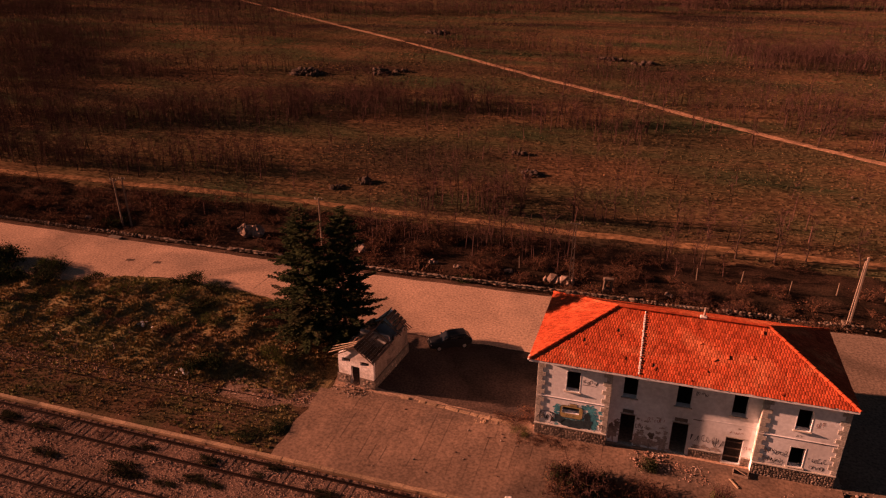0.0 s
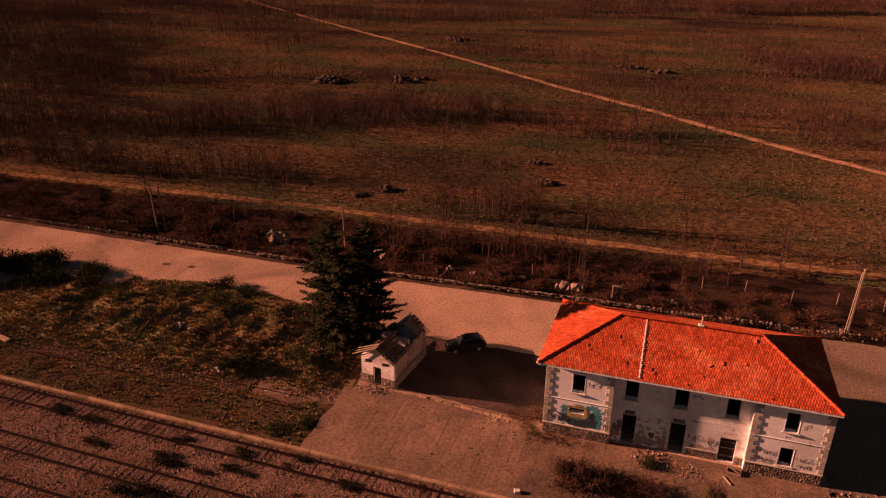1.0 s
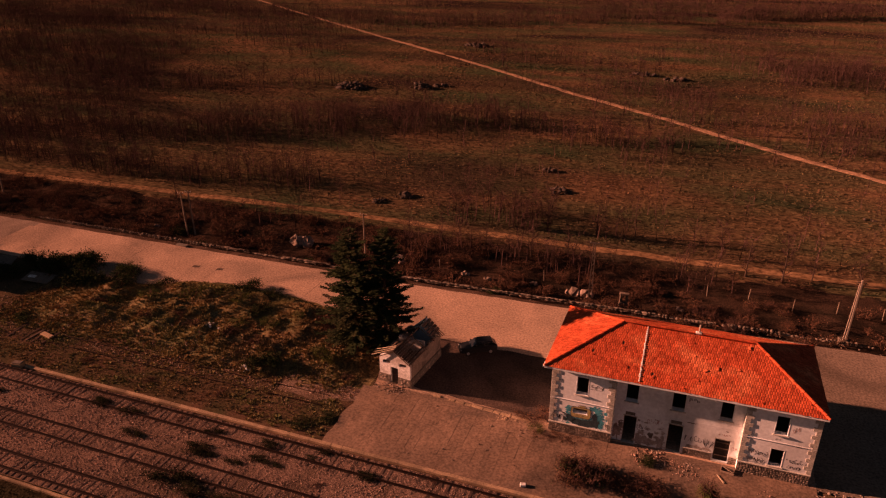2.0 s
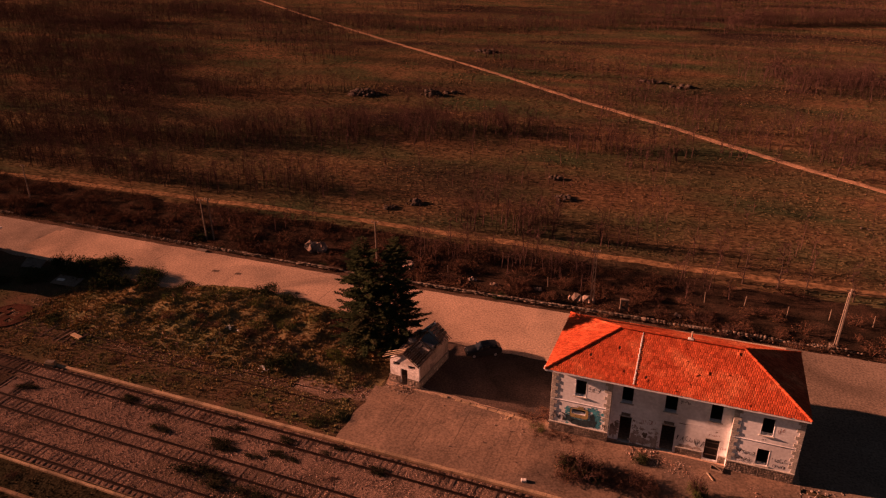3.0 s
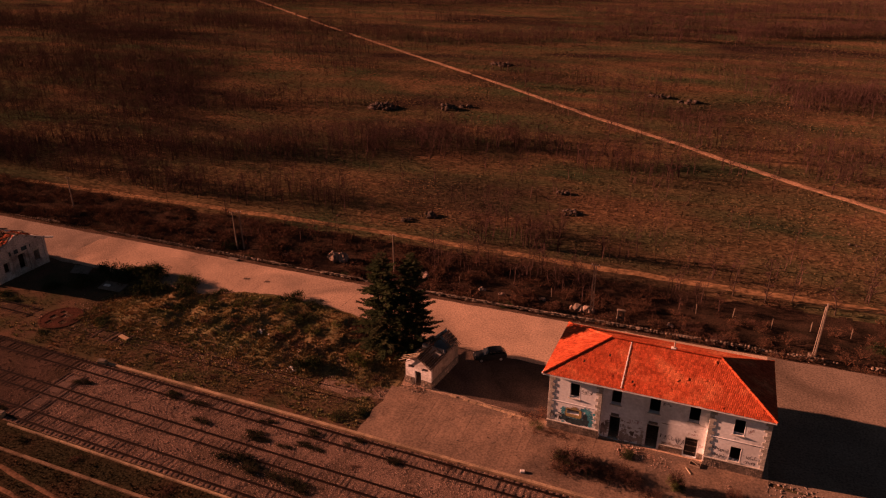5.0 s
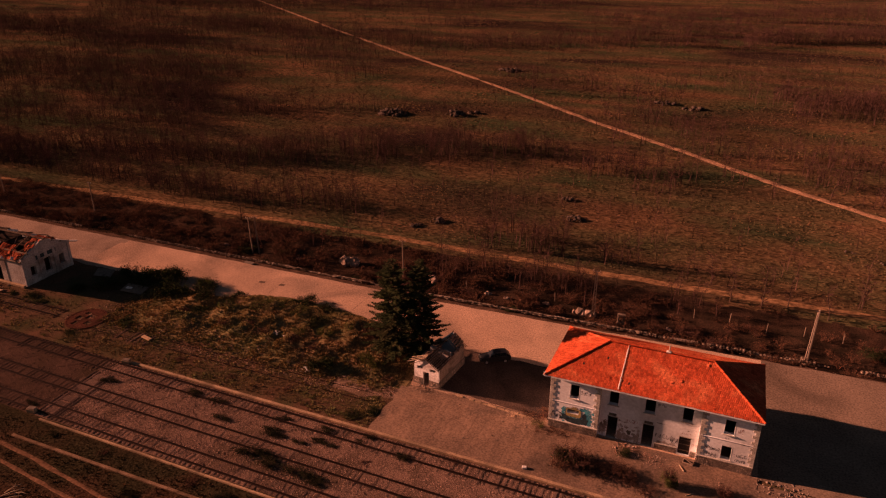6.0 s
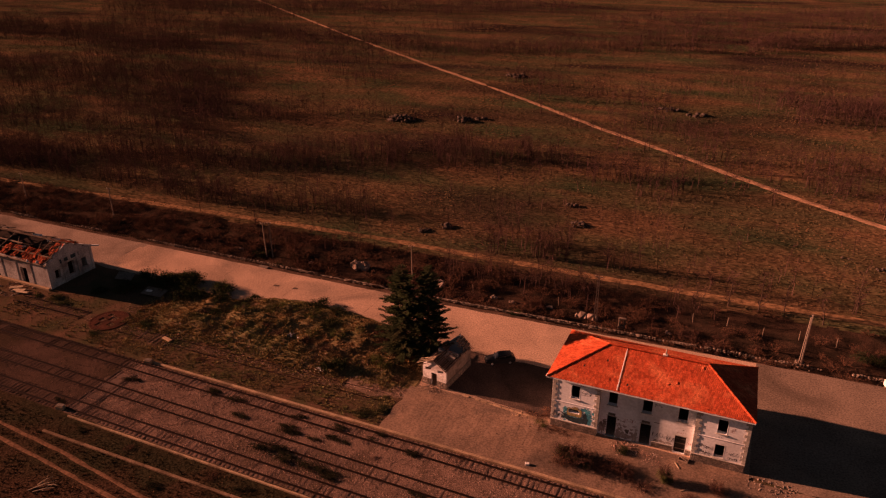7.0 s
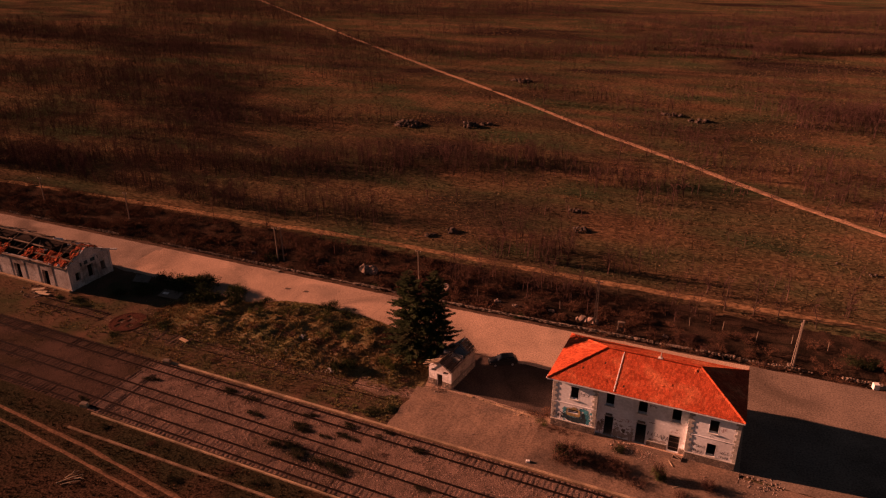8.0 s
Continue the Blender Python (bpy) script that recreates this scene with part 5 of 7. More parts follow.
part("bumper", Build().box(2.1, 2.22, -0.72, 0.72, 0.36, 0.52, c=0.04), RUBBER, car)

# ---------------------------------------------------------------- poles
def wood_pole(x, y, h, lean=0.0, label="grey wooden telegraph pole with crossarm"):
    z = land(x, y)
    p = thing("telegraph_pole", pose(x, y, z, 0, lean, 0), label, "telegraph pole", "poles along the road")
    part("post", Build().tube((0, 0, -0.3), (0, 0, h), 0.12, 0.085, 8), POLE_WOOD, p)
    arm = part("crossarm", Build().box(-0.5, 0.5, -0.04, 0.04, h - 0.25, h - 0.15, c=0.01), POLE_WOOD, p)
    for dx in (-0.42, 0, 0.42):
        part("insulator", Build().tube((dx, 0, h - 0.15), (dx, 0, h + 0.02), 0.035, 0.025, 6), LITTER, arm, "white insulator")


wood_pole(-29.5, 27.0, 6.4, -0.5)
wood_pole(-117.2, 29.8, 5.6)
wood_pole(-94.0, 29.8, 5.5)
wood_pole(-56.3, 26.2, 6.2, -2)
wood_pole(-55.2, 26.4, 6.4, -2)
p = thing("concrete_pole", pose(26.0, 25.4, land(26, 25.4), 0, 1.0, 0), "thick pale concrete pole on a rubble footing", "utility pole", "poles along the road")
part("post", Build().box(-0.09, 0.09, -0.09, 0.09, -0.3, 7.3, c=0.02), POLE_CONCRETE, p)
part("stay", Build().tube((-0.26, -0.05, 0), (-0.17, 0, 6.9), 0.05, 0.045, 8), POLE_CONCRETE, p, "raking concrete stay")
part("bracket", Build().box(-0.45, 0.45, -0.03, 0.03, 7.0, 7.1, c=0.01), STEEL, p)
part("footing", Build().rock((0, 0, 0), 0.7, random.Random(2), 0.4), ROCK, p, "rubble footing")
LATTICE = material("galvanised_lattice", (0.135, 0.105, 0.09), (0.095, 0.075, 0.062), scale=2.0, fine=12, rough=0.9, bump=0.2)
lp = thing("lattice_pole", pose(-0.55, 26.0, land(-0.55, 26.0)), "slender dark steel lattice pole", "utility pole", "poles along the road")
for sx in (-0.2, 0.2):
    for sy in (-0.2, 0.2):
        part("leg", Build().tube((sx, sy, -0.2), (sx * 0.55, sy * 0.55, 7.2), 0.042, 0.034, 4), LATTICE, lp)
for i in range(12):
    z0, z1 = i * 0.6, (i + 1) * 0.6
    w0, w1 = 0.2 * (1 - 0.45 * z0 / 7.2), 0.2 * (1 - 0.45 * z1 / 7.2)
    s = 1 if i % 2 else -1
    part("brace", Build().tube((-w0 * s, -w0, z0), (w1 * s, -w1, z1), 0.022, 0.022, 4).tube((-w0 * s, w0, z0), (w1 * s, w1, z1), 0.022, 0.022, 4), LATTICE, lp)
part("crossarm", Build().box(-0.55, 0.55, -0.05, 0.05, 7.15, 7.25, c=0.01), STEEL, lp)
for dx in (-0.45, 0.45):
    part("insulator", Build().tube((dx, 0, 7.25), (dx, 0, 7.42), 0.04, 0.03, 6), POLE_CONCRETE, lp)
pl = thing("stone_pillar", pose(3.3, 25.0, land(3.3, 25), 0, 2, 8), "stone pillar with an open niche in scrub", "pillar")
for i in range(3):
    part("block", Build().box(-0.5 + 0.03 * (i % 2), 0.5 - 0.02 * i, -0.22, 0.22 - 0.02 * (i % 3), -0.1 + i * 0.36, 0.25 + i * 0.36, c=0.04), ROCK, pl)
for x in (-0.46, 0.22):
    part("post", Build().box(x, x + 0.24, -0.2, 0.2, 0.98, 1.85, c=0.03), ROCK, pl)
part("cap", Build().box(-0.52, 0.52, -0.24, 0.24, 1.86, 2.1, c=0.04), ROCK, pl, "pale stone lintel")
for i, (x, y) in enumerate(((16.7, 31.5), (21.3, 30.5), (25.8, 31.0), (30.4, 31.4), (12.2, 31.0), (-6.5, 28.6), (-19.5, 27.5))):
    fp = thing("fence_post", pose(x, y, land(x, y), 2 - i, 3 - i * 1.5, 20 * i), "thin grey wooden fence post in dry grass", "fence post", "old field fence")
    part("post", Build().tube((0, 0, -0.2), (0, 0, 1.45), 0.06, 0.045, 6), POLE_WOOD, fp)
wb = thing("white_trough", pose(35.3, 22.8, 0.0, 0, 0, 14), "white box lying at the road edge", "box")
part("box", Build().box(-0.35, 0.35, -0.35, 0.35, 0, 0.75, c=0.04), LITTER, wb)
part("beam", Build().box(0.4, 4.0, -0.2, 0.2, 0, 0.3, c=0.03), KERB, wb, "pale beam beside it")

# ---------------------------------------------------------------- plants
def blade(b, a, c, w, rng):
    """A twig as one thin flat sliver."""
    d = c - a
    s = d.cross(rand_dir(rng)).normalized() * w
    b.add([a - s, a + s, c], ((0, 1, 2),))


def sapling(b, x, y, z, h, rng, limbs=9, twigs=7, thick=0.05, fine=1.0):
    """A bare young tree: a bent trunk, a wide open crown of limbs and many fine twigs."""
    lean = Vector((rng.uniform(-0.12, 0.12), rng.uniform(-0.12, 0.12), 1)).normalized()
    p0, p1 = Vector((x, y, z - 0.1)), Vector((x, y, z)) + lean * h * 0.45
    p2 = p1 + (lean + Vector((rng.uniform(-0.25, 0.25), rng.uniform(-0.25, 0.25), 0))).normalized() * h * 0.5
    b.tube(p0, p1, thick, thick * 0.6, 3, False)
    b.spike(p1, p2, thick * 0.6)
    a = rng.uniform(0, 6.28)
    for i in range(limbs):
        k = rng.uniform(0.36, 0.94)
        s = p0.lerp(p1, k * 2) if k < 0.5 else p1.lerp(p2, k * 2 - 1)
        a += 2.4 + rng.uniform(-0.5, 0.5)
        d = Vector((math.cos(a), math.sin(a), rng.uniform(0.35, 1.15))).normalized()
        ln = h * rng.uniform(0.26, 0.44) * (1.15 - 0.62 * k)
        e = s + d * ln
        blade(b, s, e, thick * 0.32, rng)
        for t in range(twigs):
            q = s.lerp(e, rng.uniform(0.25, 1.0))
            blade(b, q, q + (d * 0.6 + rand_dir(rng, 0.3)).normalized() * ln * rng.uniform(0.3, 0.7), 0.0135 * fine, rng)


def undergrowth(b, x, y, z, rng, fine=1.0):
    """Low brushwood, wider than high."""
    for i in range(8):
        p = Vector((x + rng.uniform(-1.1, 1.1), y + rng.uniform(-1.1, 1.1), z - 0.05))
        blade(b, p, p + Vector((rng.uniform(-0.7, 0.7), rng.uniform(-0.7, 0.7), rng.uniform(0.15, 0.7))), 0.022 * fine, rng)


def seg_dist(x, y, pts):
    best = 1e9
    for (ax, ay), (bx, by) in zip(pts, pts[1:]):
        dx, dy = bx - ax, by - ay
        k = max(0, min(1, ((x - ax) * dx + (y - ay) * dy) / (dx * dx + dy * dy)))
        best = min(best, math.hypot(x - ax - k * dx, y - ay - k * dy))
    return best


PATH_LINE = ((-302, 360), (-163, 240), (-96, 183.5), (-62, 156), (-20, 120.5), (10.8, 97.3), (26.5, 85), (40.5, 76), (80, 54))
WOODS = (  # line, half width, trees per square metre
    (((-230, 30), (-133, 54), (-99, 62), (-71, 73), (-48, 84), (-30, 93)), 8.5, 0.40),
    (((-170, 46), (-108, 46), (-81, 44.5), (-66, 46.5), (-48, 50)), 5.0, 0.36),
    (((-125, 98), (-90, 106), (-76, 110)), 7.0, 0.11),
    (((-30, 93), (-12, 84), (4, 78)), 6.0, 0.14),
    (((-24, 44), (-14, 47), (-9, 44)), 4.0, 0.34),
    (((22, 168), (46, 160), (70, 165)), 11.0, 0.22),
    (((22, 108), (40, 106), (60, 98)), 8.0, 0.14),
    (((28, 93), (44, 84), (60, 74)), 5.0, 0.16),
    (((-20, 128), (-4, 124), (12, 112)), 5.0, 0.15),
    (((-30, 292), (20, 286), (78, 305), (150, 330)), 14.0, 0.10),
    (((-240, 240), (-110, 216), (-60, 240), (-20, 265)), 16.0, 0.15),
    (((-320, 110), (-178, 125), (-140, 140)), 18.0, 0.17),
    (((-500, 200), (-300, 195), (-200, 185)), 26.0, 0.15),
    (((-60, 310), (0, 350), (120, 420)), 30.0, 0.07),
    (((-330, 300), (-200, 330), (-90, 380)), 30.0, 0.07),
    (((-20, 150), (20, 190), (40, 230)), 14.0, 0.03),
    (((8, 40.8), (20, 38.0), (34, 41)), 2.0, 0.10),
    (((-60, 151), (-22, 118), (10, 94)), 4.0, 0.07),
    (((-8, 104), (12, 91), (30, 79)), 5.0, 0.07),
    (((60, 200), (100, 230), (160, 260)), 20.0, 0.06),
    (((-260, 62), (-150, 76), (-112, 84)), 13.0, 0.16),
    (((-300, 95), (-150, 104), (-100, 97)), 9.0, 0.12),
    (((-26, 31.2), (-12, 33.0), (1, 31.6)), 2.6, 0.30),
    (((8, 32.4), (15, 33.6)), 1.6, 0.25),
    (((-60, 31), (-40, 33.2)), 2.2, 0.14),
    (((-30, 56), (-10, 60), (0, 52)), 9.0, 0.035),
    (((-50, 97), (-35, 92), (-20, 88), (-6, 87), (8, 84)), 5.5, 0.16),
    (((3, 107), (18, 98), (30, 92), (44, 88)), 4.5, 0.17),
    (((26, 148), (43, 149), (62, 142)), 8.0, 0.16),
    (((-62, 170), (-28, 161), (-4, 130)), 6.0, 0.08),
    (((-36, 270), (0, 250), (24, 281), (63, 295), (90, 290)), 8.0, 0.22),
    (((-24, 41.8), (-8, 42.4), (3, 43.8)), 1.6, 0.30),
    (((8, 42.4), (26, 42.8)), 1.2, 0.12),
)
rng = random.Random(21)
near_w, far_w = Build(), Build()
for line, half_w, dens in WOODS:
    for (ax, ay), (bx, by) in zip(line, line[1:]):
        ln = math.hypot(bx - ax, by - ay)
        for i in range(int(ln * 2 * half_w * dens * 1.6)):
            k, off = rng.random(), max(-1.6, min(1.6, rng.gauss(0, 0.6))) * half_w
            x = ax + (bx - ax) * k - (by - ay) / ln * off
            y = ay + (by - ay) * k + (bx - ax) / ln * off
            if seg_dist(x, y, PATH_LINE) < 1.8 or 37 < y < 41.5 or noise.noise((x * 0.09, y * 0.09, 20)) < -0.25:
                continue
            if y < 135:
                sapling(near_w, x, y, land(x, y), rng.uniform(2.6, 5.6), rng, 9, 7, rng.uniform(0.045, 0.075))
                undergrowth(near_w, x + rng.uniform(-1, 1), y + rng.uniform(-1, 1), land(x, y), rng)
            else:
                sapling(far_w, x, y, land(x, y), rng.uniform(3.0, 6.0) * (1.2 if y > 265 else 1.0), rng, 7, 4, rng.uniform(0.045, 0.075), 2.2 if y < 265 else 3.4)
                undergrowth(far_w, x + rng.uniform(-1, 1), y + rng.uniform(-1, 1), land(x, y), rng, 2.2)
for i in range(900):
    y = rng.uniform(42, 130) if i % 2 else rng.uniform(130, 330)
    x = rng.uniform(-60 - y * 0.8, 30 + y * 0.28)
    if seg_dist(x, y, PATH_LINE) > 2 and noise.noise((x * 0.03, y * 0.03, 31)) > -0.1:
        if y < 130:
            sapling(near_w, x, y, land(x, y), rng.uniform(2.4, 5.2), rng, 9, 7, 0.05)
        else:
            sapling(far_w, x, y, land(x, y), rng.uniform(2.4, 5.2), rng, 7, 4, 0.06, 2.0)


def wooded(x, y):
    """How closely the plain is grown over: thin near the path, thick towards its far left."""
    n = noise.noise((x * 0.012, y * 0.022, 41)) + 0.6 * noise.noise((x * 0.035, y * 0.06, 42))
    lean = -0.10 - (x + 60 + 0.35 * y) / 260
    return n + max(-0.45, min(0.5, lean))


for i in range(21000):
    y = 105 + 440 * rng.random() ** 0.8
    x = rng.uniform(-90 - 0.95 * y, 34 + 0.16 * y)
    if seg_dist(x, y, PATH_LINE) < 2.5 or wooded(x, y) < 0.12:
        continue
    far = y > 240 or x < -220
    sapling(far_w, x, y, land(x, y), rng.uniform(2.6, 6.2), rng, 6 if far else 8, 3 if far else 4, 0.07, 3.4 if far else 2.2)
for i in range(1500):
    x, y = rng.uniform(-190, -60), rng.uniform(43, 108)
    if wooded(x, y) > 0.05:
        sapling(near_w, x, y, land(x, y), rng.uniform(2.2, 5.0), rng, 8, 6, 0.05, 1.3)
setting("bare_thicket", near_w, TWIG, "leafless reddish-brown saplings in thickets", "trees", kind="stuff")
setting("far_woods", far_w, TWIG, "distant leafless brown woodland", "trees", kind="stuff")

# single bare trees near the tracks
BARE = []
for s in range(4):
    r = random.Random(60 + s)
    tr, br = Build(), Build()
    h = 4.2 + 0.5 * s
    p, d, rad = Vector((0, 0, -0.2)), Vector((0, 0, 1)), 0.115
    knots = []
    for i in range(5):
        q = p + d * h / 5
        tr.tube(p, q, rad, rad * 0.8, 6, False)
        knots.append((q, rad * 0.8))
        p, rad, d = q, rad * 0.8, (d + Vector((r.uniform(-0.16, 0.16), r.uniform(-0.16, 0.16), 0))).normalized()
    for q, rd in knots:
        for j in range(5):
            a = r.uniform(0, 6.28)
            dd = Vector((math.cos(a), math.sin(a), r.uniform(0.5, 1.4))).normalized()
            ln = r.uniform(0.7, 1.5)
            e = q + dd * ln
            br.tube(q, e, rd * 0.4, rd * 0.2, 4, False)
            for t in range(6):
                o = q.lerp(e, r.uniform(0.3, 1))
                f = o + (dd + rand_dir(r, 0.2)).normalized() * r.uniform(0.3, 0.8)
                br.spike(o, f, 0.018)
                br.spike(o.lerp(f, 0.5), o.lerp(f, 0.5) + rand_dir(r, 0.3) * 0.35, 0.013)
    BARE.append((tr.mesh("trunk", BARK), br.mesh("crown", TWIG)))


def bare_tree(x, y, s, k):
    t = thing("bare_tree", pose(x, y, land(x, y), 0, 0, 57 * k) @ Matrix.Scale(s, 4), "slim leafless grey tree in dry grass", "tree", "bare trees by the tracks")
    part("trunk", BARE[k % 4][0], BARK, t)
    part("crown", BARE[k % 4][1], TWIG, t)


for k, (x, y, s) in enumerate(((13.6, 41.8, 1.0), (16.5, 37.6, 1.05), (20.6, 37.4, 1.1), (24, 38.8, 0.8), (9.5, 37.0, 0.7), (-2.5, 43.5, 1.0), (-9.2, 43, 1.1), (-22.5, 36.6, 0.6), (-12.5, 42.5, 0.9), (-27.5, 37.2, 0.7), (29, 37, 0.9), (33.5, 42.5, 1.0), (-5, 36.0, 0.8), (-9.5, 34.5, 0.9), (31.5, 82, 1.1), (40.5, 80, 1.4), (-12, 101, 1.3), (-44, 147, 1.5), (12, 35.2, 0.7), (-66, 36.4, 0.8), (-76, 41.2, 0.9), (-22, 9.5, 0.75), (-88, 41.5, 0.9), (2.5, 45, 0.9))):
    bare_tree(x, y, s, k)


def fir(x, y, h, spread, seed):
    """A dark fir: trunk, whorls of drooping limbs, flat sprays of needles."""
    r = random.Random(seed)
    t = thing("fir_tree", pose(x, y, land(x, y)), "tall dark green fir with layered branches", "tree", "firs beside the outhouse")
    part("trunk", Build().tube((0, 0, -0.3), (0, 0, h * 0.6), 0.24, 0.12, 8).spike((0, 0, h * 0.6), (0, 0, h), 0.12, 8), BARK, t)
    limbs, crown = Build(), Build()
    z = 0.9
    while z < h - 0.15:
        k = z / h
        reach = spread * min(1.0, 0.62 + 1.3 * k) * (1 - k) ** 0.62 * 1.12
        for j in range(r.randint(4, 6)):
            a = r.uniform(0, 6.28)
            ln = reach * r.choice((0.45, 0.6, 0.75, 0.9, 1.0, 1.12)) * r.uniform(0.9, 1.08)
            if ln < 0.15:
                continue
            out, side = Vector((math.cos(a), math.sin(a), 0)), Vector((-math.sin(a), math.cos(a), 0))
            rise = r.uniform(-0.12, 0.12) + 0.35 * k
            pts = [Vector((0, 0, z)) + out * ln * s + Vector((0, 0, ln * (rise * s - 0.16 * s * s + 0.10 * s ** 4))) for s in (0, 0.25, 0.5, 0.75, 1)]
            for i in range(4):
                limbs.tube(pts[i], pts[i + 1], 0.045 * (1 - i * 0.22) * (0.4 + ln / spread), 0.03 * (1 - i * 0.22), 3, False)
            n = max(4, int(ln / 0.13))
            for i in range(n):
                s = 0.12 + 0.88 * (i + r.random()) / n
                q = s * 4
                p = pts[min(3, int(q))].lerp(pts[min(3, int(q)) + 1], min(1, q - min(3, int(q))))
                w = (0.20 + 0.42 * (1 - s)) * min(1.0, 0.35 + ln / 2.2)
                for sg in (-1, 1):
                    dirn = (out * r.uniform(0.5, 1.1) + side * sg * r.uniform(0.5, 1.1) + Vector((0, 0, r.uniform(-0.35, 0.22)))).normalized()
                    tw = dirn.cross(Vector((0, 0, 1))).normalized()
                    crown.leaf(p, dirn, (tw + Vector((0, 0, r.uniform(-0.5, 0.5)))).normalized(), w * r.uniform(0.8, 1.4), 0.17)
                    e = p + dirn * w * 0.6
                    for g in (-1, 1):
                        d2 = (dirn + tw * g * 0.8 + Vector((0, 0, r.uniform(-0.3, 0.3)))).normalized()
                        crown.leaf(e, d2, d2.cross(Vector((0, 0, 1))).normalized(), w * r.uniform(0.5, 0.9), 0.12)
            crown.leaf(pts[4], out, side, 0.3, 0.1)
        z += r.uniform(0.22, 0.36) * (1.1 - 0.5 * k)
    part("limb_tangle", limbs, BARK, t)
    part("crown", crown, NEEDLES, t)


fir(-20.4, 5.3, 13.2, 3.8, 1)
fir(-17.4, 6.2, 13.6, 3.6, 2)


def bush_parts(seed, leaves, size, flat, stems):
    """Meshes for a bush: arching stems and many small leaves in uneven clumps."""
    r = random.Random(seed)
    st, lf = Build(), Build()
    heads = []
    for i in range(stems):
        a, ln = r.uniform(0, 6.28), r.uniform(0.45, 1.0)
        top = Vector((math.cos(a) * ln * 0.95, math.sin(a) * ln * 0.95, flat * r.uniform(0.45, 1.0) * (1.15 - 0.55 * ln)))
        mid = top * 0.5 + Vector((0, 0, 0.25 * flat))
        st.tube((0, 0, -0.05), mid, 0.02, 0.014, 3, False)
        st.spike(mid, top, 0.014)
        heads += [mid, top, mid.lerp(top, 0.5)]
        for j in range(4):
            s = mid.lerp(top, r.random())
            st.spike(s, s + rand_dir(r, 0.4) * 0.3, 0.009)
    for i in range(leaves):
        c = r.choice(heads)
        p = c + rand_dir(r) * r.random() ** 0.6 * 0.30
        p.z = max(0.02, p.z)
        d = rand_dir(r, 0.25)
        lf.leaf(p, d, d.cross(rand_dir(r)).normalized(), size * r.uniform(0.6, 1.4), size * r.uniform(0.45, 0.8))
    return st, lf


BUSHES = {}
for kind, mat, seeds, leaves, size, flat in (("dark", LEAF_DARK, (1, 2, 3), 1750, 0.084, 0.75), ("mat", LEAF_MAT, (21, 22), 1500, 0.095, 0.7), ("green", LEAF_GREEN, (4, 5), 1700, 0.055, 0.8), ("brown", LEAF_BROWN, (6, 7, 8, 9), 800, 0.058, 0.7), ("bare", LEAF_BROWN, (10, 11), 220, 0.045, 0.95), ("dry", LEAF_DRY, (12, 13), 800, 0.045, 0.6), ("bramble", LEAF_DRY, (15, 16), 620, 0.05, 0.8)):
    BUSHES[kind] = []
    for s in seeds:
        st, lf = bush_parts(s, leaves, size, flat, 26 if kind != "bare" else 44)
        BUSHES[kind].append((st.mesh("stem_tangle", TWIG), lf.mesh("foliage", mat)))
BUSH_LABEL = {"dark": "dense dark evergreen shrub in dry grass", "green": "low olive green leafy shrub", "brown": "withered brown bramble bush in scrub", "bare": "leafless brown twiggy bush", "mat": "low dark creeping shrub in the ballast", "bramble": "rust-coloured bramble bush on the bank", "dry": "dry orange-brown weeds against the house wall"}


def bush(kind, x, y, r, h, k, group=""):
    m = Matrix.Diagonal((r, r * (0.8 + 0.1 * (k % 4)), h, 1))
    turn = 71 * k
    if kind == "mat":
        m, turn = Matrix.Diagonal((r * 1.3, r * 0.62, h * 0.9, 1)), (37 * k) % 30 - 15
    t = thing("bush", pose(x, y, land(x, y) - 0.03, 0, 0, turn) @ m, BUSH_LABEL[kind], "bush", group)
    st, lf = BUSHES[kind][k % len(BUSHES[kind])]
    part("stem_tangle", st, None, t)
    part("foliage", lf, None, t)


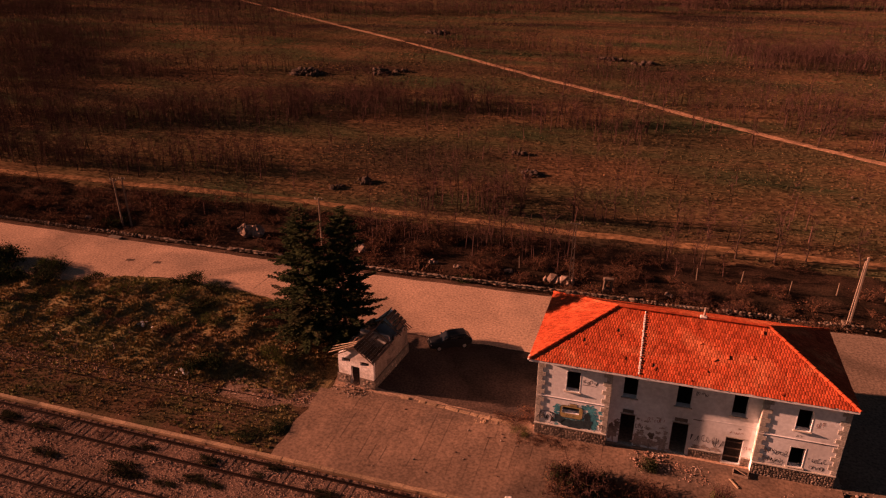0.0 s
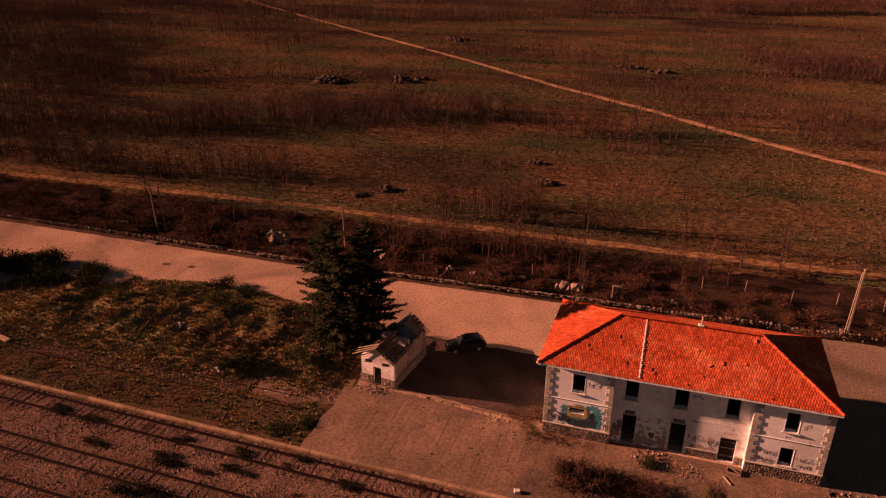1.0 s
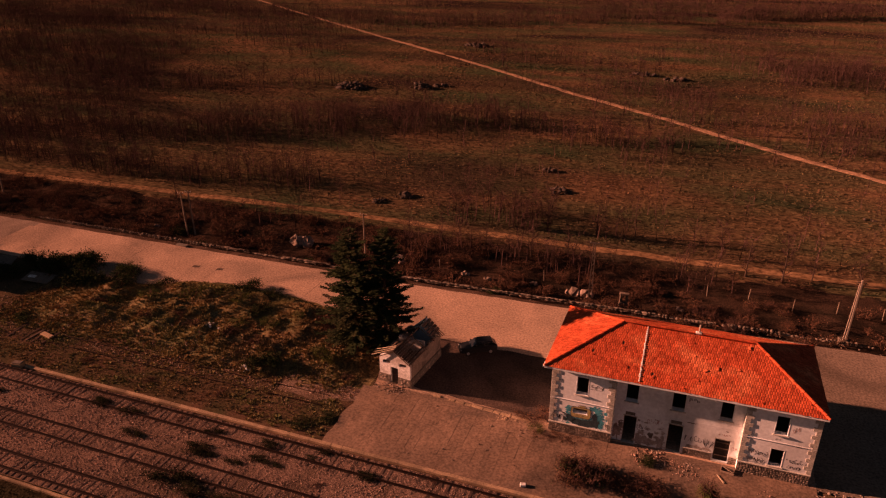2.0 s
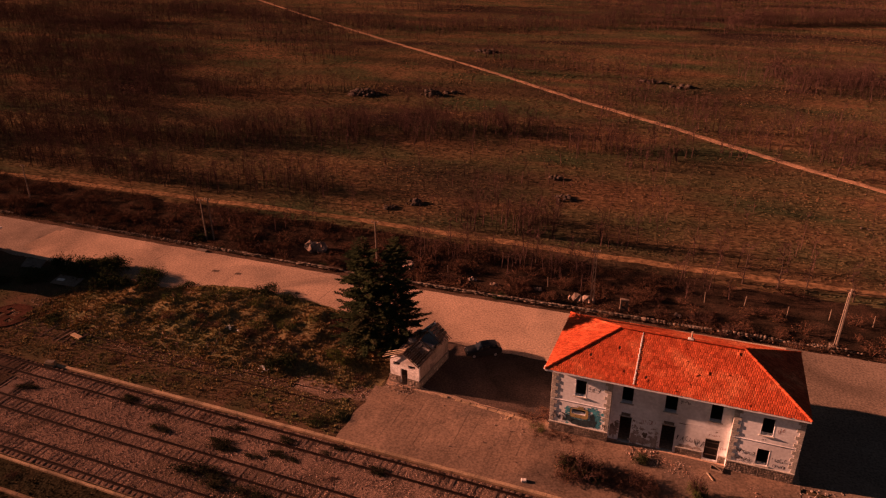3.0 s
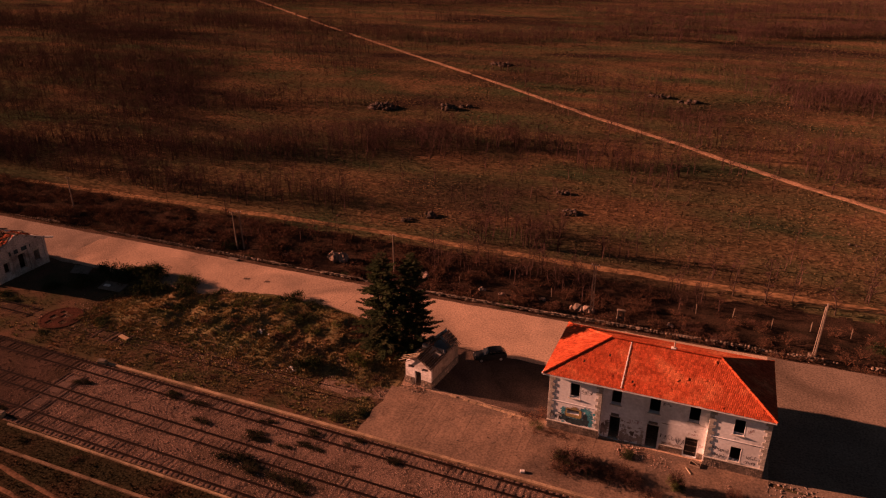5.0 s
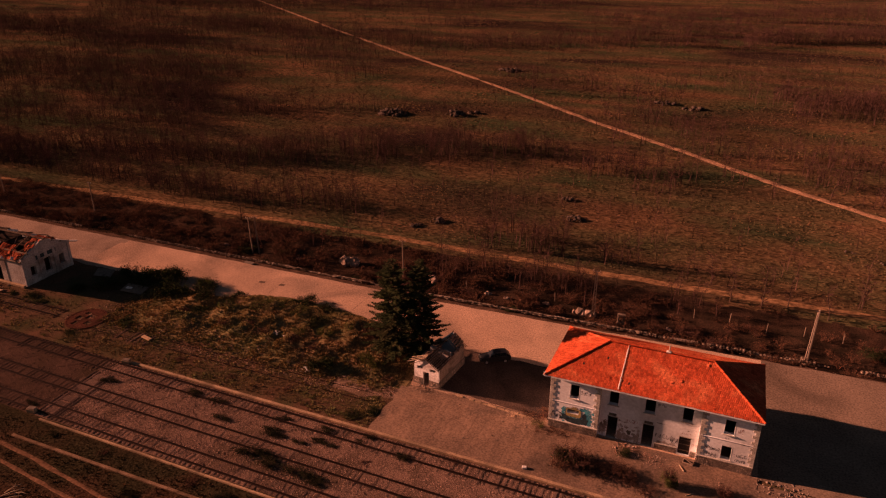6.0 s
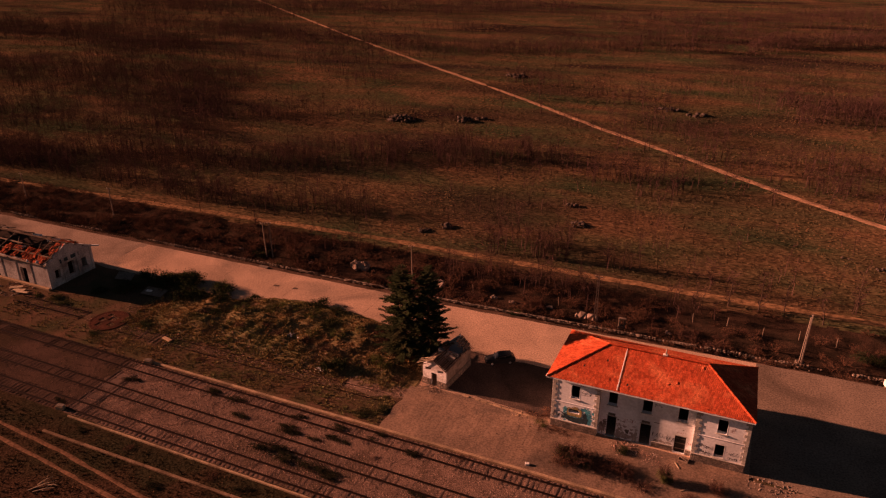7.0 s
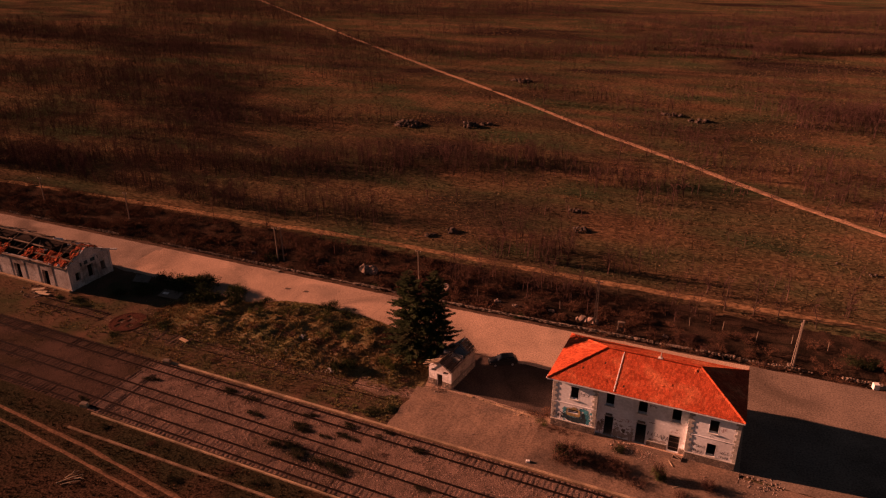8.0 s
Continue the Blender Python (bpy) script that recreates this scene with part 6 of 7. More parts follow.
PLACED = (
    ("dark", -60.6, 12.4, 1.9, 2.3), ("green", -61.4, 12.0, 1.5, 2.2), ("green", -54.4, 12.2, 1.7, 1.7),
    ("dark", -53.5, 11.2, 2.3, 1.5), ("dark", -51.2, 8.2, 1.8, 1.4), ("dark", -55.5, 8.0, 2.0, 1.6), ("dark", -37.3, 13.3, 1.7, 1.2), ("dark", -38.8, 12.8, 1.2, 1.0),
    ("dark", -28.2, -0.1, 1.7, 1.6), ("dark", -26.8, 0.4, 1.3, 1.3), ("dark", -59.3, 11.2, 2.3, 2.3), ("dark", -62.5, 9.8, 2.9, 2.5), ("dark", -66.5, 10.2, 2.4, 2.0),
    ("dark", -67.5, 6.5, 2.4, 1.7), ("dark", -58.0, 7.8, 2.5, 1.9), ("dark", -63.2, 11.4, 1.6, 1.5), ("dark", -33, 8.5, 1.6, 1.0),
    ("dark", -57, -0.2, 1.6, 0.6), ("dark", -70.5, 4.2, 1.5, 1.0), ("dark", -34.5, 12.2, 1.4, 0.9),
    ("green", -22.6, 2.6, 1.25, 1.9), ("green", -21.4, 2.2, 1.0, 1.5), ("green", -30.5, 6.0, 1.5, 0.9), ("green", -42, 8.8, 1.8, 0.9), ("green", -36.5, 9.6, 1.6, 0.9), ("green", -46.5, 7.0, 1.6, 0.9),
    ("dark", -47.5, 11.0, 1.5, 0.8), ("dark", -49.5, 5.2, 1.5, 0.8), ("dark", -26.5, 10.2, 1.1, 0.7),
    ("green", -39.5, 10.8, 1.4, 0.6), ("green", -33.8, 5.2, 1.3, 0.5), ("green", -48.5, 9.2, 1.5, 0.6), ("green", -28.2, 8.0, 1.2, 0.6), ("brown", -40.8, 4.6, 1.2, 0.6), ("brown", -51.5, 4.0, 1.3, 0.7),
    ("brown", -25, 8.0, 1.6, 2.2), ("brown", -24, 6.6, 1.3, 1.6), ("brown", -30, 2.6, 1.2, 0.7), ("brown", -33.6, 3.2, 1.3, 0.8), ("brown", -38, 3.4, 1.2, 0.7), ("brown", -44, 3.2, 1.4, 0.7),
    ("bare", 3.2, -4.4, 1.9, 1.9), ("dark", 4.6, -4.7, 1.5, 1.3), ("bramble", 3.4, -5.4, 1.6, 1.3), ("brown", 3.6, -4.3, 1.7, 1.8), ("bramble", 2.6, -4.6, 1.5, 1.5), ("brown", 6.6, -5.2, 1.6, 1.2), ("bramble", 9.0, -4.4, 1.4, 1.0), ("green", 12.8, -4.0, 0.9, 1.9), ("bramble", 18.0, -3.6, 1.0, 1.2), ("dark", 3.0, -4.9, 1.2, 1.5), ("bare", 8.8, -4.9, 1.5, 1.2), ("green", 2.4, -4.0, 1.0, 1.0), ("dark", 13.2, -4.4, 0.7, 1.5), ("brown", 5.2, -4.4, 1.7, 1.5), ("brown", 7.6, -4.6, 1.9, 1.3), ("brown", 9.3, -5.2, 1.6, 1.2), ("brown", 2.6, -5.6, 1.3, 1.2), ("bare", 4.4, -5.2, 2.0, 2.2), ("dark", 8.2, -1.5, 0.8, 0.8),
    ("bare", 12.9, -4.2, 1.1, 2.6), ("green", 13.0, -4.5, 0.8, 1.7), ("brown", 11.2, -6.2, 1.3, 1.0), ("bare", 17.8, -3.9, 1.0, 1.6), ("brown", 18.2, -4.2, 0.8, 0.9), ("brown", 15.4, -6.3, 1.3, 0.9),
    ("dry", -1.4, 0.7, 1.3, 0.9), ("green", -0.9, -0.3, 0.9, 0.5), ("dry", -2.6, 1.1, 0.9, 0.6), ("dry", 0.6, -0.6, 0.9, 0.5), ("brown", 2.4, -0.7, 1.0, 0.4), ("dry", -0.6, -1.0, 0.9, 0.45), ("brown", 1.4, -0.8, 0.9, 0.45), ("dry", 3.4, -0.7, 0.8, 0.35), ("brown", 4.4, -0.8, 0.8, 0.3), ("brown", 0.2, -1.2, 0.8, 0.4), ("dry", -0.8, 2.2, 1.0, 0.8), ("brown", -0.5, 1.4, 0.9, 0.8),
    ("dark", -38.0, -9.7, 1.03, 0.58), ("dark", -34.8, -9.9, 1.03, 0.58), ("dark", -26.2, -12.0, 1.38, 0.72), ("dark", -26.3, -9.8, 0.92, 0.51), ("dark", -21.0, -9.7, 1.03, 0.58), ("dark", -22.6, -12.4, 0.80, 0.43),
    ("dark", -16.3, -8.9, 0.80, 0.51), ("dark", -26.0, -15.6, 1.72, 1.01), ("dark", -23.8, -16.2, 1.49, 0.87), ("dark", -20.2, -16.4, 1.61, 0.87), ("dark", -18.2, -16.7, 1.38, 0.72), ("dark", -48.9, -11.5, 1.03, 0.58),
    ("dark", -38.4, -9.6, 0.92, 0.58), ("dark", -32.5, -12.2, 1.03, 0.58), ("dark", -11.9, -10.4, 1.03, 0.58), ("dark", -25.3, -12.4, 0.92, 0.51), ("dark", -21.0, -11.4, 0.92, 0.43), ("dark", -19.6, -11.6, 0.92, 0.43),
    ("brown", -30, -9.2, 0.8, 0.35), ("brown", -15, -12.5, 0.8, 0.3), ("brown", -42.4, -10.2, 0.7, 0.3), ("dark", -9.0, -15.6, 0.9, 0.4), ("dark", -17.0, -9.9, 0.7, 0.3), ("brown", -7.0, -9.0, 0.8, 0.3),
    ("dark", -33.5, -24.6, 1.0, 0.5), ("dark", -53.5, -18.0, 0.9, 0.4), ("dark", -47.0, -21.0, 0.8, 0.35), ("brown", -40.0, -21.2, 0.9, 0.35), ("brown", -29.0, -21.3, 0.9, 0.35), ("dark", -25.0, -21.6, 0.9, 0.4),
    ("brown", -19.2, 0.8, 1.1, 0.5), ("dark", -20.0, -6.2, 1.0, 0.5), ("dark", -18.4, -5.0, 0.9, 0.5), ("brown", -44.5, -4.8, 0.8, 0.35), ("brown", -36.5, -5.4, 0.9, 0.35), ("brown", -29, -4.9, 0.9, 0.3),
    ("dark", -72.5, -0.6, 1.0, 0.5), ("dark", -75.3, 0.3, 1.2, 0.6), ("dark", -78.2, -0.4, 0.9, 0.4), ("brown", -69.5, -1.2, 0.8, 0.4), ("dark", -62, -5.0, 0.9, 0.35),
)
for k, (kind, x, y, r, h) in enumerate(PLACED):
    bush("mat" if kind == "dark" and y < -8.4 else kind, x, y, r, h, k)
BARE_ROCK = ((-39.4, 28.2, 3.2), (-25.2, 27.4, 1.8), (-7.5, 27.4, 1.6), (-3.0, 26.6, 1.6), (-16.0, 27.2, 1.6), (-13.0, 26.8, 1.6))


def on_rock(x, y):
    return any(math.hypot(x - a, (y - c) * (1.0 if y > c else 0.6)) < r for a, c, r in BARE_ROCK)


SCRUB = []
for s in (51, 52, 53):
    st, lf = bush_parts(s, 170, 0.09, 0.8, 10)
    SCRUB.append(st.add(lf.v, lf.f))
rng = random.Random(33)
scrub = Build()
for k in range(980):
    x, y = rng.uniform(-140, 46), 23.6 + rng.random() ** 1.1 * 13
    if (x > 6 and k % 4) or on_rock(x, y):
        continue
    g, s = SCRUB[k % 3], rng.uniform(0.8, 2.1)
    scrub.add(g.v, g.f, pose(x, y, land(x, y) - 0.05, 0, 0, 71 * k) @ Matrix.Diagonal((s, s * rng.uniform(0.7, 1.0), s * rng.uniform(0.45, 1.0) * (1.25 if y < 30 else 0.9), 1)))
setting("embankment_scrub", scrub, LEAF_BROWN, "tangled withered scrub over the embankment", "scrub", kind="stuff")
for k in range(44):
    x, y = rng.uniform(-60, 36), 22.8 + rng.random() ** 1.3 * 8
    s = rng.uniform(0.8, 1.9)
    if on_rock(x, y):
        continue
    bush(rng.choices(("brown", "bare", "dark"), (5, 3, 2))[0], x, y, s, s * rng.uniform(0.6, 1.05), k, "scrub along the embankment")
for k in range(90):
    x, y = rng.uniform(-42, 22), 22.7 + rng.random() ** 1.2 * 7.5
    s = rng.uniform(0.6, 1.5)
    if on_rock(x, y):
        continue
    bush(rng.choice(("brown", "brown", "bramble")), x, y, s, s * rng.uniform(0.5, 0.95), k, "scrub along the embankment")

# grass
def tufts(name, n, region, size, mat, label, seed, keep):
    r, b = random.Random(seed), Build()
    for i in range(n):
        x, y = region(r)
        if not keep(x, y):
            continue
        z = land(x, y) - 0.02
        s = size * r.uniform(0.5, 1.5) * (min(1.2, 0.35 + y / 130) if y > 22 else 1)
        for j in range(3):
            a = r.uniform(0, 6.28)
            w, c, d = s * 0.35, math.cos(a), math.sin(a)
            o = s * 0.35
            ox, oy = r.uniform(-o, o), r.uniform(-o, o)
            b.add([(x + ox - w * c, y + oy - w * d, z), (x + ox + w * c, y + oy + w * d, z), (x + ox * 2 + r.uniform(-w, w), y + oy * 2 + r.uniform(-w, w), z + s * r.uniform(0.5, 1))], ((0, 1, 2),))
    setting(name, b, mat, label, "grass", kind="stuff")


def in_field(r):
    y = 22.5 + r.random() ** 1.7 * 430
    return r.uniform(-125 - 1.1 * y, 36 + 0.22 * y), y


def hummocks(name, n, region, mat, label, seed, keep):
    r, b = random.Random(seed), Build()
    for i in range(n):
        x, y = region(r)
        if not keep(x, y):
            continue
        z = land(x, y) - 0.04
        s, h = r.uniform(0.12, 0.34) * (1 + 0.005 * y), r.uniform(0.05, 0.15) * (1 + 0.004 * y)
        v = [(x + s * r.uniform(0.8, 1.7) * c, y + s * r.uniform(0.5, 0.9) * d, z) for c, d in ((1, 0), (0.3, 0.95), (-0.8, 0.6), (-0.8, -0.6), (0.3, -0.95))]
        v.append((x + r.uniform(-0.3, 0.3) * s, y + r.uniform(-0.3, 0.3) * s, z + h))
        b.add(v, [(k, (k + 1) % 5, 5) for k in range(5)])
    setting(name, b, mat, label, "grass", kind="stuff")


hummocks("grass_hummocks", 85000, in_field, HUMMOCK, "low grass hummocks all over the pasture", 9, lambda x, y: y > 37.2 + noise.noise((x * 0.2, 1, 81)) and not (38.4 < y < 41.0) and seg_dist(x, y, PATH_LINE) > 1.4)
tufts("field_grass", 88000, in_field, 0.22, TUFT, "tussocky dry brown pasture grass", 1, lambda x, y: (y > 36.5 or x < -42) and not (38.2 < y < 41.2) and seg_dist(x, y, PATH_LINE) > 1.2 and noise.noise((x * 0.07, y * 0.07, 2)) > -0.35)
def tussocks(name, n, region, mat, label, seed, keep, size=0.4):
    """Clumps of long arching blades that grow from one root."""
    r, b = random.Random(seed), Build()
    for i in range(n):
        x, y = region(r)
        if not keep(x, y):
            continue
        z, s = land(x, y) - 0.03, size * r.uniform(0.5, 1.3)
        for j in range(13):
            a, k = r.uniform(0, 6.28), r.uniform(0.2, 1.0)
            c, d, w = math.cos(a), math.sin(a), s * 0.16
            root = Vector((x + c * s * 0.15, y + d * s * 0.15, z))
            b.add([root + Vector((-d * w, c * w, 0)), root + Vector((d * w, -c * w, 0)), root + Vector((c * s * k, d * s * k, s * (1.15 - 0.75 * k)))], ((0, 1, 2),))
    setting(name, b, mat, label, "grass", kind="stuff")


def on_mound(r):
    return r.uniform(-61, -17.6), r.uniform(-1.6, 13.6)


def on_flat(r):
    return r.uniform(-80, -17.6), r.uniform(-7.7, 1.0)


tussocks("mound_tussocks", 6500, on_mound, MOUND_GRASS, "rank olive grass tussocks on the spoil mound", 61, lambda x, y: not paved(x, y) and noise.noise((x * 0.3, y * 0.3, 51)) > -0.15, 0.28)
tussocks("straw_tussocks", 5500, on_mound, STRAW, "straw-coloured dry tussocks on the spoil mound", 62, lambda x, y: not paved(x, y) and noise.noise((x * 0.3, y * 0.3, 51)) < 0.12, 0.25)
tussocks("flat_tussocks", 1700, on_flat, MOUND_GRASS, "low dull tussocks beside the kerb", 63, lambda x, y: noise.noise((x * 0.25, y * 0.35, 53)) > 0.0 and math.hypot(x + 62.7, y + 1.7) > 3.0 and not (x < -77.5 and y > 1), 0.26)
tussocks("verge_tussocks", 7000, lambda r: (r.uniform(-110, 20), r.uniform(-36, -20.6)), DARK_GRASS, "low dark tussocks beyond the kerbs", 64, lambda x, y: min(seg_dist(x, y, q) for q in RUTS) > 0.55 and noise.noise((x * 0.2, y * 0.3, 54)) > -0.2, 0.19)
tufts("mound_grass", 42000, lambda r: (r.uniform(-62, -17.4), r.uniform(-7, 14)), 0.105, MOUND_GRASS, "rough olive and brown grass on the spoil mound", 2, lambda x, y: not paved(x, y) and not (-25 < x and -2.9 < y < 0.4 and noise.noise((x * 0.6, y * 0.6, 8)) < 0.25))
tufts("verge_grass", 24000, lambda r: (r.uniform(-110, 26), r.uniform(-34, -20.2)), 0.10, DARK_GRASS, "short dull grass beyond the kerbs", 3, lambda x, y: min(seg_dist(x, y, q) for q in RUTS) > 0.4)
tufts("yard_weeds", 5000, lambda r: (r.uniform(-120, 24), r.uniform(-20.4, -8.4)), 0.10, TUFT, "sparse dry weeds among the ballast", 4, lambda x, y: noise.noise((x * 0.2, y * 0.35, 2)) > 0.05 or x < -75)
tufts("left_verge_grass", 7000, lambda r: (r.uniform(-110, -55), r.uniform(-7, 9)), 0.10, DARK_GRASS, "short dull grass by the goods shed", 5, lambda x, y: not (x < -77.5 and 1.2 < y < 10.6) and math.hypot(x + 63.2, y + 1.7) > 3.6 and not paved(x, y))
tufts("paving_weeds", 1500, lambda r: (r.uniform(-17, 2), r.uniform(-7.8, 1.2)), 0.12, TUFT, "sparse dry weeds in paving cracks", 16, lambda x, y: noise.noise((x * 0.5, y * 0.7, 22)) > 0.28)
tufts("platform_weeds", 2600, lambda r: (r.uniform(-0.5, 26), r.uniform(-7.8, -3.2)), 0.17, TUFT, "dry weeds growing over the platform", 6, lambda x, y: noise.noise((x * 0.45, y * 0.5, 12)) > 0.02 and x > 1.5)

# ---------------------------------------------------------------- stones and litter
FIELD_STONE = material("lichened_field_stone", (0.11, 0.082, 0.068), (0.07, 0.053, 0.044), (0.05, 0.038, 0.03), scale=1.2, fine=6.0, bump=0.6, depth=0.04, vary=0.35)


def heap(name, label, x, y, r, n, size, mat, seed, h=0.5, kind=""):
    g = random.Random(seed)
    b = Build()
    for i in range(n):
        a, d = g.uniform(0, 6.28), r * math.sqrt(g.random())
        px, py = d * math.cos(a), d * math.sin(a) * 0.7
        b.rock((px, py, h * max(0, 1 - (d / r) ** 1.3) * g.uniform(0.6, 1.0) + size * 0.2), size * g.uniform(0.5, 1.4), g)
    t = thing(name, pose(x, y, land(x, y)), label, "stones", "stone heaps")
    tagged(part("rubble", b, mat, t), kind="stuff")


for i, (x, y, r, n, s, h) in enumerate(((-71.3, 109, 4.0, 70, 0.55, 1.5), (-55.5, 114, 2.6, 40, 0.5, 1.6), (-51.5, 117.5, 1.6, 16, 0.5, 0.8), (-13.7, 66, 1.2, 14, 0.35, 0.7), (-10.5, 58, 2.0, 26, 0.32, 0.6), (-32.9, 48.2, 1.3, 14, 0.4, 0.7), (-36, 45.6, 1.2, 10, 0.35, 0.4), (-60.5, 176, 4, 30, 0.6, 0.8), (-6, 147, 3.5, 22, 0.5, 0.7), (2, 143, 3.0, 16, 0.5, 0.6), (33, 60, 1.0, 6, 0.2, 0.15), (38, 58, 1.0, 6, 0.2, 0.15))):
    heap("stone_heap", "heap of grey field stones in the pasture", x, y, r, n, s, FIELD_STONE, 100 + i, h)
def outcrop(x, y, n, size, seed):
    g = random.Random(seed)
    t = thing("rock_outcrop", pose(x, y, land(x, y)), "upright pale limestone rocks among embankment scrub", "rocks", "rock outcrops")
    for i in range(n):
        s = size * g.uniform(0.5, 1.2)
        crag = Build().rock((g.uniform(-1, 1) * size * 2.2, g.uniform(-0.6, 0.6) * size, s * 0.6), s, g, g.uniform(1.0, 1.7))
        crag.v = [tuple(Vector(q) + rand_dir(g) * s * 0.27) for q in crag.v]
        part("rock", crag, CRAG, t)


for i, (x, y, n, s) in enumerate(((-39.4, 28.2, 14, 0.6), (-25.2, 27.4, 4, 0.5), (-7.5, 27.4, 9, 0.32), (-3.0, 26.6, 8, 0.35), (-16.0, 27.2, 8, 0.32), (-13.0, 26.8, 8, 0.32), (-48, 26.8, 6, 0.32), (-62, 26.8, 6, 0.3), (-1.4, 26.4, 4, 0.5), (9.5, 26.8, 4, 0.3))):
    outcrop(x, y, int(n * 2.2), s * (0.62 if s < 0.45 else 1.0), 130 + i)
heap("rubble_heap", "broken bricks and plaster before the doors", 8.6, -0.9, 2.4, 420, 0.06, BRICK_RUBBLE, 150, 0.28)
heap("rubble_heap", "broken bricks and plaster before the doors", 11.2, -1.4, 2.6, 420, 0.055, BRICK_RUBBLE, 151, 0.16)
heap("rubble_heap", "scattered masonry rubble at the house corner", 17.4, -2.2, 2.4, 160, 0.06, BRICK_RUBBLE, 152, 0.12)
heap("rubble_heap", "scattered masonry rubble at the house corner", 22.6, -1.4, 3.4, 190, 0.085, RUBBLE_STONE, 153, 0.15)
heap("rubble_heap", "pile of stones before the outhouse", -14.6, 0.9, 2.0, 150, 0.075, RUBBLE_STONE, 154, 0.2)
heap("gravel_pile", "spread of pale gravel at the spur end", -23.4, -1.8, 1.2, 110, 0.06, BRICK_RUBBLE, 155, 0.08)
heap("gravel_pile", "spread of pale gravel at the spur end", -20.9, -1.6, 1.4, 150, 0.065, BRICK_RUBBLE, 160, 0.10)
heap("gravel_pile", "spread of pale gravel at the spur end", -18.4, -1.0, 1.5, 200, 0.065, BRICK_RUBBLE, 161, 0.12)
heap("rubble_heap", "broken kerb pieces at the platform edge", -3.4, 0.3, 1.2, 50, 0.10, KERB, 156, 0.12)
heap("litter_heap", "pale litter on the mound", -36.4, 3.9, 0.7, 12, 0.15, LITTER, 157, 0.1)
heap("litter_heap", "scraps of pale litter lower on the mound", -34.6, 3.3, 0.6, 7, 0.11, LITTER, 162, 0.08)
heap("litter_heap", "pale litter in the dark shrub", -29.2, -0.9, 0.7, 14, 0.11, LITTER, 158, 0.5)
heap("rubble_heap", "rubble spilled before the goods shed", -83, 0.0, 3.2, 60, 0.14, RUBBLE_STONE, 159, 0.15)

def scatter(name, label, n, region, keep, size, mat, seed):
    """Small loose stones strewn over the ground."""
    r, b = random.Random(seed), Build()
    for i in range(n):
        x, y = region(r)
        if not keep(x, y):
            continue
        s, a, z = size * r.uniform(0.4, 1.5), r.uniform(0, 6.28), land(x, y)
        ca, sa = math.cos(a) * s, math.sin(a) * s
        b.add([(x + p * ca - q * sa * 0.8, y + p * sa + q * ca * 0.8, z - 0.02 + t * s * r.uniform(0.6, 1.2)) for p, q, t in OCT], OCT_F)
    setting(name, b, mat, label, "stones", kind="stuff")


scatter("mound_rubble", "pinkish brick and stone crumbs at the mound foot", 5200, lambda r: (r.uniform(-66, -19), r.gauss(-0.6, 1.7)), lambda x, y: y > -7 and noise.noise((x * 0.25, y * 0.5, 71)) > -0.05, 0.085, BRICK_RUBBLE, 171)
scatter("spur_stones", "pale stones along the disused spur", 1500, lambda r: (r.uniform(-60, -20), r.gauss(-2.5, 0.5)), lambda x, y: noise.noise((x * 0.3, 1, 72)) > -0.25, 0.075, STONE, 172)
scatter("yard_crumbs", "pale crumbs of gravel on the bare ground", 1600, lambda r: (r.uniform(-105, -20), r.uniform(-7.6, 1.0)), lambda x, y: not (x < -77 and y > 1), 0.06, STONE, 173)
scatter("platform_crumbs", "crumbs of brick and plaster on the platform", 1500, lambda r: (r.uniform(-16, 24), r.uniform(-7.5, 0.4)), lambda x, y: noise.noise((x * 0.4, y * 0.5, 74)) > 0.05, 0.035, BRICK_RUBBLE, 174)


def along_verge(r):
    x = r.uniform(-120, 44)
    return x, far_edge(x) + r.uniform(0.2, 1.9)


scatter("verge_crumbs", "broken stones strewn along the road verge", 2600, along_verge, lambda x, y: noise.noise((x * 0.3, y, 75)) > -0.2, 0.07, ROCK, 175)
APRON = material("broken_concrete", (0.44, 0.30, 0.205), (0.34, 0.228, 0.158), (0.22, 0.15, 0.105), scale=1.1, fine=6.0, bump=0.4, depth=0.03, grit=1.4)
setting("broken_apron", strip(((-11.2, 1.35), (-8.6, 1.0), (-6.0, 0.75), (-3.8, 0.35), (-2.2, 0.1)), 1.25, 0.075, step=0.4, ragged=1.2, seed=21), APRON, "crumbled pale concrete apron behind the platform", "concrete")
for i, (x, y, ln, rz) in enumerate(((-43.6, -28.9, 2.6, 52), (-43.0, -29.3, 2.0, 38), (-43.9, -28.3, 1.5, 70), (-42.7, -28.5, 1.1, 20))):
    st = thing("dead_branch", pose(x, y, land(x, y) + 0.08, 4, -3, rz), "bleached dead branch lying in dark grass", "branch", "branches in the grass")
    part("stem", Build().tube((-ln / 2, 0, 0), (ln * 0.1, 0.06, 0.06), 0.06, 0.05, 6).tube((ln * 0.1, 0.06, 0.06), (ln / 2, -0.05, 0.03), 0.05, 0.025, 6), PALE_TIMBER, st)
    part("twig", Build().spike((ln * 0.1, 0.06, 0.06), (ln * 0.35, 0.4, 0.2), 0.03, 4).spike((-ln * 0.1, 0.02, 0.04), (ln * 0.1, -0.35, 0.15), 0.025, 4), PALE_TIMBER, st)

# odd timbers, slabs and litter
def board(name, label, x, y, z, sx, sy, sz, rz, mat, rx=0, ry=0, cat="board"):
    t = thing(name, pose(x, y, z, rx, ry, rz), label, cat)
    part("plank", Build().box(-sx / 2, sx / 2, -sy / 2, sy / 2, 0, sz, c=min(0.02, sz * 0.3)), mat, t)


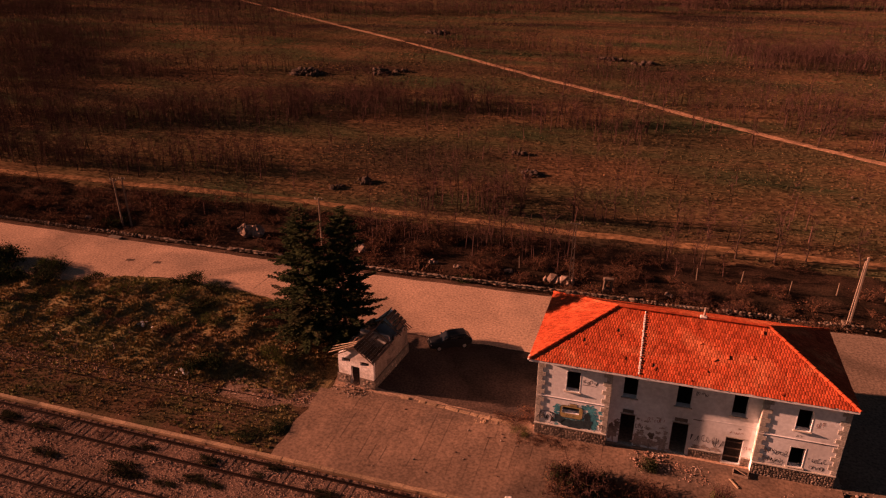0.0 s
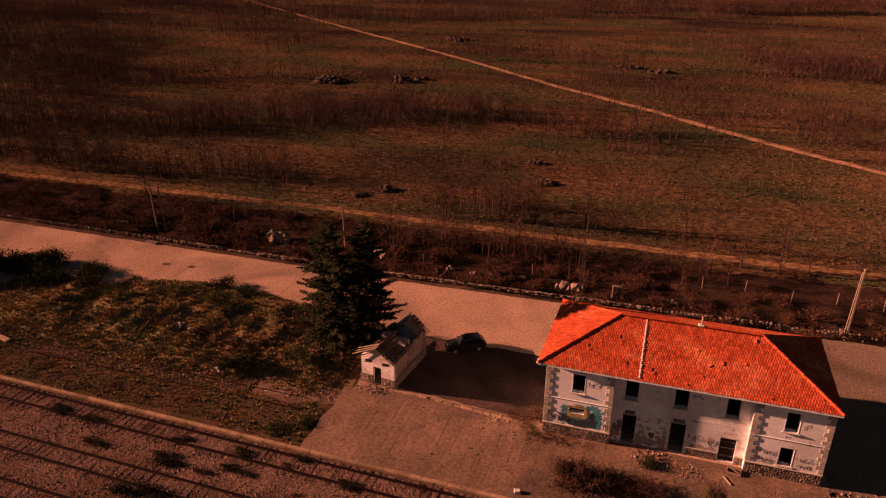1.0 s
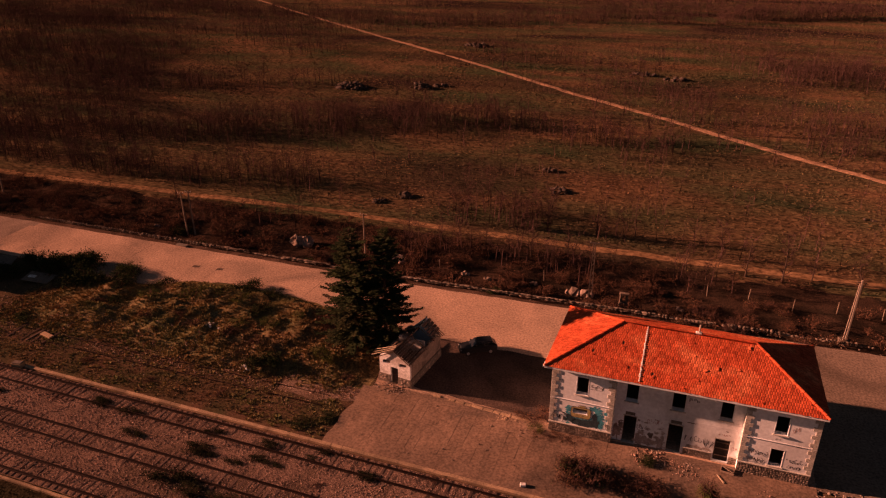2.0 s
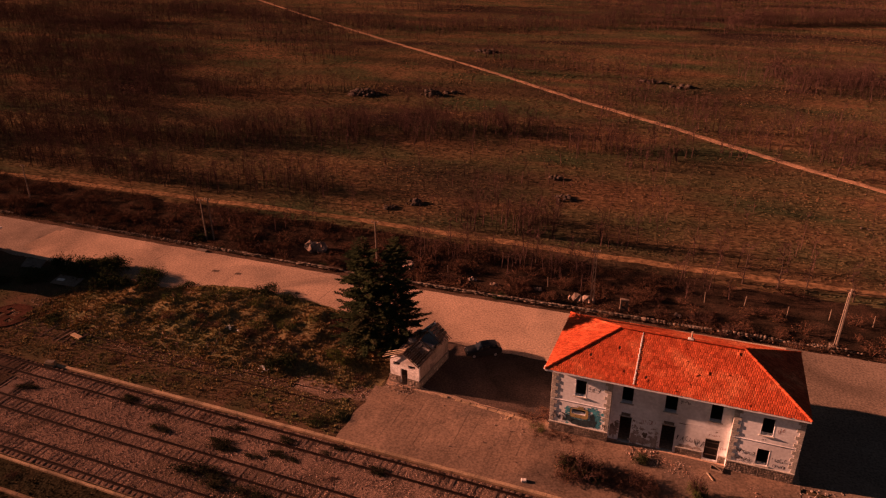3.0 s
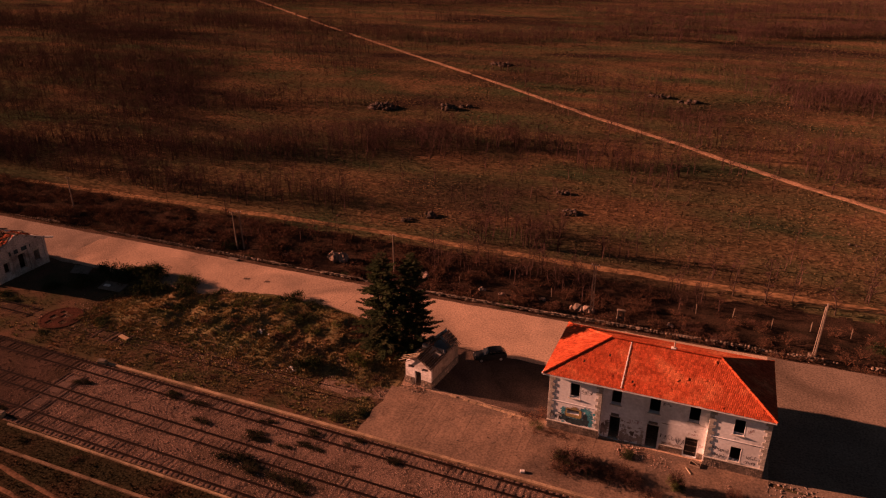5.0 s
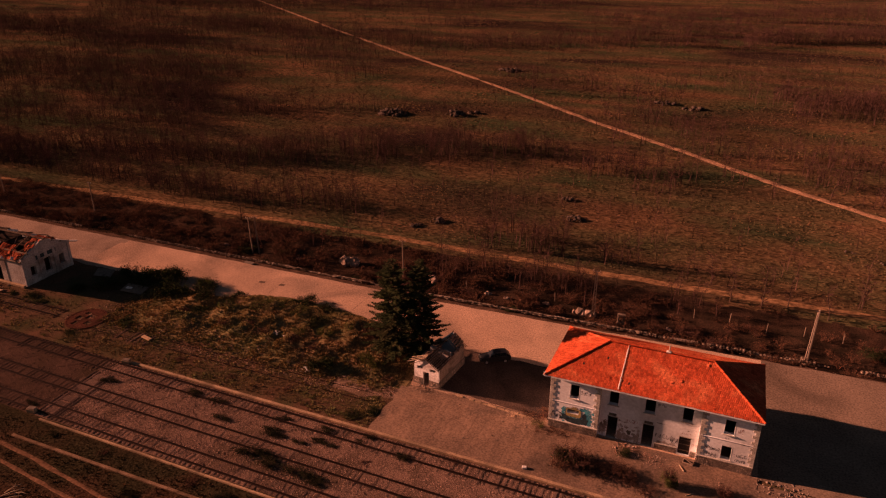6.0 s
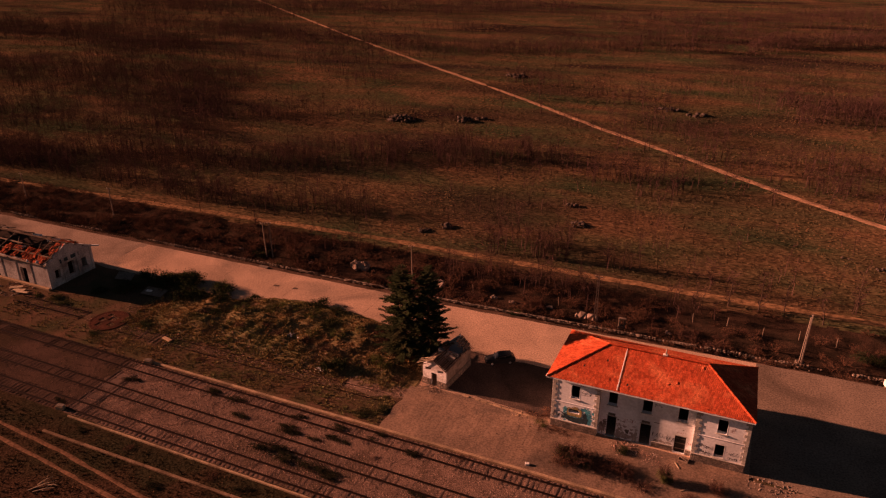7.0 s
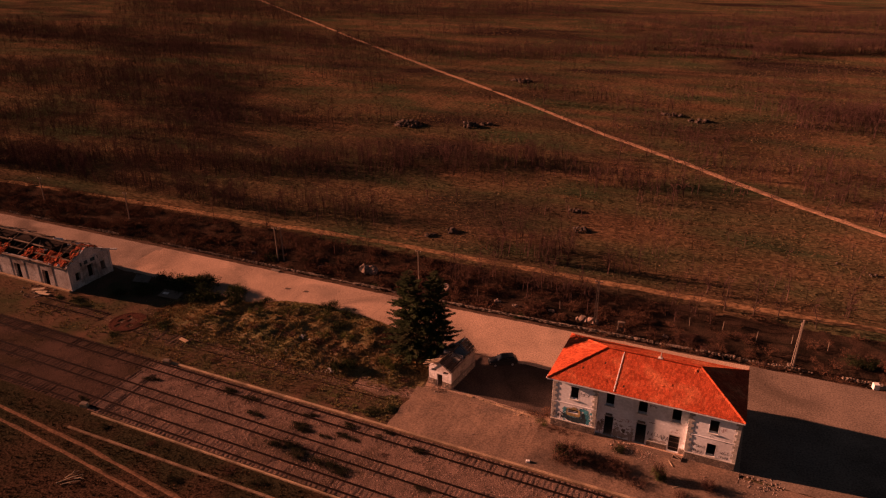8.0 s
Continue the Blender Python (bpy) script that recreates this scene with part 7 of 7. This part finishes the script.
board("loose_plank", "pale split plank lying on the platform", 13.85, -1.5, 0.06, 1.0, 0.12, 0.06, -58, PALE_TIMBER)
board("loose_plank", "pale split plank lying on the platform", 14.9, -4.9, 0.06, 0.9, 0.1, 0.05, 40, PALE_TIMBER)
for x, y, ln, rz in ((11.7, 24.9, 3.2, 4), (0.6, 24.5, 3.4, -2)):
    board("fallen_beam", "long pale concrete beam lying in the ditch", x, y, land(x, y) + 0.02, ln, 0.26, 0.28, rz, POLE_CONCRETE, cat="beam")
crate = thing("broken_crate", pose(14.35, -0.4, 0.06, 0, 0, -8), "broken dark wooden crate below the door", "crate")
for x0, x1, y0, y1, z0, z1 in ((-0.5, 0.5, -0.32, -0.27, 0, 0.16), (-0.5, 0.5, 0.27, 0.32, 0, 0.16), (-0.5, -0.45, -0.268, 0.268, 0, 0.16), (0.45, 0.5, -0.268, 0.268, 0, 0.16)):
    part("side", Build().box(x0, x1, y0, y1, z0, z1, c=0.01), TIMBER, crate)
part("bottom", Build().box(-0.445, 0.445, -0.265, 0.265, 0, 0.03, c=0.005), DARK_DOOR, crate)
part("brace", Build().box(-0.5, 0.5, -0.03, 0.03, 0.162, 0.19, m=pose(0, 0, 0, 0, 0, -30), c=0.005), TIMBER, crate)
kb = thing("pale_block", pose(-0.3, -7.3, 0.05, 0, 0, 15), "small pale concrete block near the kerb", "concrete block")
part("block", Build().box(-0.22, 0.22, -0.17, 0.17, 0, 0.2, c=0.03), LITTER, kb)
for i, (x, y, rz) in enumerate(((-82.3, -0.2, 20), (-83.4, 0.3, 35), (-81.0, -0.6, 10))):
    board("loose_door", "pale wooden panel lying before the shed", x, y, 0.08 + 0.07 * i, 1.9, 0.9 - 0.2 * i, 0.05, rz, PALE_TIMBER, cat="panel")
board("pale_slab", "pale slab lying beside the spur", -51.6, -2.6, 0.1, 1.6, 0.5, 0.16, -12, KERB, cat="slab")
board("fallen_slab", "grey slab lying in the shade", -62.6, 7.0, 0.3, 3.4, 2.0, 0.10, 8, MORTAR, 5, 4, "slab")
STEEL_COVER = material("worn_iron_cover", (0.15, 0.10, 0.075), (0.09, 0.062, 0.05), scale=2.0, fine=9.0, bump=0.3)
board("dark_mat", "dark rubber mat lying at the road edge", -53.0, 20.9, 0.03, 1.7, 0.6, 0.16, -6, MORTAR, cat="mat")
for x, y, w in ((-47.4, 16.3, 0.9), (-44.2, 16.6, 0.8), (-34.3, 14.6, 0.6)):
    board("drain_cover", "dark sunken drain cover in the concrete", x, y, 0.024, w, 0.5, 0.012, 10, STEEL_COVER, cat="drain cover")
board("white_sheet", "small white sheet on the grey slab", -63.4, 6.8, 0.46, 0.9, 0.5, 0.04, 12, LITTER, 5, 4, "sheet")
board("fallen_slab", "grey slab leaning by the goods shed", -70.5, 9.2, 0.4, 2.6, 1.8, 0.10, 20, MORTAR, 12, 6, "slab")
rng = random.Random(91)
for i in range(26):
    x, y = rng.uniform(-16, 2), rng.uniform(-7.2, 0)
    lt = thing("debris_piece", pose(x, y, 0.055, 0, 0, rng.uniform(0, 180)), "small dark piece of debris on the paving", "debris", "debris on the platform")
    part("lump", Build().rock((0, 0, 0.03), rng.uniform(0.035, 0.10), rng, 0.5), rng.choice((MORTAR, SLEEPER, RUBBLE_STONE)), lt)

# broken edge between the platform and the yard
rng = random.Random(14)
edge = thing("platform_back_edge", pose(0, 0, 0), "broken pale concrete edge behind the platform", "kerb", kind="structure")
x = -12.2
while x < -1.6:
    w = rng.uniform(0.5, 1.1)
    if rng.random() < 0.65:
        part("edge_block", Build().box(-w / 2, w / 2, -0.17, 0.17, -0.05, 0.09 + rng.uniform(-0.03, 0.04), m=pose(x + w / 2, 1.35 - 0.09 * (x + 12.2), 0, rng.uniform(-3, 3), rng.uniform(-2, 2), -5 + rng.uniform(-6, 6)), c=0.04), KERB, edge)
    x += w + 0.05

# ---------------------------------------------------------------- pieces of walls, paving and tracks
rw = thing("roadside_wall", pose(0, 0, 0), "low crumbling dry stone wall along the road", "wall", kind="structure")
rng = random.Random(44)
WALL_MESH = [Build().rock((0, 0, 0), 1.0, random.Random(300 + i), 0.9).mesh("stone", ROCK) for i in range(6)]
rest = Build()
x, count = -118.0, 0
while x < 44:
    s = rng.uniform(0.16, 0.27)
    for course in (1, 2):
        if noise.noise((x * 0.16, 3, 3 + course * 0.4)) < (-0.3, -0.05)[course - 1]:
            continue
        px, y, z = x + rng.uniform(-0.06, 0.06), far_edge(x) + 1.62 + rng.uniform(-0.08, 0.08), -0.33 + 0.2 * course
        if -48 < x < 6 and course > 0 and count < 296:
            ob = part("stone", rng.choice(WALL_MESH), None, rw)
            ob.matrix_local = Matrix.LocRotScale((px, y, z + rng.uniform(-0.03, 0.03)), Euler((0, rng.uniform(-0.1, 0.1), rng.uniform(-0.2, 0.2))), (s * 1.5, s * 0.85, 0.115))
            count += 1
        else:
            rest.rock((px, y, z), s * 0.85, rng, 0.55)
    if rng.random() < 0.3:
        rest.rock((x + rng.uniform(-0.3, 0.3), far_edge(x) + rng.uniform(0.1, 1.5), 0.02), s * rng.uniform(0.2, 0.5), rng)
    x += s * 1.75
tagged(part("far_stones", rest, ROCK, rw), kind="stuff")

for tr, m, me in SLEEPER_JOBS:
    ob = part("sleeper", me, None, tr)
    ob.matrix_local = m
for m in TILE_JOBS:
    ob = part("tile", TILE_MESH, None, roof)
    ob.matrix_local = m

# paving slabs: the stretch between the outhouse and the house singly, the rest joined
rng = random.Random(71)
SW, SD = 0.40, 1.60
SLAB = [Build().box(-SW / 2 + 0.0015, SW / 2 - 0.0015, -SD / 2 + 0.0015, SD / 2 - 0.0015, 0.0, 0.014 + d, c=0.003).mesh("paving_slab", PAVING) for d in (0, 0.004, -0.004)]
rest = Build()
for i in range(142):
    for j in range(6):
        x = -16.9 + (i + 0.5) * SW
        y0 = kerb_y(x) + 0.27
        y = y0 + (j + 0.5) * SD
        back = (0.9 if x < -0.6 else 0.2) if x < 20.6 else -1.2
        if y + SD / 2 > back + 0.35 * noise.noise((x * 0.6, 1, 6)) or noise.noise((x * 0.3, y * 0.3, 15)) > 0.7:
            continue
        if x < -16.9 + 1.5 * max(0, 0.5 + noise.noise((0, y * 0.5, 17))):
            continue
        m = pose(x, y, 0.045 + rng.uniform(-0.001, 0.001), rng.uniform(-0.06, 0.06), rng.uniform(-0.08, 0.08), -0.77)
        if -14 < x < 10 and -6.6 < y < 1 and len(PLATFORM.children) < 300:
            ob = part("paving_slab", rng.choice(SLAB), None, PLATFORM)
            ob.matrix_local = m
        else:
            rest.box(-SW / 2 + 0.0015, SW / 2 - 0.0015, -SD / 2 + 0.0015, SD / 2 - 0.0015, 0.0, 0.014, m=m, c=0.003)
tagged(part("outer_paving", rest, PAVING, PLATFORM), kind="stuff")
